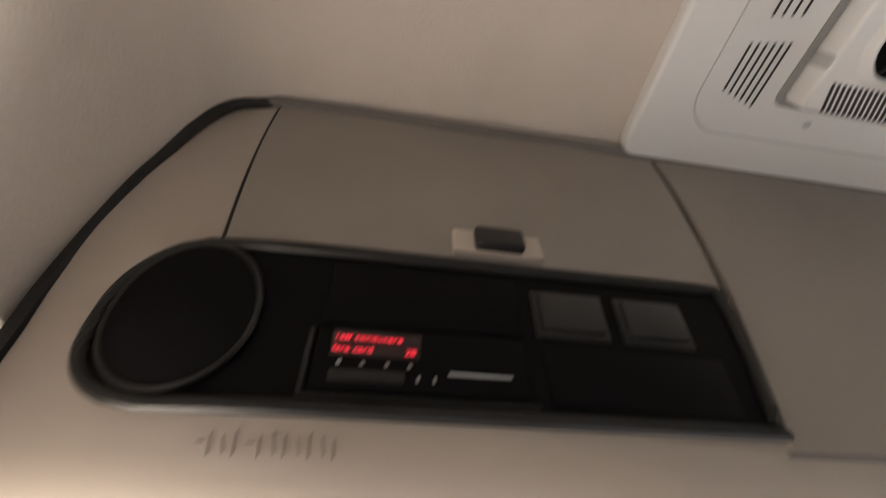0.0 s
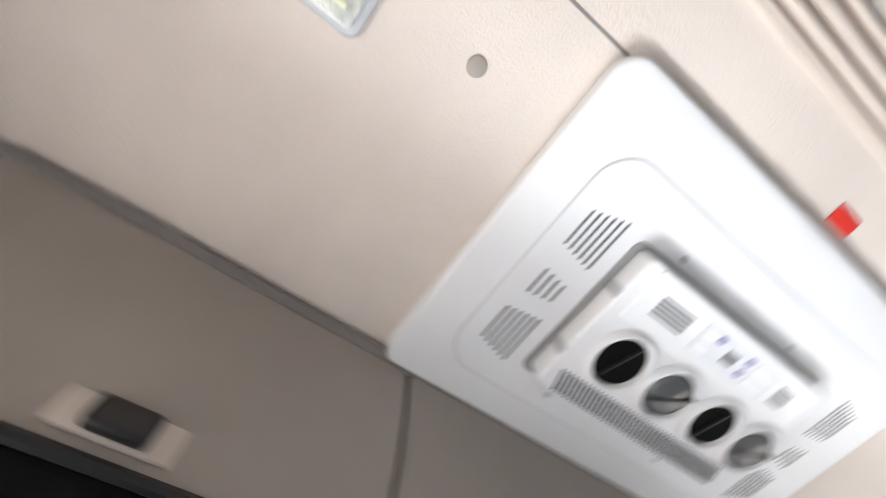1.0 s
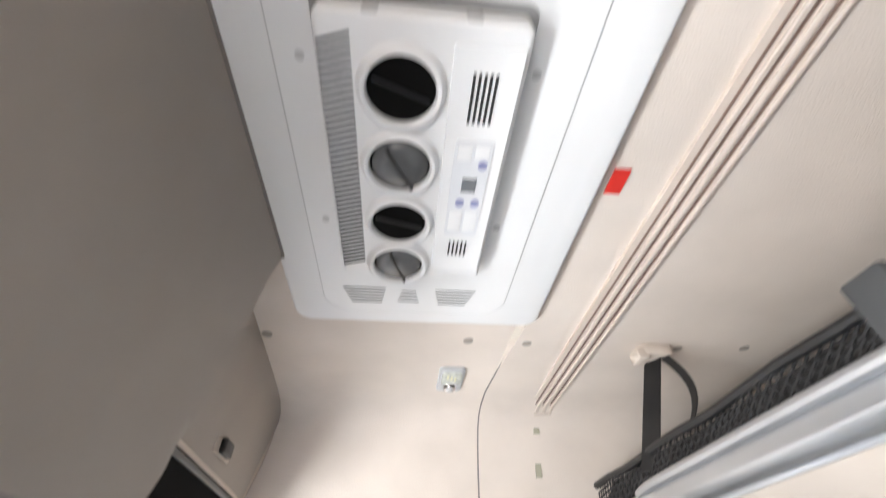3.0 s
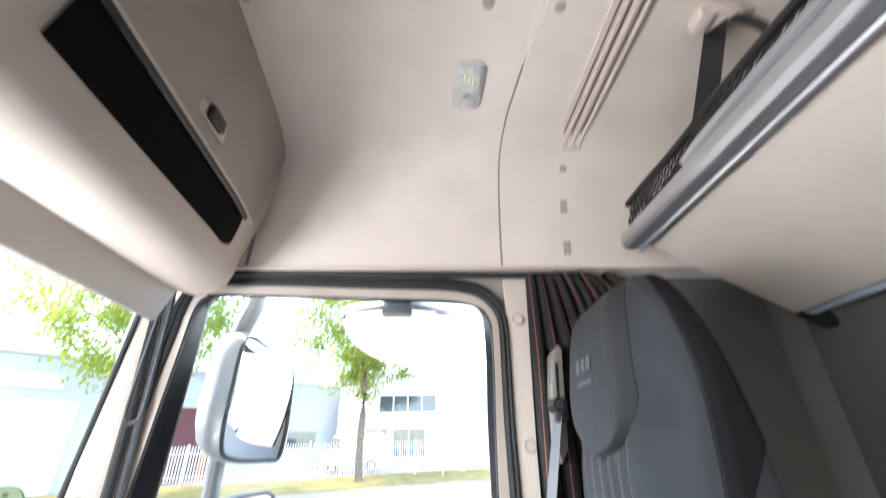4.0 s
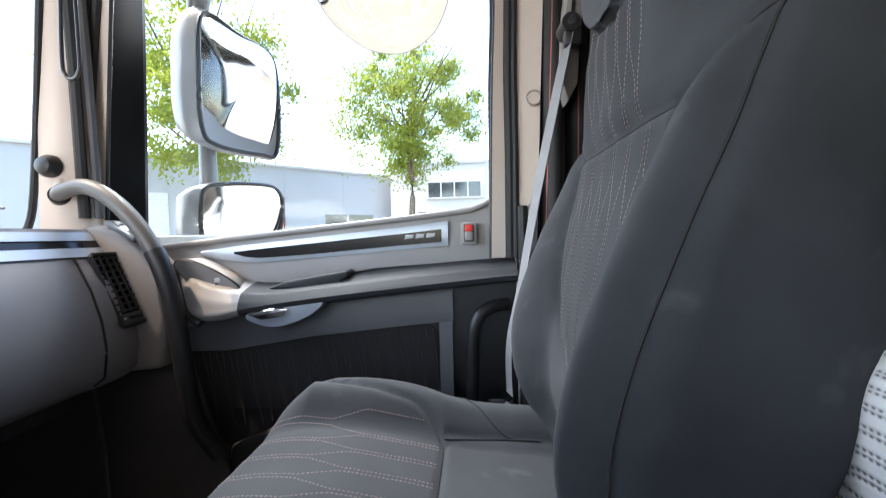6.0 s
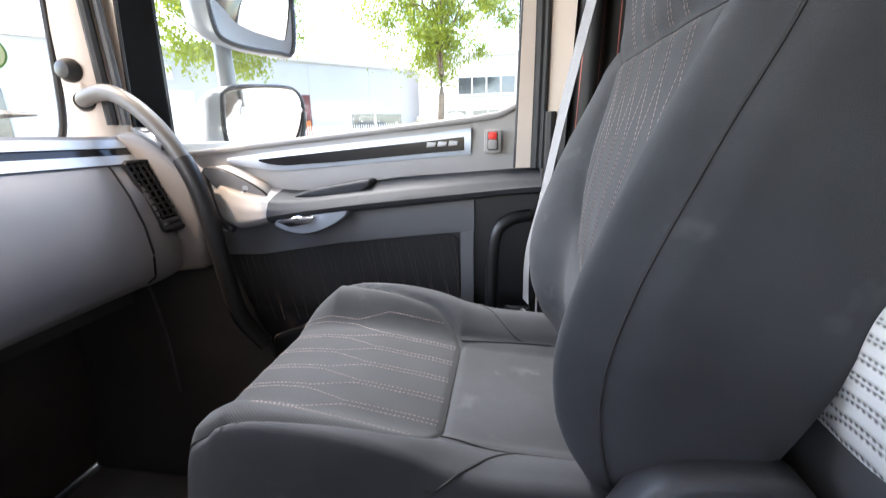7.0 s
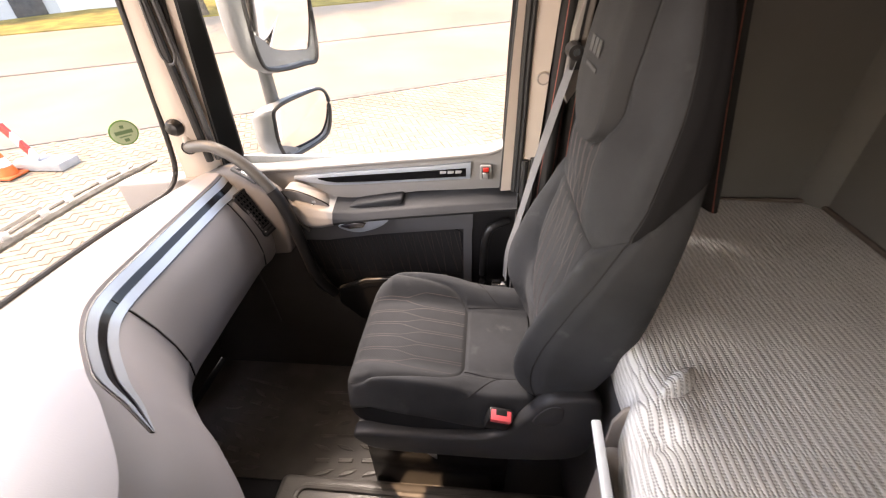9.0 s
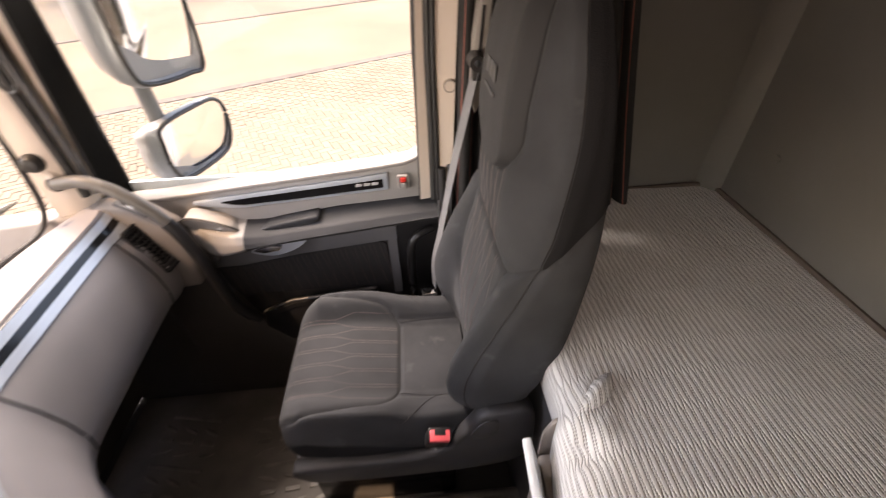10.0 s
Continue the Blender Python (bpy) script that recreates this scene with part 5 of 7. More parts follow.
ring = [(p.x, p.y) for p in smooth_line([(a, b, 0) for a, b in pod], 5, True)]
cx, cz = sum(p[0] for p in ring) / len(ring), sum(p[1] for p in ring) / len(ring)
put("pod_plate", loft([[on_pod(cx + (x - cx) * q, cz + (z - cz) * q, l) for x, z in ring] for q, l in ((1.0, -0.05), (1.0, 0.0), (0.97, 0.004))]), CARD, door, "taupe switch plate", 50)
put("pod_edge", tube([on_pod(x, z, 0.0005) for x, z in ring], 0.0026, 6, closed=True), BLACK, door)
# solid black bar in place of the shaded gap below the pod
put("pod_gap_shade", tube(smooth_line([(-0.468, 1.045, 0.800), (-0.452, 1.030, 0.752), (-0.425, 1.014, 0.706), (-0.392, 1.008, 0.686)], 6), 0.0075, 8), BLACK, door, "black bar painting the shade in the gap under the pod")
for x, z in ((-0.383, 0.756), (-0.365, 0.748)):
    p = on_pod(x, z, 0.004)
    put("window_switch", box(x - 0.008, x + 0.008, p.y - 0.004, p.y + 0.006, z - 0.006, z + 0.006, 0.003), GLOSS_BLACK, door, "small window switch")
    put("switch_cap", box(x - 0.005, x + 0.005, p.y - 0.006, p.y, z + 0.000, z + 0.005, 0.0015), SILVER, door)
put("switch_mark", box(-0.380, -0.368, on_pod(-0.374, 0.768, 0.0052).y, on_pod(-0.374, 0.768, 0.0).y, 0.764, 0.774, 0.001), SKY_GREY, door)
# release handle in its lens-shaped cup
lens = smooth_line([(-0.305, 0.700, 0), (-0.25, 0.724, 0), (-0.20, 0.729, 0), (-0.150, 0.726, 0), (-0.165, 0.706, 0), (-0.20, 0.688, 0), (-0.245, 0.677, 0), (-0.285, 0.684, 0)], 5, True)
put("release_cup", prism([(p.x, p.y) for p in lens], "y", 1.016, 1.056, 0.007, 3), SKY_STRIP, door, "pale silver release cup")
put("release_lever", prism([(-0.30, 0.702), (-0.25, 0.716), (-0.215, 0.714), (-0.225, 0.699), (-0.27, 0.692)], "y", 1.008, 1.022, 0.004, 2), CHROME, door, "chrome release lever")


INSERT = material("insert_cloth", (0.012, 0.012, 0.013), 0.9, grain=0.5, grain_size=900, stain=0.2)
STITCH = material("rust_stitch", (0.085, 0.060, 0.055), 0.8)
door_band("cloth_insert", (-0.46, 0.068), [(-0.46, 0.628), (-0.364, 0.623), (-0.186, 0.650), (0.050, 0.673), (0.068, 0.660)], [(-0.46, 0.50), (0.068, 0.50)], 1.0525, INSERT, "black cloth insert with rust stitching", 0.004, 0.006)
for k in range(17):
    x0 = -0.42 + 0.029 * k
    if x0 > 0.055:
        break
    zt = lin_at([(-0.46, 0.628), (-0.364, 0.623), (-0.186, 0.650), (0.050, 0.673)], x0) - 0.006
    pts = [Vector((x0 + 0.034 * j / 10 + 0.009 * max(0, j / 10 - 0.5) * (1 if k % 2 else -1), 1.0488, zt - 0.15 * j / 10)) for j in range(11)]
    put("stitch_line", tube(pts, 0.0005, 4), STITCH, door)
    pts = [Vector((p.x + 0.0145 - 0.016 * j / 10, p.y, p.z)) for j, p in enumerate(pts)]
    put("stitch_line", tube(pts, 0.0005, 4), STITCH, door)
# map pocket at the foot of the door
put("map_pocket", prism([(-0.37, 0.36), (-0.36, 0.43), (-0.26, 0.472), (0.02, 0.50), (0.03, 0.30), (-0.30, 0.28)], "y", 1.034, 1.052, 0.01, 3), BLACK, door, "black map pocket")
put("pocket_mouth", prism([(-0.345, 0.43), (-0.25, 0.462), (0.01, 0.49), (0.01, 0.474), (-0.25, 0.445), (-0.33, 0.412)], "y", 1.0325, 1.036), BLACK, door)
# black grab bar at the rear edge
solid("entry_grab_bar", tube(smooth_line([(0.205, 1.045, 0.712), (0.165, 1.028, 0.705), (0.142, 1.022, 0.675), (0.136, 1.022, 0.60), (0.136, 1.022, 0.45), (0.150, 1.03, 0.38)], 6), 0.0125, 12), BLACK, "black tubular entry grab bar at the door edge", "grab bar")

# ---- pillars ----
bm = box(0.205, 0.30, 1.084, 1.15, 1.43, 1.545)
box(0.05, 0.206, 1.084, 1.15, 1.503, 1.545, bm=bm)
solid("pillar_corner", bm, BEIGE_DARK, "beige corner above the door pillar", "pillar", smooth=0, kind="structure")
solid("cab_side_panel", box(0.26, 1.16, 1.136, 1.166, -0.45, 1.95, 0.006), material("cab_side_paint", (0.62, 0.63, 0.65), 0.25, coat=0.4, stain=0.05), "pale silver outside panel of the cab behind the door", "panel", kind="structure")
solid("pillar_rear", box(0.2335, 0.44, 1.062, 1.13, 0.0, 1.53, 0.004), BEIGE, "beige trim of the door pillar with round screw caps", "pillar", kind="structure")
solid("pillar_seal", tube([(0.236, 1.050, 0.0), (0.238, 1.050, 0.5), (0.238, 1.050, 0.90)], 0.0095, 8, up=(0, 1, 0)), RUBBER, "black rubber seal of the pillar", "seal", kind="structure")
solid("pillar_lower", box(0.252, 0.44, 1.052, 1.065, 0.0, 0.905, 0.004), CHARCOAL, "charcoal lower pillar cover", "pillar cover", kind="structure")
for z in (1.41, 1.106):
    cap = thing("screw_cap", "round beige screw cap on the pillar", "screw cap", (0.252, 1.06, z), "pillar screw caps")
    put("cap", rod((0.264, 1.064, z), (0.264, 1.056, z), 0.0165, 0.015, 24), BEIGE, cap)
    put("ring", tube([(0.264 + 0.0135 * math.cos(a), 1.0562, z + 0.0135 * math.sin(a)) for a in (2 * math.pi * k / 24 for k in range(24))], 0.0018, 6, closed=True), BEIGE_DARK, cap)
# front pillar: beige cover, black rubber beside the door
def pillar_ring(z):
    t = (z - 0.84) / 0.70
    e = wind_x(1.0, z)
    x0, x1 = -0.735 + 0.03 * t, -0.640 - 0.014 * t
    return [Vector((x0, 1.022, z)), Vector((x0 + 0.012, 1.008, z)), Vector(((x0 + x1) / 2, 1.012, z)), Vector((x1 - 0.012, 1.022, z)), Vector((x1, 1.040, z)), Vector((x1, 1.12, z)), Vector((x0, 1.12, z))]


solid("pillar_front", loft([pillar_ring(0.80 + 0.74 * i / 12) for i in range(13)]), BEIGE, "beige windscreen pillar cover", "pillar", 50, kind="structure")
SEAL = [(-1.0 + 1.90 * k / 20, 0.830) for k in range(21)] + [(0.952, 0.834), (0.985, 0.850), (1.004, 0.885), (1.010, 0.95), (1.010, 1.1), (1.008, 1.3), (1.004, 1.52)]
solid("windscreen_seal", tube(smooth_line([(wind_x(y, z) + 0.010, y, z) for y, z in SEAL], 3), 0.0068, 8, up=(1, 0, 0.1)), RUBBER, "black rubber seal round the windscreen", "seal", kind="structure")
solid("pillar_seal", tube([(-0.645, 1.030, 0.90), (-0.652, 1.030, 1.2), (-0.662, 1.028, 1.50)], 0.010, 8, up=(0, 1, 0)), RUBBER, "black rubber seal of the front pillar", "seal", kind="structure")
solid("pillar_seal", tube([(-0.628, 1.045, 0.90), (-0.637, 1.045, 1.2), (-0.648, 1.045, 1.52)], 0.008, 8, up=(0, 1, 0)), CHARCOAL, "dark rubber seal of the front pillar", "seal", kind="structure")
solid("cable_loop", tube(smooth_line([(-0.612, 0.985, 1.485), (-0.626, 0.990, 1.40), (-0.634, 0.990, 1.21), (-0.628, 0.990, 1.172), (-0.615, 0.990, 1.163), (-0.602, 0.990, 1.175), (-0.598, 0.990, 1.21), (-0.602, 0.990, 1.40), (-0.600, 0.985, 1.485)], 6), 0.0035, 8, up=(0, 1, 0)), BLACK, "thin black cable loop hanging from the visor hinge", "cable")
knob = thing("pillar_knob", "black round knob on the windscreen pillar", "knob", (-0.693, 1.02, 1.0))
rings = []
for r, d in ((0.006, -0.036), (0.016, -0.033), (0.0225, -0.022), (0.023, -0.012), (0.017, -0.004), (0.012, 0.006)):
    rings.append([Vector((-0.693 + r * math.cos(a), 1.026 + d, 1.004 + r * math.sin(a))) for a in (2 * math.pi * k / 24 for k in range(24))])
put("ball", loft(rings), BLACK, knob)
put("stem", rod((-0.689, 1.03, 0.995), (-0.672, 1.01, 0.945), 0.010, 0.013, 12), BEIGE, knob)
grab = thing("grab_handle", "grey curved grab handle bending down in front of the door", "grab handle", (-0.67, 1.0, 0.95))
GP = smooth_line([(-0.684, 1.018, 0.944), (-0.660, 1.002, 0.953), (-0.595, 0.992, 0.957), (-0.530, 0.99, 0.917), (-0.472, 0.99, 0.842), (-0.437, 0.99, 0.748), (-0.418, 0.99, 0.62), (-0.405, 1.0, 0.50), (-0.37, 1.02, 0.42)], 8)
GREY_GRIP = material("grip_grey", (0.075, 0.073, 0.071), 0.45, grain=0.1, stain=0.1)
put("upper_grip", tube(GP[:34], 0.0155, 14), GREY_GRIP, grab, "grey upper grip")
put("lower_grip", tube(GP[33:], 0.0175, 14), BLACK, grab, "black lower grip")
put("socket", rod((-0.690, 1.03, 0.942), (-0.676, 1.010, 0.948), 0.021, 0.019, 16), BLACK, grab)

# inspection sticker on the windscreen, with plain marks
sx = wind_x(0.917, 1.025)
sticker = thing("inspection_sticker", "round pale green and white sticker on the windscreen", "sticker", (sx, 0.917, 1.025))
nrm = Vector((1.0, -0.78, -0.1)).normalized()
e1 = Vector((0.78, 1.0, 0)).normalized()
e2 = e1.cross(nrm) * -1
S0 = Vector((sx + 0.004, 0.917, 1.025))


def sticker_disc(r, lift, mat, name):
    put(name, loft([[S0 + nrm * (lift + d) + r * (math.cos(a) * e1 + math.sin(a) * e2) for a in (2 * math.pi * k / 32 for k in range(32))] for d in (0, 0.0008)]), mat, sticker)


sticker_disc(0.031, 0.002, material("sticker_green", (0.10, 0.25, 0.06), 0.5), "border")
sticker_disc(0.0278, 0.0032, material("sticker_pale", (0.36, 0.44, 0.28), 0.5), "face")
for a0, a1, b0, b1 in ((-0.019, 0.019, -0.003, 0.006), (-0.004, 0.004, 0.011, 0.019), (-0.013, 0.013, -0.010, -0.0075), (-0.005, 0.005, -0.022, -0.014)):
    bm = bmesh.new()
    vs = [bm.verts.new(S0 + nrm * l + e1 * x + e2 * z) for l in (0.0042, 0.0047) for x, z in ((a0, b0), (a1, b0), (a1, b1), (a0, b1))]
    bm.faces.new(vs[4:])
    for k in range(4):
        bm.faces.new((vs[k], vs[(k + 1) % 4], vs[4 + (k + 1) % 4], vs[4 + k]))
    put("mark", bm, material("sticker_ink", (0.10, 0.18, 0.08), 0.5), sticker, smooth=0)

# wiper outside the windscreen
wiper = thing("wiper", "weathered grey wiper blade resting low on the windscreen", "wiper", (-0.84, 0.5, 0.90))
WIPER_GREY = material("weathered_wiper", (0.13, 0.12, 0.115), 0.7, grain=0.5, grain_size=300, stain=0.5, stain_size=40)
def on_screen(y, z, out):
    return (wind_x(y, z) - out, y, z)


put("blade", tube([on_screen(0.985 - 0.60 * j / 12, 0.922 - 0.010 * j / 12, 0.012) for j in range(13)], [0.002] + [0.0055] * 12, 6, flat=1.6), WIPER_GREY, wiper, "grey rubber blade")
put("blade_spine", tube([on_screen(0.93 - 0.50 * j / 12, 0.929 - 0.010 * j / 12 + 0.006 * math.sin(j / 12 * math.pi), 0.024) for j in range(13)], [0.002] + [0.0048] * 11 + [0.003], 6), WIPER_GREY, wiper, "weathered metal spine")
put("arm", tube([on_screen(0.70, 0.936, 0.034), on_screen(0.55, 0.930, 0.040), on_screen(0.30, 0.890, 0.05), on_screen(-0.05, 0.80, 0.07)], 0.0065, 6), WIPER_GREY, wiper, "bent wiper arm")
for y in (0.90, 0.84, 0.75, 0.69, 0.60, 0.54):
    c = on_screen(y, 0.925, 0.018)
    put("claw", box(c[0] - 0.009, c[0] + 0.006, y - 0.009, y + 0.009, c[2] - 0.007, c[2] + 0.010, 0.002), SKY_GREY, wiper, "pale worn claw")

# ---- mirrors outside ----
MIRROR_GREY = material("mirror_housing", (0.19, 0.20, 0.215), 0.32, coat=0.2, stain=0.05)


def housing(name, label, pts_face, back, tilt):
    """A mirror: outline of its glass, a shell that tapers to the front, the pane set in a dark rim."""
    ob = thing(name, label, "mirror", back)
    P = smooth_line(pts_face, 6, True)
    c = sum(P, Vector()) / len(P)
    B = Vector(back)
    rings = []
    for t, s in ((0.14, 0.95), (0.02, 0.985), (0.0, 1.03), (0.12, 1.07), (0.35, 1.02), (0.65, 0.86), (0.9, 0.6), (1.0, 0.3)):
        rings.append([c.lerp(B, t) + (p - c) * s for p in P])
    put("shell", loft(rings), MIRROR_GREY, ob, "grey mirror shell", 50)
    n = (P[0] - c).cross(P[len(P) // 4] - c).normalized()
    if n.dot(B - c) > 0:
        n = -n
    put("rim", tube([p + n * 0.001 for p in P], 0.0062, 8, closed=True), BLACK, ob)
    def glass_at(p):
        q = p - c
        return p + n * (-0.002 + tilt.dot(q) - q.length_squared / 2.6)
    bm = loft([[c - n * 0.03 + (p - c) * 0.9 for p in P]] + [[glass_at(c + (p - c) * k) for p in P] for k in (0.985, 0.8, 0.6, 0.4, 0.2, 0.02)])
    put("mirror_glass", bm, MIRROR, ob, "mirror glass", 60)
    return ob


m1 = housing("main_mirror", "large grey exterior mirror outside the passenger door", [(-0.512, 1.235, 1.41), (-0.47, 1.32, 1.395), (-0.425, 1.40, 1.37), (-0.415, 1.415, 1.25), (-0.420, 1.405, 1.10), (-0.445, 1.36, 1.085), (-0.50, 1.255, 1.09), (-0.52, 1.225, 1.13), (-0.520, 1.222, 1.28)], (-0.60, 1.31, 1.25), Vector((0.03, 0.05, 0.10)))
m2 = housing("wide_mirror", "smaller grey wide-angle exterior mirror", [(-0.515, 1.235, 0.985), (-0.46, 1.34, 1.00), (-0.43, 1.405, 0.995), (-0.418, 1.425, 0.95), (-0.425, 1.41, 0.87), (-0.445, 1.365, 0.835), (-0.51, 1.245, 0.822), (-0.525, 1.215, 0.86), (-0.525, 1.218, 0.94)], (-0.60, 1.31, 0.91), Vector((0.02, 0.03, 0.10)))
put("bracket_arm", tube(smooth_line([(-0.49, 1.18, 1.62), (-0.505, 1.235, 1.53), (-0.53, 1.25, 1.46), (-0.56, 1.28, 1.40)], 6), [0.02 + 0.008 * math.sin(k / 18 * 3.1) for k in range(19)], 12), MIRROR_SHELL, m1, "dark mirror arm")
put("bracket_link", rod((-0.545, 1.28, 1.10), (-0.545, 1.28, 0.97), 0.02, 0.022), MIRROR_SHELL, m1)
put("bracket_foot", rod((-0.545, 1.28, 0.86), (-0.53, 1.22, 0.74), 0.022, 0.024), MIRROR_SHELL, m2)

kerb = thing("kerb_mirror", "bowl-shaped kerb mirror hung over the side window", "mirror", (-0.06, 1.19, 1.5))
rings = []
KP = smooth_line([(-0.235, 1.216, 1.473), (-0.21, 1.196, 1.479), (-0.062, 1.172, 1.487), (0.079, 1.204, 1.477), (0.098, 1.228, 1.468), (0.096, 1.29, 1.445), (0.051, 1.384, 1.405), (-0.023, 1.436, 1.381), (-0.087, 1.444, 1.378), (-0.156, 1.42, 1.389), (-0.219, 1.344, 1.423), (-0.237, 1.27, 1.453)], 5, True)
kc = sum(KP, Vector()) / len(KP)
put("shell", loft([[kc + (p - kc) * s + Vector((0, 0.4 * d, 0.9 * d)) for p in KP] for s, d in ((1.015, 0.0), (1.02, 0.010), (0.95, 0.03), (0.7, 0.05), (0.3, 0.06))]), MIRROR_GREY, kerb, "grey shell", 50)
put("mirror_glass", loft([[kc + (p - kc) * q + Vector((0, -0.25 * d, -0.55 * d)) for p in KP] for q, d in ((1.0, 0.0), (0.98, 0.003), (0.75, 0.012), (0.5, 0.019), (0.25, 0.023), (0.03, 0.024))]), MIRROR, kerb, "convex mirror glass", 80)
put("mount", box(-0.112, -0.022, 1.175, 1.215, 1.462, 1.56, 0.01, 3), MIRROR_SHELL, kerb, "dark mounting block")


# ---- chassis that carries the cab ----
chassis = thing("truck_chassis", "dark steel truck chassis with tyres standing on the yard", "chassis", (0.2, 0.0, -1.35))
for y in (-0.42, 0.42):
    put("frame_rail", box(-0.85, 1.6, y - 0.04, y + 0.04, -0.55, -0.30, 0.01), BLACK, chassis)
for y in (-0.9, 0.9):
    put("cab_mount", box(-0.55, 0.95, y - 0.12, y + 0.12, -0.32, -0.048, 0.02), BLACK, chassis)
put("axle", rod((-0.10, -0.95, -0.86), (-0.10, 0.95, -0.86), 0.06, None, 14), BLACK, chassis)
put("axle_block", box(-0.22, 0.02, -0.50, 0.50, -0.92, -0.50, 0.02), BLACK, chassis)
put("cross_member", box(-0.80, -0.70, -0.95, 0.95, -0.50, -0.28, 0.01), BLACK, chassis)
for y, s in ((-1.0, -1), (1.0, 1)):
    wz = -1.38 + 0.056 * y + 0.47
    tyre = put("wheel", tube([(-0.10 + 0.36 * math.cos(a), y, wz + 0.36 * math.sin(a)) for a in (2 * math.pi * k / 36 for k in range(36))], 0.11, 12, closed=True, up=(0, 1, 0)), RUBBER, chassis, "black rubber tyre")
    put("rim", rod((-0.10, y - 0.07, wz), (-0.10, y + 0.07, wz), 0.27, None, 28), SILVER, tyre, "silver wheel rim")

# ---- passenger seat ----
SEAT_Y = 0.735
seat = thing("passenger_seat", "black cloth passenger seat with ribbed insert and rust-red stitching", "seat", (0.05, SEAT_Y, 0.0))

BACK_FRONT = [(0.54, 0.262), (0.66, 0.260), (0.75, 0.266), (0.85, 0.288), (0.94, 0.306), (1.05, 0.308), (1.20, 0.312), (1.28, 0.322), (1.33, 0.338), (1.362, 0.366), (1.378, 0.392)]
BACK_REAR = [(0.54, 0.352), (0.62, 0.395), (0.75, 0.440), (0.93, 0.452), (1.08, 0.446), (1.22, 0.428), (1.32, 0.412), (1.378, 0.400)]
BACK_HALF = [(0.54, 0.172), (0.60, 0.196), (0.70, 0.208), (0.85, 0.213), (0.95, 0.212), (1.0, 0.209), (1.05, 0.203), (1.12, 0.196), (1.20, 0.186), (1.28, 0.165), (1.33, 0.135), (1.36, 0.096), (1.378, 0.045)]
BACK_WING = [(0.54, 0.020), (0.60, 0.045), (0.67, 0.056), (0.75, 0.046), (0.85, 0.026), (0.94, 0.0), (1.00, -0.022), (1.05, -0.038), (1.20, -0.052), (1.32, -0.030), (1.378, 0.0)]


def insert_width(z):
    """Half width of the ribbed insert, in metres."""
    return curve_at([(0.650, 0.012), (0.68, 0.060), (0.72, 0.096), (0.76, 0.118), (0.82, 0.132), (0.90, 0.140), (0.945, 0.142), (1.0, 0.142)], z)


def shoulder(a):
    """The cross seam over the insert: level in the middle, rising over the bolsters."""
    return 0.948 + 0.050 * min(max((a - 0.142) / 0.058, 0), 1.2) ** 1.4


def half_pad(z):
    t = min(max((z - 1.088) / 0.085, 0.0002), 1)
    return 0.60 * math.sqrt(1 - (1 - t) ** 2) * (1.0 if z < 1.2 else 1.0 + (z - 1.2) * 0.6)


def notch(d, w):
    return math.exp(-(d / w) ** 2)


def back_relief(a, v, z, h):
    """Seams pulled in, bolsters and head pad puffed out."""
    w, zb, pip = insert_width(z), shoulder(a), 0.945 * h
    r = -0.0045 * notch(z - zb, 0.006) if a < pip + 0.01 else 0.0
    if 0.65 < z < 0.952:
        r -= 0.0042 * notch(a - w, 0.005)
        r += 0.003 * ease((w - a) / 0.05)
    if z < zb and a > w:
        t = min(max((a - w) / max(pip - w, 0.01), 0), 1)
        r += 0.012 * math.sin(math.pi * t) ** 0.8 * math.sqrt(min((zb - z) / 0.03, 1)) * ease((z - 0.56) / 0.08)
    elif z > zb:
        r += 0.006 * ease((z - zb) / 0.03) * (1 - ease((z - 1.06) / 0.05)) * ease((pip - a) / 0.05)
    d = half_pad(z) * h - a
    if z > 1.08:
        r += 0.011 * ease(d / 0.013) * ease((1.37 - z) / 0.04) - 0.0075 * notch(d, 0.006)
    r -= 0.0030 * notch(a - pip, 0.0045)
    p = Vector((v * 0.9, z * 4.0, 2.0))
    return r + 0.0016 * noise.noise(p * 3.0) + 0.0012 * noise.noise(Vector((v * 7, z * 22, 5.0))) * notch(z - zb - 0.02, 0.05)


def back_front(v, z, lift=0.0):
    """A point on the front of the backrest: v from -1 (by the aisle) to 1."""
    h, w = curve_at(BACK_HALF, z), curve_at(BACK_WING, z)
    a = abs(v)
    ramp = ease((a - 0.50) / 0.38)
    fall = max(a - 0.82, 0) / 0.18
    x = curve_at(BACK_FRONT, z) - w * ramp + (max(w, 0) * 0.5 + 0.034) * fall ** 2.2
    x = min(x - back_relief(a * h, v, z, h) * (1 - 0.7 * fall ** 3), curve_at(BACK_REAR, z) - 0.004)
    return Vector((x - lift, SEAT_Y + v * h, z))


BACK_SHELL = [(0.54, 0.176), (0.60, 0.200), (0.70, 0.212), (0.95, 0.214), (1.05, 0.208), (1.15, 0.199), (1.25, 0.180), (1.32, 0.148), (1.36, 0.106), (1.378, 0.055)]


def back_ring(z):
    h = curve_at(BACK_HALF, z)
    hs = curve_at(BACK_SHELL, z)
    n = 110
    front = [back_front(-1 + 2 * i / n, z) for i in range(n + 1)]
    xr = curve_at(BACK_REAR, z)
    xe = front[0].x
    rear = []
    for i in range(1, 24):
        a = math.pi * i / 24
        sx, sy = math.sin(a), math.cos(a)
        p = 0.42
        f = min(sx * 2.2, 1)
        rear.append(Vector((xe + (xr - xe) * sx ** p, SEAT_Y + (h + (hs - h) * f) * math.copysign(abs(sy) ** p, sy), z)))
    return front + rear


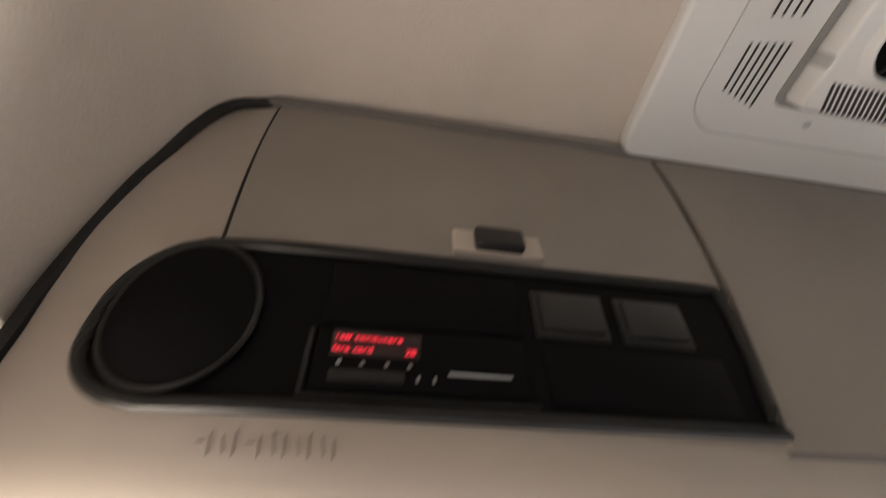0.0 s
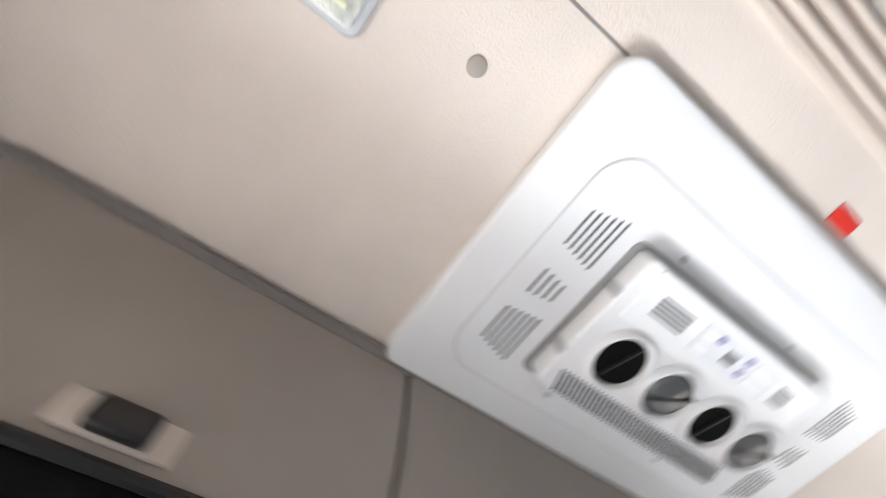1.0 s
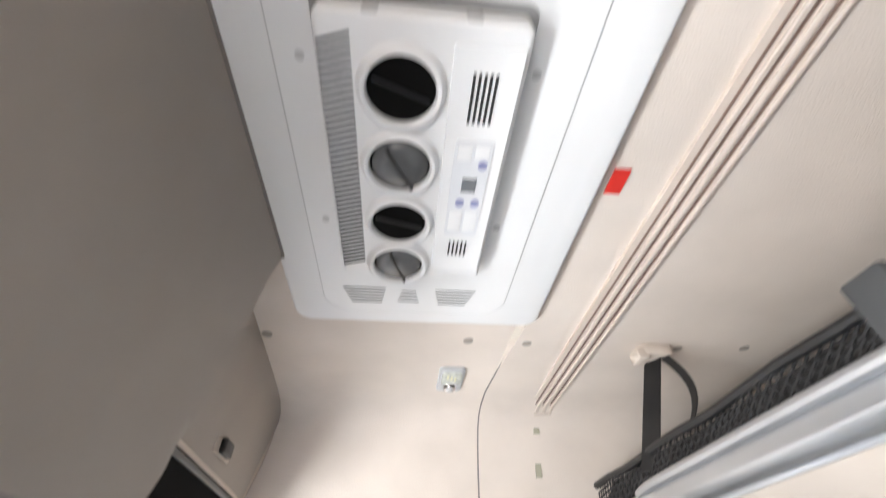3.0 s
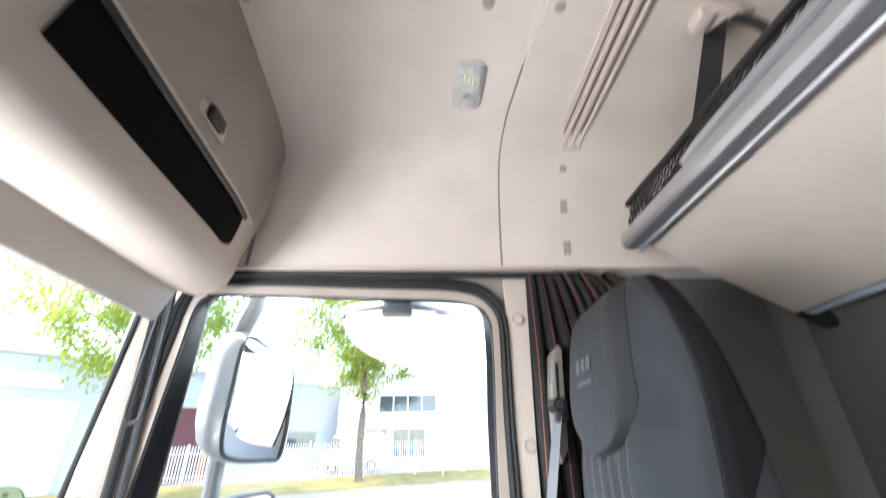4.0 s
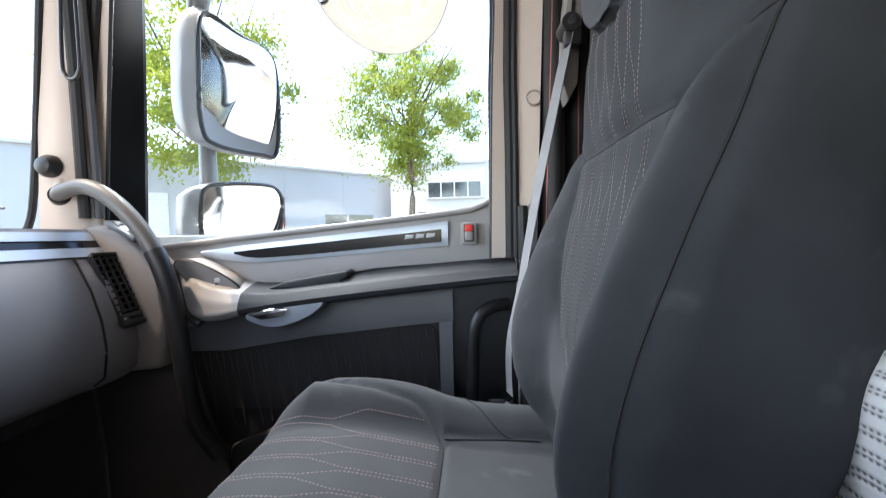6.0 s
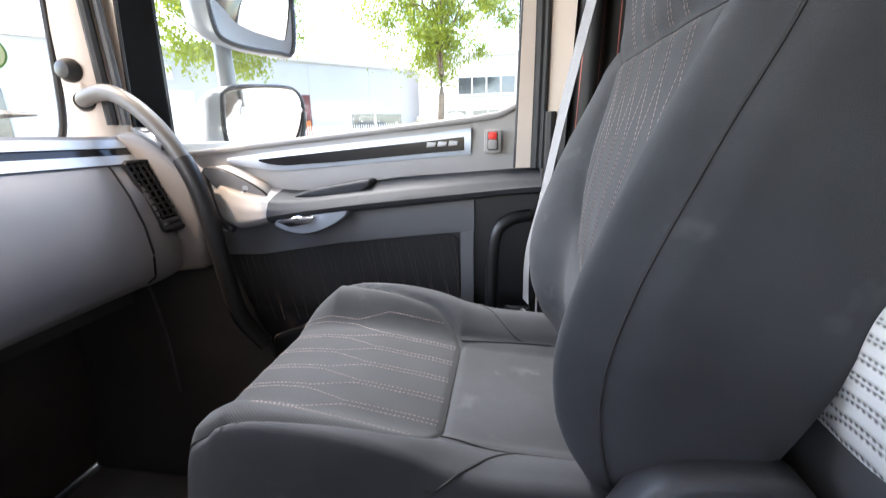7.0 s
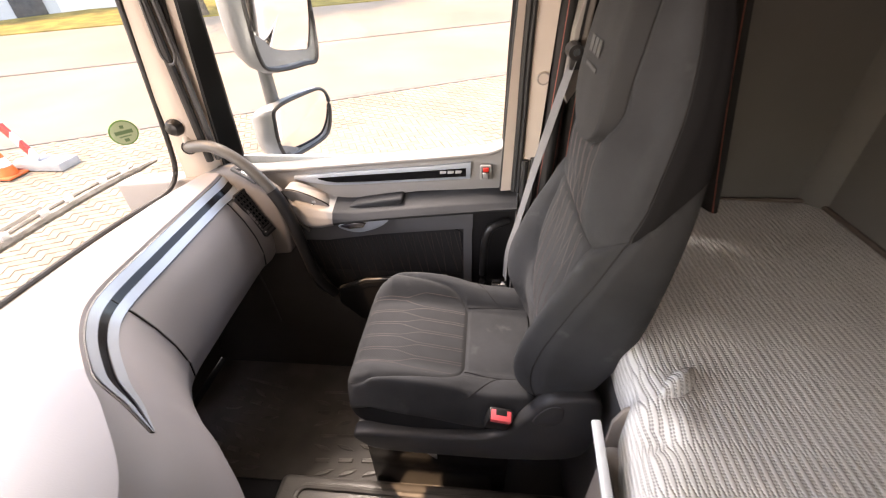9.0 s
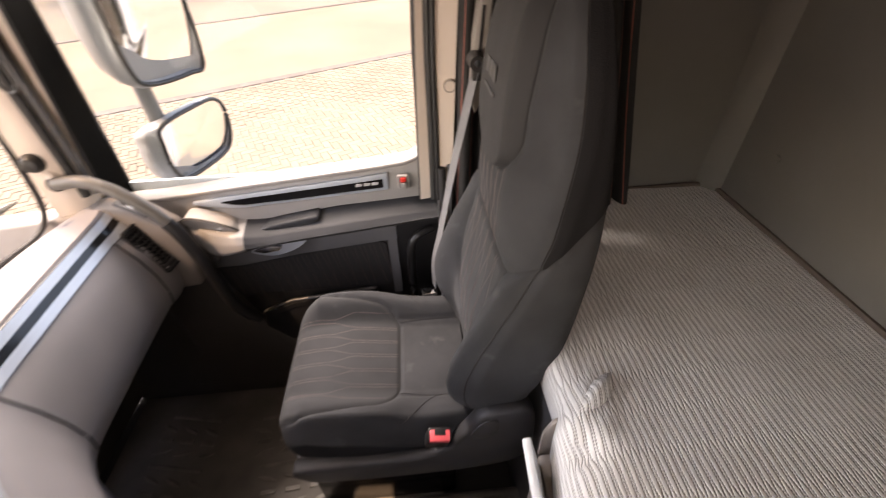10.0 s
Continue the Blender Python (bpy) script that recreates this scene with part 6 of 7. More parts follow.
# seat cloth turned near black: the shade on the backrest's sides is in the colour
SHADED_SIDE = material("shaded_side_cloth", (0.009, 0.009, 0.010), 0.9, grain=0.4, grain_size=700, stain=0.2, spec=0.15)
zs = [0.54 + 0.838 * i / 190 for i in range(191)]
backrest = put("backrest", loft([back_ring(z) for z in zs]), SEAT_CLOTH, seat, "charcoal cloth backrest with side bolsters and upper sides darkened as shade", 60)


def side_pt(sgn, q, z, lift=0.0):
    """Round the side of the backrest, from its outer seam to the middle of its rear."""
    if q < 0.2:
        return back_front(sgn * (0.955 + 0.045 * q / 0.2), z, lift) + Vector((0, sgn * lift, 0))
    h, hs = curve_at(BACK_HALF, z), curve_at(BACK_SHELL, z)
    xe, xr = back_front(sgn, z).x, curve_at(BACK_REAR, z)
    a = math.pi / 2 * ((q - 0.2) / 0.8) ** 1.7
    sx, sy = math.sin(a), math.cos(a)
    f = min(sx * 2.2, 1)
    return Vector((xe + (xr - xe) * sx ** 0.42 + (lift if sx > 0.8 else 0), SEAT_Y + sgn * ((h + (hs - h) * f) * max(sy, 0) ** 0.42 + lift), z))


def side_panel(sgn):
    def fn(u, w):
        z = 1.05
        for _ in range(4):
            z = min(0.988 + max(side_pt(sgn, u, z).x - 0.345, 0) * 1.35, 1.2)
        return side_pt(sgn, u, z + (1.366 - z) * w, 0.0022)
    return sheet(fn, 40, 40)


for sgn in (-1, 1):
    put("side_panel", side_panel(sgn), SHADED_SIDE, backrest, "cloth side panel with its shade put into a near-black colour", 60)


def ribbed():
    """Fine cross ribs in dark cloth."""
    m = material("ribbed_cloth", (0.031, 0.033, 0.036), 0.88, stain=0.25, stain_size=9, spec=0.15, sheen=0.05)
    t = m.node_tree
    co = t.nodes.new("ShaderNodeTexCoord")
    w = t.nodes.new("ShaderNodeTexWave")
    w.bands_direction = "DIAGONAL"
    w.inputs["Scale"].default_value, w.inputs["Distortion"].default_value = 150.0, 0.5
    t.links.new(co.outputs["Object"], w.inputs["Vector"])
    bump = t.nodes.new("ShaderNodeBump")
    bump.inputs["Strength"].default_value, bump.inputs["Distance"].default_value = 0.25, 0.0008
    t.links.new(w.outputs["Fac"], bump.inputs["Height"])
    t.links.new(bump.outputs[0], t.nodes["Principled BSDF"].inputs["Normal"])
    return m


RIBBED = ribbed()
dusty(RIBBED, (0.085, 0.09, 0.094), 11.0, 0.66, 0.86)
BORDER_CLOTH = material("border_cloth", (0.018, 0.019, 0.021), 0.9, grain=0.35, grain_size=1400, stain=0.3, spec=0.15)
SEAM = material("seam_thread", (0.012, 0.012, 0.013), 0.9)
SEAT_STITCH = material("rose_stitch", (0.25, 0.19, 0.185), 0.8)


def half_insert(z):
    return insert_width(z) / curve_at(BACK_HALF, z)


def back_patch(z0, z1, half, lift, nz=90, nv=70):
    def fn(u, w):
        z = z0 + (z1 - z0) * u
        return back_front((2 * w - 1) * half(z), z, lift)
    return sheet(fn, nz, nv)


put("back_insert", back_patch(0.656, 0.946, half_insert, 0.0016), RIBBED, backrest, "grey-black ribbed insert", 60)
put("headrest_pad", back_patch(1.090, 1.356, half_pad, 0.0018, 70, 50), SEAT_BACKING, backrest, "smooth dark headrest pad", 60)
EMBOSS = material("embossed_cloth", (0.075, 0.078, 0.082), 0.7, stain=0.15)
# embossed badge on the pad: three blocks and a bar
for k, (a, b, zz, hh) in enumerate(((0.00, 0.11, 1.220, 0.023), (0.14, 0.25, 1.220, 0.023), (0.28, 0.39, 1.220, 0.023), (0.00, 0.39, 1.198, 0.006))):
    put("embossing", sheet(lambda u, w: back_front(-(a + (b - a) * w) + 0.25, zz + hh * u, 0.0036), 3, 4, (-0.0012, 0, 0)), EMBOSS, backrest, "embossed block", 60)


def seam(name, pts, r=0.0009, mat=None, parent=None):
    put(name, tube(pts, r, 5), mat or SEAM, parent or backrest)


def dashes(name, pts, r, parent, on=0.0032, off=0.0022):
    """A stitched line: short threads with gaps, joined as one part."""
    bm = bmesh.new()
    run, cur, draw = 0.0, [Vector(pts[0])], True
    for a, b in zip(pts, pts[1:]):
        a, b = Vector(a), Vector(b)
        L = (b - a).length
        done = 0.0
        while L - done > 1e-6:
            need = (on if draw else off) - run
            step = min(need, L - done)
            done += step
            run += step
            p = a.lerp(b, done / L)
            if draw:
                cur.append(p)
            if run >= (on if draw else off) - 1e-7:
                if draw and len(cur) > 1:
                    tube([cur[0], cur[-1]], r, 3, bm)
                draw, run = not draw, 0.0
                cur = [p]
    put(name, bm, SEAT_STITCH, parent, "", 0)


for s in (-1, 1):
    seam("seam", [back_front(s * half_pad(1.090 + 0.26 * i / 60), 1.090 + 0.26 * i / 60, 0.0006) for i in range(61)])
    seam("seam", [back_front(s * half_insert(0.656 + 0.29 * i / 40), 0.656 + 0.29 * i / 40, 0.0008) for i in range(41)])
    seam("piping", [back_front(s * 0.945, z, 0.0008) for z in (0.565 + 0.785 * i / 120 for i in range(121))], 0.0013)
    hs = curve_at(BACK_HALF, 0.97)
    seam("seam", [back_front(s * a / hs, shoulder(a), 0.0006) for a in (0.142 + 0.058 * i / 20 for i in range(21))], 0.0012)
seam("seam", [back_front((2 * i / 60 - 1) * half_insert(0.948), 0.948, 0.0006) for i in range(61)], 0.0012)


def honeycomb(pitch, pairs, gap, lo, hi, t0, t1, inside, at, parent):
    """Paired threads that part between t0 and t1 and join their neighbours."""
    for j in range(pairs):
        f = (j - (pairs - 1) / 2) * pitch
        for s in (-1, 1):
            pts = []
            for i in range(81):
                q = lo + (hi - lo) * i / 80
                k = min(max((q - t0) / (t1 - t0), 0), 1)
                a = f + s * (gap + (pitch / 2 - 2 * gap) * k)
                if inside(a, q):
                    pts.append(at(a, q))
            if len(pts) > 3:
                dashes("stitch_line", pts, 0.00038, parent)


def on_back(lift):
    return lambda a, z: back_front(a / curve_at(BACK_HALF, z), z, lift)


honeycomb(0.040, 6, 0.0035, 0.944, 0.67, 0.905, 0.855, lambda a, z: abs(a) < insert_width(z) - 0.006, on_back(0.0022), backrest)
honeycomb(0.036, 5, 0.0030, 0.954, 1.15, 0.990, 1.030, lambda a, z: abs(a) > half_pad(z) * curve_at(BACK_HALF, z) + 0.004 and z < 1.13 or z < 1.088, on_back(0.0006), backrest)

# cushion
CUSH_TOP = [(-0.200, 0.466), (-0.195, 0.500), (-0.182, 0.532), (-0.154, 0.556), (-0.05, 0.560), (0.10, 0.541), (0.26, 0.53)]
CUSH_HALF = [(-0.200, 0.104), (-0.194, 0.138), (-0.180, 0.164), (-0.148, 0.186), (-0.05, 0.202), (0.10, 0.204), (0.26, 0.196)]


def ins_edge(x):
    """Half width of the cushion insert, in metres, with rounded rear corners."""
    w = 0.142 + 0.030 * min(max((0.07 - x) / 0.20, 0), 1.2)
    if x > 0.036:
        w -= 0.060 - math.sqrt(max(0.060 ** 2 - ((x - 0.036) * 1.02) ** 2, 0))
    return min(w, curve_at(CUSH_HALF, x) * 0.90)


def cush_relief(x, a, h):
    w = ins_edge(min(x, 0.093))
    d = max(a - w, x - 0.094)
    r = -0.0045 * notch(d, 0.005) * ease((x + 0.187) / 0.03)
    if x > 0.09:
        r -= 0.0035 * notch(a - 0.116, 0.005)
    if a > w:
        t = min((a - w) / max(h - w, 0.01), 1)
        r += 0.009 * math.sin(math.pi * min(t * 1.1, 1)) * ease((x + 0.18) / 0.06) * (1 - 0.6 * ease((x - 0.05) / 0.1))
    return r + 0.003 * ease(-d / 0.05) + 0.0018 * noise.noise(Vector((x * 13, a * 9, 7.0)))


def cush_top(x, v, lift=0.0):
    a = abs(v)
    h = curve_at(CUSH_HALF, x)
    roll, dip = (0.050, 0.22) if v > 0 else (0.034, 0.40)
    z = curve_at(CUSH_TOP, x) + roll * ease((a - 0.48) / 0.30) * min(max((x + 0.19) / 0.07, 0), 1) * (1 - dip * ease((x - 0.02) / 0.12)) - 0.062 * (max(a - 0.84, 0) / 0.16) ** 2.0
    return Vector((x, SEAT_Y + v * h, z + lift + cush_relief(x, a * h, h)))


rings = []
for i in range(111):
    x = -0.200 + 0.460 * (i / 110) ** 1.25
    n = 100
    top = [cush_top(x, -1 + 2 * k / n) for k in range(n + 1)]
    h = curve_at(CUSH_HALF, x)
    low = lin_at([(-0.19, 0.455), (-0.175, 0.43), (-0.13, 0.418), (0.26, 0.425)], x)
    edge = top[0].z
    flank = [(1.012, edge - 0.010), (1.012, edge - 0.018), (1.0, edge - 0.023), (0.984, edge - 0.026), (0.984, edge - 0.032), (0.97, low + 0.02), (0.92, low), (0.5, low)]
    side = [Vector((x, SEAT_Y + h * s, max(z, low))) for s, z in flank + [(-p, q) for p, q in reversed(flank)]]
    rings.append(top + side)
cushion = put("cushion", loft(rings), SEAT_CLOTH, seat, "black cloth seat cushion", 60)


def on_cushion(a, x, lift=0.0):
    return cush_top(x, a / curve_at(CUSH_HALF, x), lift)


put("cushion_insert", sheet(lambda u, w: on_cushion((2 * w - 1) * ins_edge(-0.178 + 0.271 * u), -0.178 + 0.271 * u, 0.0018), 80, 70), RIBBED, cushion, "grey-black ribbed insert", 60)
for s in (-1, 1):
    seam("seam", [on_cushion(s * ins_edge(-0.178 + 0.271 * i / 60), -0.178 + 0.271 * i / 60, 0.0010) for i in range(61)], 0.0010, None, cushion)
    seam("seam", [on_cushion(s * (0.116 - 0.008 * notch(i / 12, 0.3)), 0.094 + 0.14 * i / 12, 0.0008) for i in range(13)], 0.0010, None, cushion)
    seam("seam", [on_cushion(s * (0.118 + 0.070 * ease(i / 14)), 0.192 - 0.10 * i / 14, 0.0006) for i in range(15)], 0.0010, None, cushion)
    seam("seam", [Vector((x, SEAT_Y + s * (curve_at(CUSH_HALF, x) * 0.998 + 0.0005), cush_top(x, 1.0).z - 0.0225)) for x in (-0.186 + 0.275 * i / 40 for i in range(41))], 0.0010, None, cushion)
seam("seam", [on_cushion(-0.092 + 0.184 * i / 12, 0.0935, 0.0010) for i in range(13)], 0.0010, None, cushion)
for s in (-1, 1):
    put("cushion_border", sheet(lambda u, w: Vector((-0.184 + 0.43 * u, SEAT_Y + s * (curve_at(CUSH_HALF, -0.184 + 0.43 * u) * (0.987 - 0.012 * w) + 0.0016), cush_top(-0.184 + 0.43 * u, 1.0).z - 0.027 - w * (cush_top(-0.184 + 0.43 * u, 1.0).z - 0.027 - 0.438))), 40, 4), BORDER_CLOTH, cushion, "black cloth border", 60)
honeycomb(0.043, 6, 0.0035, -0.172, 0.088, -0.075, -0.025, lambda a, x: abs(a) < ins_edge(x) - 0.008, lambda a, x: on_cushion(a, x, 0.0024), cushion)

SEAT_PLASTIC = material("seat_plastic", (0.030, 0.031, 0.034), 0.45, grain=0.2, grain_size=900, stain=0.15)
# plastic side cover, recliner housing, base
put("side_cover", prism([(-0.165, 0.437), (-0.15, 0.395), (-0.10, 0.375), (0.20, 0.372), (0.36, 0.40), (0.37, 0.44), (0.30, 0.445), (0.0, 0.44)], "y", 0.545, 0.925, 0.01, 2), SEAT_PLASTIC, seat, "charcoal plastic seat pan")
recl = put("recliner_cover", prism([(p.x, p.y) for p in smooth_line([(-0.158, 0.440, 0), (-0.150, 0.400, 0), (-0.10, 0.374, 0), (0.05, 0.368, 0), (0.22, 0.372, 0), (0.345, 0.395, 0), (0.385, 0.45, 0), (0.388, 0.55, 0), (0.378, 0.612, 0), (0.345, 0.627, 0), (0.292, 0.622, 0), (0.262, 0.600, 0), (0.232, 0.545, 0), (0.190, 0.485, 0), (0.130, 0.460, 0), (0.0, 0.452, 0)], 4, True)], "y", 0.512, 0.552, 0.012, 3), SEAT_PLASTIC, seat, "charcoal plastic side cover rising over the recliner")
put("recliner_button", prism([(p.x, p.y) for p in smooth_line([(0.246, 0.545, 0), (0.272, 0.596, 0), (0.302, 0.598, 0), (0.304, 0.556, 0), (0.280, 0.530, 0)], 4, True)], "y", 0.509, 0.516, 0.002), SEAT_PLASTIC, recl)
put("base_plinth", box(-0.185, 0.22, 0.60, 0.90, 0.0, 0.375, 0.01), GLOSS_BLACK, seat, "gloss black steel seat plinth")
put("base_rail", box(-0.17, 0.30, 0.578, 0.602, 0.30, 0.345, 0.006), BLACK, seat)
put("base_bracket", prism([(-0.14, 0.345), (-0.03, 0.345), (0.02, 0.26), (0.02, 0.20), (-0.02, 0.24), (-0.08, 0.315), (-0.14, 0.325)], "y", 0.586, 0.594, 0.002), ALU, seat, "bare steel bracket")
buckle = thing("seat_belt_buckle", "black seat belt buckle with a red button", "buckle", (0.178, 0.52, 0.50))
bm = box(-0.026, 0.026, -0.014, 0.014, -0.055, 0.012, 0.005, 2)
MB = Matrix.Translation((0.178, 0.520, 0.545)) @ Matrix.Rotation(radians(10), 4, "Y") @ Matrix.Rotation(radians(14), 4, "X")
bmesh.ops.transform(bm, matrix=MB, verts=bm.verts[:])
put("housing", bm, BLACK, buckle)
bm = box(-0.022, 0.022, -0.0155, 0.008, -0.003, 0.0145, 0.003, 2)
bmesh.ops.transform(bm, matrix=MB, verts=bm.verts[:])
put("release_button", bm, material("buckle_red", (0.80, 0.11, 0.13), 0.4), buckle, "red release button")
bm = box(-0.012, 0.012, -0.004, 0.009, 0.010, 0.0155, 0.001)
bmesh.ops.transform(bm, matrix=MB, verts=bm.verts[:])
put("slot", bm, BLACK, buckle)

# belt with its height adjuster
belt = thing("seat_belt", "grey seat belt hanging from its height adjuster", "seat belt", (0.30, 0.95, 1.0))
BL = smooth_line([(0.306, 0.950, 1.168), (0.286, 0.952, 1.08), (0.252, 0.956, 0.92), (0.222, 0.958, 0.76), (0.200, 0.955, 0.66), (0.198, 0.945, 0.575)], 6)
put("webbing", sheet(lambda u, w: BL[round(u * (len(BL) - 1))] + Vector((0.009, -0.029, 0.0)) * (w - 0.5) * (1.0 + 0.15 * math.sin(u * 6)), len(BL) - 1, 3, (0.0012, 0.0012, 0)), BELT, belt, "grey webbing")
put("adjuster_plate", prism([(0.310, 1.07), (0.326, 1.10), (0.334, 1.20), (0.343, 1.31), (0.335, 1.325), (0.318, 1.30), (0.306, 1.22), (0.300, 1.10)], "y", 0.972, 1.035, 0.004), material("adjuster_taupe", (0.20, 0.185, 0.17), 0.5, grain=0.2, grain_size=800), belt, "grey-taupe adjuster plate")
put("adjuster_slot", prism([(0.314, 1.19), (0.320, 1.19), (0.327, 1.28), (0.321, 1.28)], "y", 0.9700, 0.974), BLACK, belt)
put("anchor", rod((0.308, 0.976, 1.185), (0.308, 0.934, 1.185), 0.017, 0.015, 20), BLACK, belt, "black belt anchor")
put("anchor_bolt", rod((0.308, 0.936, 1.186), (0.308, 0.931, 1.186), 0.007, None, 12), CHROME, belt)
put("anchor_guide", box(0.298, 0.326, 0.938, 0.960, 1.150, 1.182, 0.005), BLACK, belt)
put("tongue", box(0.160, 0.205, 0.925, 0.950, 0.556, 0.566, 0.003), CHROME, belt, "chrome belt tongue")

# ---- outside: ground, street, hall, trees ----
def ground_z(y):
    return -1.38 + 0.056 * y


def brick_paving():
    """Pale clay pavers, each with its own tone."""
    m = material("clay_paver", (0.320, 0.256, 0.183), 0.85, grain=0.4, grain_size=120, stain=0.15, stain_size=1.2)
    t = m.node_tree
    b = t.nodes["Principled BSDF"]
    info = t.nodes.new("ShaderNodeObjectInfo")
    geo = t.nodes.new("ShaderNodeNewGeometry")
    add = t.nodes.new("ShaderNodeMath")
    t.links.new(info.outputs["Random"], add.inputs[0])
    t.links.new(geo.outputs["Random Per Island"], add.inputs[1])
    fr = t.nodes.new("ShaderNodeMath")
    fr.operation = "FRACT"
    t.links.new(add.outputs[0], fr.inputs[0])
    rg = t.nodes.new("ShaderNodeMapRange")
    rg.inputs[3].default_value, rg.inputs[4].default_value = 0.90, 1.08
    t.links.new(fr.outputs[0], rg.inputs[0])
    sc = t.nodes.new("ShaderNodeVectorMath")
    sc.operation = "SCALE"
    t.links.new(b.inputs["Base Color"].links[0].from_socket, sc.inputs[0])
    t.links.new(rg.outputs[0], sc.inputs["Scale"])
    t.links.new(sc.outputs[0], b.inputs["Base Color"])
    return m


PAVER = brick_paving()
YARD = material("yard_surface", (0.300, 0.240, 0.170), 0.9, grain=0.5, grain_size=40, stain=0.18, stain_size=0.5)
ROAD = material("road_surface", (0.265, 0.217, 0.165), 0.9, grain=0.5, grain_size=60, stain=0.2, stain_size=0.35)
KERB = material("kerb_concrete", (0.210, 0.180, 0.150), 0.85, grain=0.4, grain_size=80, stain=0.2)
GRASS = material("dry_grass", (0.25, 0.19, 0.045), 0.95, grain=0.8, grain_size=30, stain=0.5, stain_size=1.5)
solid("ground", sheet(lambda u, v: Vector(((u - 0.5) * 1200, (v - 0.5) * 1200, ground_z(max(min((v - 0.5) * 1200, 60), -60)) - 0.02)), 40, 120), YARD, "sunlit pale paved yard", "ground", kind="structure")


def strip(name, label, category, pts_a, pts_b, z0, mat, thick=0.03, n=40):
    """A long flat piece of ground between two lines."""
    A, B = [Vector((x, y, 0)) for x, y in pts_a], [Vector((x, y, 0)) for x, y in pts_b]
    def fn(u, v):
        p = A[0].lerp(A[1], u).lerp(B[0].lerp(B[1], u), v)
        return Vector((p.x, p.y, ground_z(p.y) + z0))
    return solid(name, sheet(fn, n, 6, (0, 0, -thick)), mat, label, category, kind="structure")


# direction of the street, seen obliquely from the cab
strip("road", "pale sunlit street beyond the yard", "road", [(-60, -9.6), (40, 31.0)], [(-60, -3.6), (40, 38.5)], -0.004, ROAD)
strip("kerb", "pale concrete gutter line", "kerb", [(-60, -17.5), (40, 27.0)], [(-60, -17.3), (40, 27.2)], 0.004, KERB)
strip("kerb", "pale concrete kerb by the street", "kerb", [(-60, -9.75), (40, 30.85)], [(-60, -9.6), (40, 31.0)], 0.01, KERB)
strip("verge", "dry yellow-green grass verge under the trees", "grass", [(-60, -3.6), (40, 38.5)], [(-60, 3.2), (40, 42.0)], 0.03, GRASS, 0.08)

# herringbone pavers close to the cab
BW, BL2 = 0.105, 0.21


def paver_cells():
    """Places of a herringbone field: x, y, turned."""
    cells = []
    c, s = math.cos(radians(24)), math.sin(radians(24))
    for i in range(-90, 90):
        for j in range(-45, 45):
            bx, by = (i + 2 * j) * BW, (2 * j - i) * BW
            for dx, dy, w, h in ((0, 0, BL2, BW), (BL2, 0, BW, BL2)):
                u, v = bx + dx + w / 2, by + dy + h / 2
                cells.append((u * c - v * s - 1.2, u * s + v * c + 6.0, w > h))
    return cells


def cuboid(bm, cx, cy, w, h, turn):
    c, s = math.cos(turn), math.sin(turn)
    rows = []
    for k, (ins, dz) in enumerate(((0.0, -0.012), (0.0, 0.003), (0.0025, 0.007))):
        rows.append([bm.verts.new((cx + (dx * (w / 2 - ins)) * c - (dy * (h / 2 - ins)) * s, cy + (dx * (w / 2 - ins)) * s + (dy * (h / 2 - ins)) * c, ground_z(cy) + dz - 0.012)) for dx, dy in ((-1, -1), (1, -1), (1, 1), (-1, 1))])
    for a, b in zip(rows, rows[1:]):
        for k in range(4):
            bm.faces.new((a[k], a[(k + 1) % 4], b[(k + 1) % 4], b[k]))
    bm.faces.new(rows[2])


# ---- trees ----
BARK = material("bark", (0.16, 0.12, 0.085), 0.9, grain=0.9, grain_size=25, stain=0.4, stain_size=10)


def leaf_material():
    m = material("leaves", (0.16, 0.20, 0.035), 0.5, stain=0.45, stain_size=0.9, spec=0.4)
    t = m.node_tree
    b = t.nodes["Principled BSDF"]
    geo = t.nodes.new("ShaderNodeNewGeometry")
    rg = t.nodes.new("ShaderNodeMapRange")
    rg.inputs[3].default_value, rg.inputs[4].default_value = 0.55, 1.5
    t.links.new(geo.outputs["Random Per Island"], rg.inputs[0])
    sc = t.nodes.new("ShaderNodeVectorMath")
    sc.operation = "SCALE"
    t.links.new(b.inputs["Base Color"].links[0].from_socket, sc.inputs[0])
    t.links.new(rg.outputs[0], sc.inputs["Scale"])
    t.links.new(sc.outputs[0], b.inputs["Base Color"])
    b.inputs["Subsurface Weight"].default_value = 0.0
    tr = t.nodes.new("ShaderNodeBsdfTranslucent")
    tr.inputs[0].default_value = (0.42, 0.50, 0.07, 1)
    mx = t.nodes.new("ShaderNodeMixShader")
    mx.inputs[0].default_value = 0.5
    t.links.new(b.outputs[0], mx.inputs[1])
    t.links.new(tr.outputs[0], mx.inputs[2])
    t.links.new(mx.outputs[0], t.nodes["Material Output"].inputs[0])
    return m


LEAVES = leaf_material()


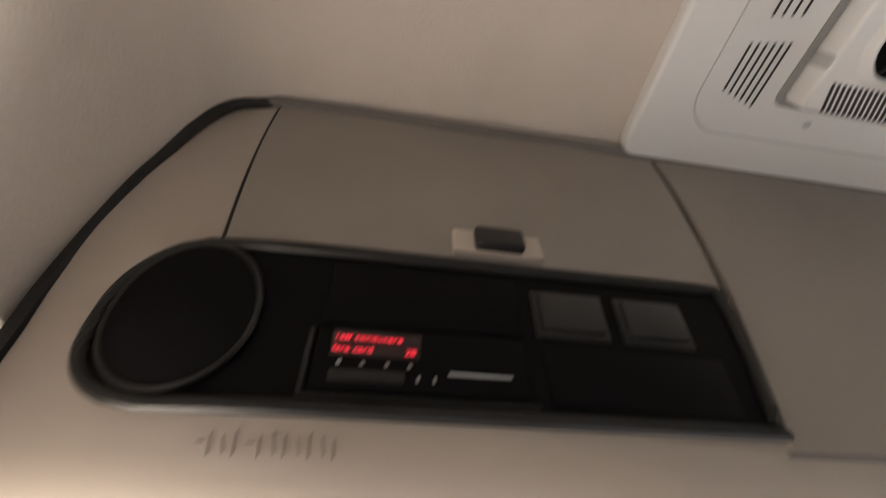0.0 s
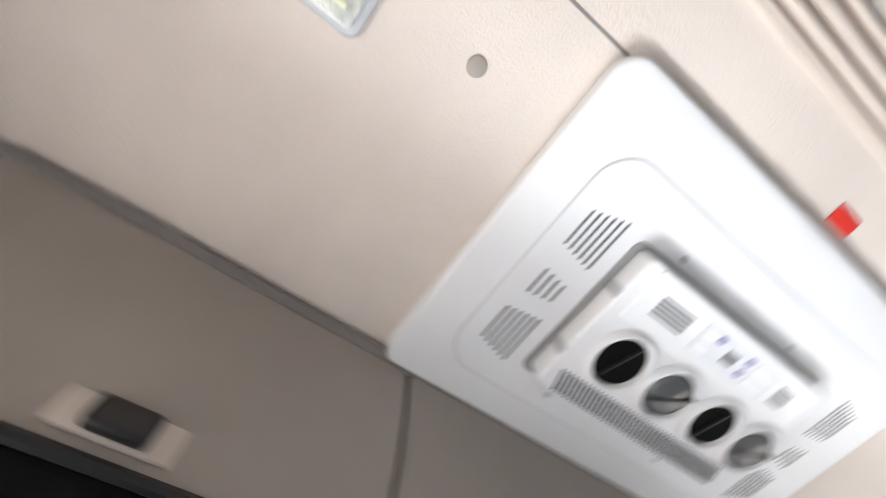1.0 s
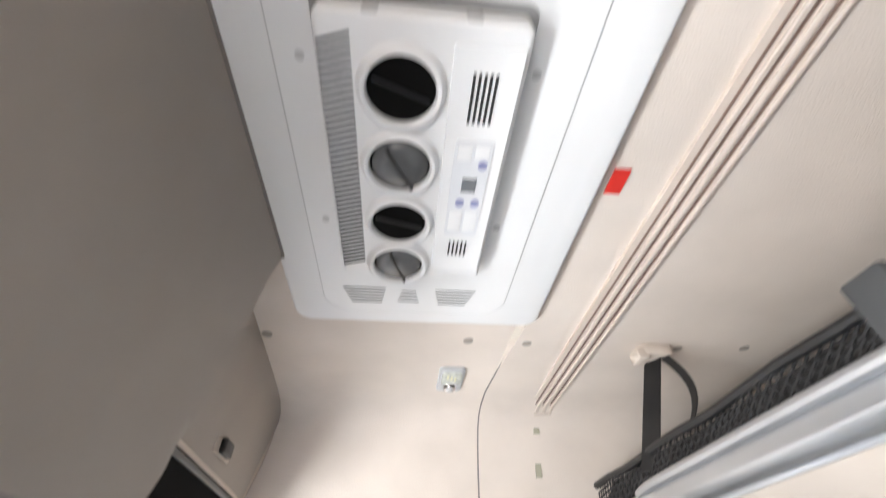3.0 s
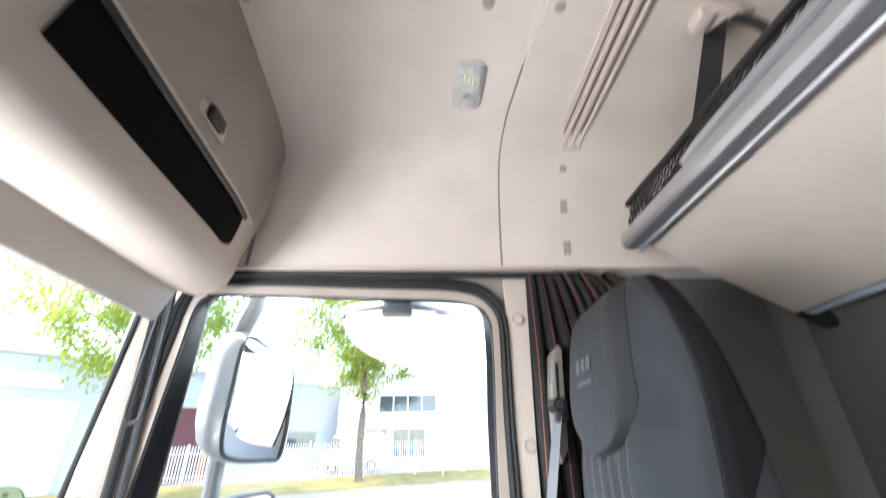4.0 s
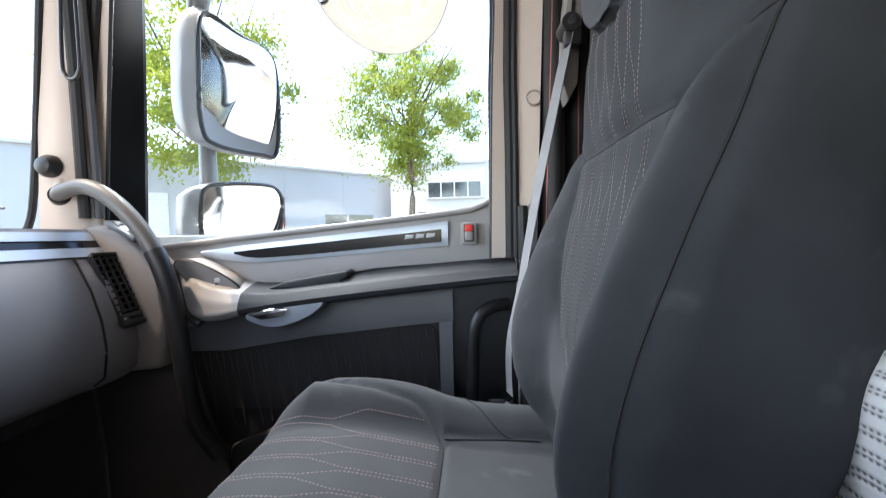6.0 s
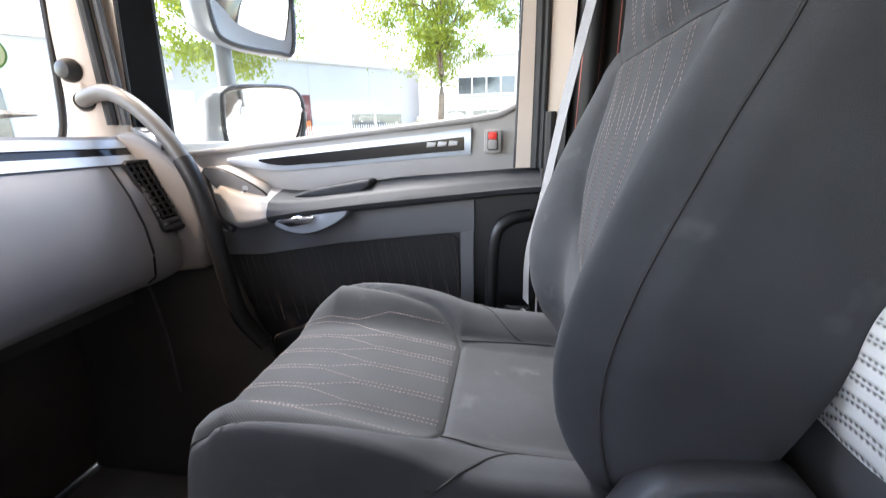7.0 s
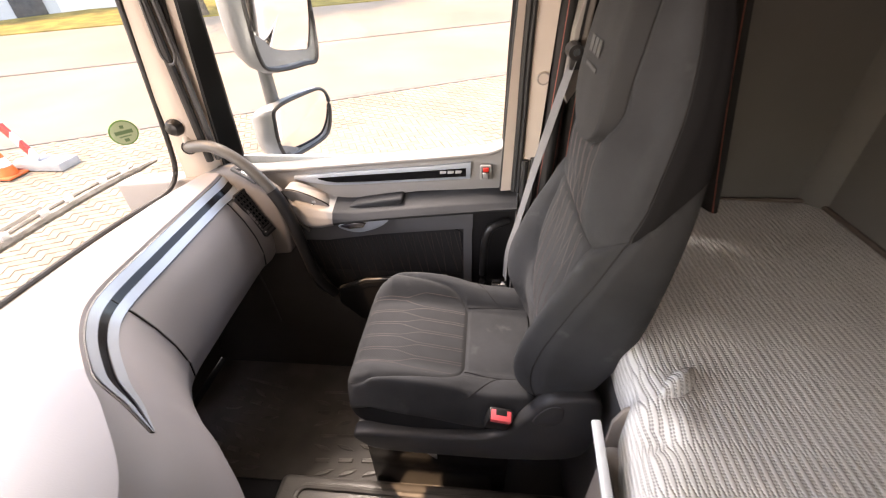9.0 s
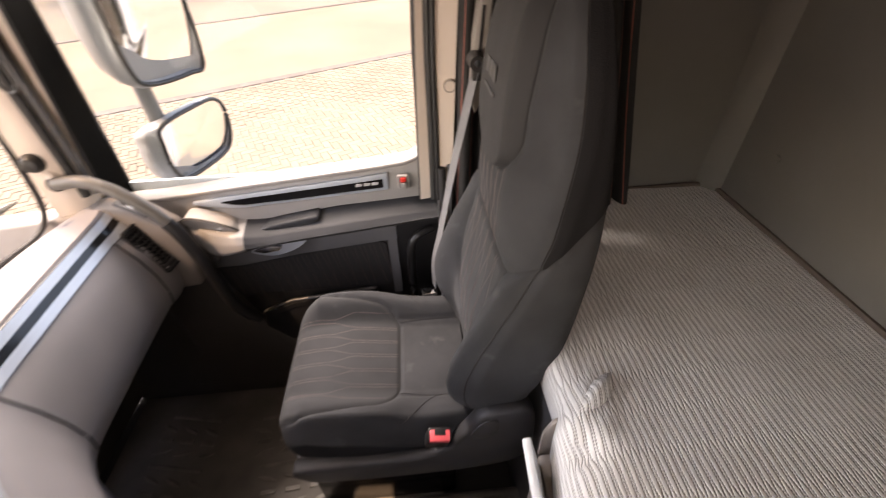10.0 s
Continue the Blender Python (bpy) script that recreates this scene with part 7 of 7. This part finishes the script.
def tree(x, y, base, crown_lo, crown_hi, half, lean, seed, label, leaves=9000, size=0.14):
    rnd = random.Random(seed)
    ob = thing("tree", label, "tree", (x, y, base))
    top = Vector((x + lean, y, crown_lo + (crown_hi - crown_lo) * 0.55))
    b0 = Vector((x, y, base - 0.1))
    trunk = tube([b0.lerp(top, k / 8) + Vector((0.06 * math.sin(k * 1.3 + seed), 0.05 * math.cos(k), 0)) for k in range(9)], [0.21 - 0.018 * k for k in range(9)], 10)
    put("trunk", trunk, BARK, ob, "slender brown trunk", 60)
    limbs = bmesh.new()
    tips = []
    for k in range(16):
        a = k * 2.4 + rnd.random()
        h = 0.35 + 0.6 * rnd.random()
        s = b0.lerp(top, 0.45 + 0.5 * rnd.random())
        e = Vector((x + lean, y, 0)) + Vector((math.cos(a) * half * (0.45 + 0.4 * rnd.random()), math.sin(a) * half * (0.45 + 0.4 * rnd.random()), crown_lo + (crown_hi - crown_lo) * h))
        tube([s, s.lerp(e, 0.5) + Vector((0, 0, 0.25)), e], [0.07, 0.045, 0.015], 6, limbs)
        tips.append(e)
    put("limbs", limbs, BARK, ob, "", 60)
    # clumps of leaves, thinner towards the edge, with gaps
    clumps = []
    while len(clumps) < 85:
        p = Vector((rnd.uniform(-1, 1), rnd.uniform(-1, 1), rnd.uniform(-1, 1)))
        if p.length > 1:
            continue
        zz = (p.z + 1) / 2
        w = 0.62 + 0.48 * math.sin(math.pi * min(zz * 0.9 + 0.12, 1))
        clumps.append((Vector((x + lean + p.x * half * w, y + p.y * half * w, crown_lo + (crown_hi - crown_lo) * zz)), half * rnd.uniform(0.10, 0.24)))
    verts, faces = [], []
    for _ in range(leaves):
        c, r = rnd.choice(clumps)
        d = Vector((rnd.gauss(0, 1), rnd.gauss(0, 1), rnd.gauss(0, 0.8)))
        p = c + d * (r * 0.62)
        u = Vector((rnd.gauss(0, 1), rnd.gauss(0, 1), rnd.gauss(0, 1))).normalized()
        v = u.orthogonal().normalized()
        s = size * rnd.uniform(0.6, 1.3)
        i = len(verts)
        verts += [p - u * s, p + v * s * 0.45, p + u * s, p - v * s * 0.45]
        faces.append((i, i + 1, i + 2, i + 3))
    me = bpy.data.meshes.new("crown")
    me.from_pydata([tuple(v) for v in verts], [], faces)
    me.materials.append(LEAVES)
    crown = under(new("crown", me), ob)
    tagged(crown, "loose yellow-green leaves with gaps")
    return ob


tree(-3.2, 22.8, ground_z(22.8), 3.9, 11.6, 3.7, -0.1, 3, "young street tree with a yellow-green crown by the fence", 22000, 0.105)
tree(-11.0, 17.4, ground_z(17.4), 3.4, 12.2, 3.9, -0.9, 8, "street tree with a leaning trunk and full green crown", 22000, 0.105)

# ---- fence ----
FENCE_WHITE = material("fence_white", (0.55, 0.56, 0.57), 0.5, stain=0.08)
fence = thing("fence", "white palisade fence along the verge", "fence", (-5, 24, 0))
fa, fb = Vector((5.0, 27.3, 0)), Vector((-20.0, 20.6, 0))
me_pale = None
for k in range(200):
    p = fa.lerp(fb, k / 199)
    z = ground_z(p.y)
    if me_pale is None:
        bm = prism([(-0.032, 0.12), (0.032, 0.12), (0.032, 1.62), (0.0, 1.72), (-0.032, 1.62)], "y", -0.01, 0.01)
        ob = part("pale", bm, FENCE_WHITE, None, "", 0)
        me_pale = ob.data
    else:
        ob = new("pale", me_pale)
    ob.matrix_world = Matrix.Translation((p.x, p.y, z)) @ Matrix.Rotation(math.atan2(fb.y - fa.y, fb.x - fa.x), 4, "Z")
    m = ob.matrix_world.copy()
    ob.parent = fence
    ob.matrix_parent_inverse = fence.matrix_world.inverted()
    ob.matrix_basis = m
for h in (0.35, 1.35):
    put("rail", tube([Vector((fa.x, fa.y + 0.03, ground_z(fa.y) + h)), Vector((fb.x, fb.y + 0.03, ground_z(fb.y) + h))], 0.025, 6), FENCE_WHITE, fence)
for k in range(10):
    p = fa.lerp(fb, k / 9)
    put("post", box(p.x - 0.05, p.x + 0.05, p.y - 0.02, p.y + 0.08, ground_z(p.y) - 0.1, ground_z(p.y) + 1.75), FENCE_WHITE, fence, smooth=0)
board1 = fa.lerp(fb, 0.155)
solid("fence_sign", box(board1.x - 0.95, board1.x + 0.85, board1.y - 0.42, board1.y - 0.38, ground_z(board1.y) + 0.45, ground_z(board1.y) + 1.45, 0.01), material("sign_white", (0.68, 0.70, 0.72), 0.5), "pale sign board on the fence", "sign")
board2 = fa.lerp(fb, 0.40)
solid("fence_sign", box(board2.x - 0.45, board2.x + 0.45, board2.y - 0.30, board2.y - 0.26, ground_z(board2.y) + 0.6, ground_z(board2.y) + 1.25, 0.01), material("sign_grey", (0.55, 0.60, 0.66), 0.5), "small pale sign board on the fence", "sign")

# ---- industrial hall, its face running obliquely ----
CLAD = material("hall_cladding", (0.43, 0.45, 0.48), 0.55, grain=0.1, grain_size=20, stain=0.05, stain_size=0.4)
WHITE_WALL = material("white_render", (0.55, 0.55, 0.55), 0.8, grain=0.2, stain=0.06)
DARK_WIN = material("dark_window", (0.05, 0.06, 0.07), 0.08, stain=0.2, spec=0.8)
hall = thing("industrial_hall", "long pale grey industrial hall with a dark red door", "building", (-6.2, 32.0, 0.4))
h0, hd = Vector((-6.2, 32.0, 0)), Vector((-0.68, -0.73, 0)).normalized()
hn = Vector((hd.y, -hd.x, 0))
if hn.dot(Vector((0, -1, 0))) < 0:
    hn = -hn


def on_hall(s0, s1, z0, z1, out0, out1, mat, name, label="", parent=None):
    """A block on the hall's face between s0 and s1 metres from its corner."""
    bm = bmesh.new()
    vs = [bm.verts.new(h0 + hd * s + hn * o + Vector((0, 0, z))) for s in (s0, s1) for o in (out0, out1) for z in (z0, z1)]
    for f in ((0, 1, 3, 2), (4, 6, 7, 5), (0, 4, 5, 1), (2, 3, 7, 6), (1, 5, 7, 3), (0, 2, 6, 4)):
        bm.faces.new([vs[k] for k in f])
    return put(name, bm, mat, parent or hall, label, 0)


on_hall(0.0, 34.0, -3.0, 5.45, -14.0, 0.0, CLAD, "wall", "pale grey cladding wall")
on_hall(-0.1, 34.1, 5.45, 5.62, -14.1, 0.12, WHITE_WALL, "roof_edge", "white roof edge")
for k in range(8):
    on_hall(4.2 * k + 0.02, 4.2 * k + 0.06, 0.0, 5.4, 0.0, 0.012, material("joint_grey", (0.4, 0.42, 0.44), 0.6), "panel_joint")
rdoor = on_hall(8.5, 11.4, -0.6, 3.55, 0.0, 0.06, material("dark_red_door", (0.10, 0.018, 0.022), 0.5, stain=0.15), "roller_door", "dark red roller door")
for k in range(5):
    on_hall(8.5, 11.4, 0.0 + 0.7 * k, 0.03 + 0.7 * k, 0.06, 0.08, material("dark_red_line", (0.05, 0.01, 0.012), 0.5), "door_line", "", rdoor)
on_hall(8.6, 8.9, 0.0, 2.0, 0.07, 0.12, material("orange_post", (0.6, 0.16, 0.04), 0.6), "orange_post", "orange post by the door")
on_hall(11.7, 12.9, 2.7, 3.5, 0.0, 0.05, DARK_WIN, "window")
win = on_hall(1.8, 5.7, 1.5, 2.5, 0.0, 0.04, DARK_WIN, "window", "strip window")
on_hall(3.9, 4.05, 1.5, 2.5, 0.04, 0.08, WHITE_WALL, "mullion", "", win)
on_hall(1.7, 5.8, 1.42, 1.5, 0.0, 0.1, WHITE_WALL, "sill", "", win)
on_hall(14.8, 17.9, -0.6, 3.5, 0.0, 0.05, material("pale_door", (0.66, 0.67, 0.67), 0.5), "sectional_door", "pale sectional door")
on_hall(18.35, 19.45, -0.6, 3.3, 0.0, 0.05, DARK_WIN, "window", "dark glazed entrance")
on_hall(22.0, 23.3, -0.6, 3.3, 0.0, 0.05, DARK_WIN, "window")
on_hall(15.6, 18.2, 4.0, 4.7, 0.0, 0.05, WHITE_WALL, "sign_panel", "white sign panel")

office = thing("office_building", "white two-storey office with a strip window", "building", (-1.0, 30.5, 0.3))
put("wall", box(-6.0, 12.0, 30.5, 42.0, -3.0, 6.1), WHITE_WALL, office, "white rendered wall", 0)
put("roof_edge", box(-6.1, 12.1, 30.4, 42.1, 6.1, 6.3), CLAD, office, "grey roof edge", 0)


def office_window(x0, x1, z0, z1, bars, label=""):
    w = put("window", box(x0, x1, 30.44, 30.5, z0, z1), DARK_WIN, office, label, 0)
    for k in range(bars + 1):
        xb = x0 + (x1 - x0) * k / bars
        put("mullion", box(xb - 0.05, xb + 0.05, 30.40, 30.46, z0, z1), FENCE_WHITE, w, "", 0)
    put("sill", box(x0 - 0.1, x1 + 0.1, 30.36, 30.48, z0 - 0.1, z0), FENCE_WHITE, w, "", 0)


office_window(-3.2, 0.75, 3.65, 4.75, 4, "blue-grey strip window")
office_window(-4.0, -2.6, 0.9, 2.6, 2)
office_window(-2.2, 0.0, 0.9, 2.6, 2)
put("orange_panel", box(-3.6, -2.9, 30.36, 30.42, 1.0, 1.8), material("orange_panel", (0.5, 0.12, 0.05), 0.6), office, "small orange panel", 0)

# ---- parked van behind the fence ----
van = thing("van", "white delivery van parked behind the fence", "van", (-4.6, 27.2, 0))
vz = ground_z(27.2)
prof = [(-6.0, vz + 0.35), (-6.0, vz + 0.95), (-5.85, vz + 1.15), (-5.35, vz + 1.95), (-5.1, vz + 2.05), (-2.6, vz + 2.1), (-2.45, vz + 1.95), (-2.4, vz + 0.35)]
put("body", prism(prof, "y", 26.6, 28.4, 0.06, 2), WHITE_WALL, van, "white van body")
put("windscreen", prism([(-5.78, vz + 1.2), (-5.40, vz + 1.85), (-5.0, vz + 1.85), (-4.9, vz + 1.2)], "y", 26.58, 26.61), DARK_WIN, van, "dark cab window")
for x in (-5.3, -3.1):
    wheel = put("wheel", rod((x, 26.58, vz + 0.33), (x, 26.75, vz + 0.33), 0.33, None, 20), RUBBER, van)
    put("rim", rod((x, 26.57, vz + 0.33), (x, 26.6, vz + 0.33), 0.18, None, 16), SILVER, wheel)

# ---- lamp post, road-work beacon and cone ----
solid("street_lamp_post", rod((0.95, 25.0, ground_z(25.0)), (0.95, 25.0, 7.0), 0.05, 0.035, 10), SKY_GREY, "slim grey street lamp post", "lamp post")
beacon = thing("warning_beacon", "tilted red and white warning beacon on a grey foot", "beacon", (-6.5, 5.2, -1.09))
gz = ground_z(5.1)
lean = Matrix.Translation((-6.45, 5.12, gz + 0.12)) @ Matrix.Rotation(radians(-28), 4, "Y")
for k in range(7):
    bm = prism([(-0.055, 0.14 * k), (0.055, 0.14 * k + 0.05), (0.055, 0.14 * k + 0.19), (-0.055, 0.14 * k + 0.14)], "y", -0.02, 0.02)
    bmesh.ops.transform(bm, matrix=lean, verts=bm.verts[:])
    put("stripe", bm, material("beacon_red", (0.6, 0.05, 0.04), 0.5) if k % 2 else FENCE_WHITE, beacon, "red stripe" if k % 2 else "white stripe", 0)
put("foot", box(-6.85, -6.05, 5.0, 5.36, gz, gz + 0.12, 0.02), material("foot_grey", (0.32, 0.31, 0.30), 0.8), beacon, "grey foot block")
put("foot_rail", tube([(-7.6, 4.85, gz + 0.06), (-6.6, 5.05, gz + 0.06)], 0.04, 8), material("foot_grey", (0.32, 0.31, 0.30), 0.8), beacon)
cone = thing("traffic_cone", "small orange and white traffic cone", "traffic cone", (-6.75, 4.85, gz))
CX, CY = -6.75, 4.85
for z0, z1, r0, r1, mt, nm in ((0.03, 0.16, 0.12, 0.095, (0.7, 0.13, 0.02), "lower_band"), (0.16, 0.28, 0.095, 0.070, (0.75, 0.75, 0.75), "white_band"), (0.28, 0.46, 0.070, 0.03, (0.7, 0.13, 0.02), "upper_band")):
    put(nm, rod((CX, CY, gz + z0), (CX, CY, gz + z1), r0, r1, 20), material(nm + "_paint", mt, 0.5), cone)
put("foot", box(CX - 0.16, CX + 0.16, CY - 0.16, CY + 0.16, gz, gz + 0.03, 0.01), material("cone_foot", (0.6, 0.12, 0.03), 0.6), cone)

# ---- pavers, last ----
cells = [c for c in paver_cells() if -7.5 < c[0] < 2.6 and 2.2 < c[1] < 0.4452 * c[0] + 9.2]
near = sorted(cells, key=lambda c: (c[0] + 1.2) ** 2 + (c[1] - 5.6) ** 2)[:300]
chosen = set(near)
field_bm = bmesh.new()
for c in cells:
    if c not in chosen:
        cuboid(field_bm, c[0], c[1], (BL2 if c[2] else BW) - 0.006, (BW if c[2] else BL2) - 0.006, radians(24))
paving = solid("pavement", field_bm, PAVER, "pale clay pavers laid in herringbone", "pavement", 0, kind="stuff")
bm = bmesh.new()
rows = []
for ins, dz in ((0.0, -0.012), (0.0, 0.003), (0.0025, 0.007)):
    rows.append([bm.verts.new((dx * ((BL2 - 0.006) / 2 - ins), dy * ((BW - 0.006) / 2 - ins), dz - 0.012)) for dx, dy in ((-1, -1), (1, -1), (1, 1), (-1, 1))])
for a, b in zip(rows, rows[1:]):
    for k in range(4):
        bm.faces.new((a[k], a[(k + 1) % 4], b[(k + 1) % 4], b[k]))
bm.faces.new(rows[2])
me = bpy.data.meshes.new("paver")
bm.to_mesh(me)
bm.free()
me.materials.append(PAVER)
for c in near:
    ob = new("paver", me)
    ob.parent = paving
    ob.matrix_basis = Matrix.Translation((c[0], c[1], ground_z(c[1]))) @ Matrix.Rotation(math.atan(0.056), 4, "X") @ Matrix.Rotation(radians(24 if c[2] else 114), 4, "Z")
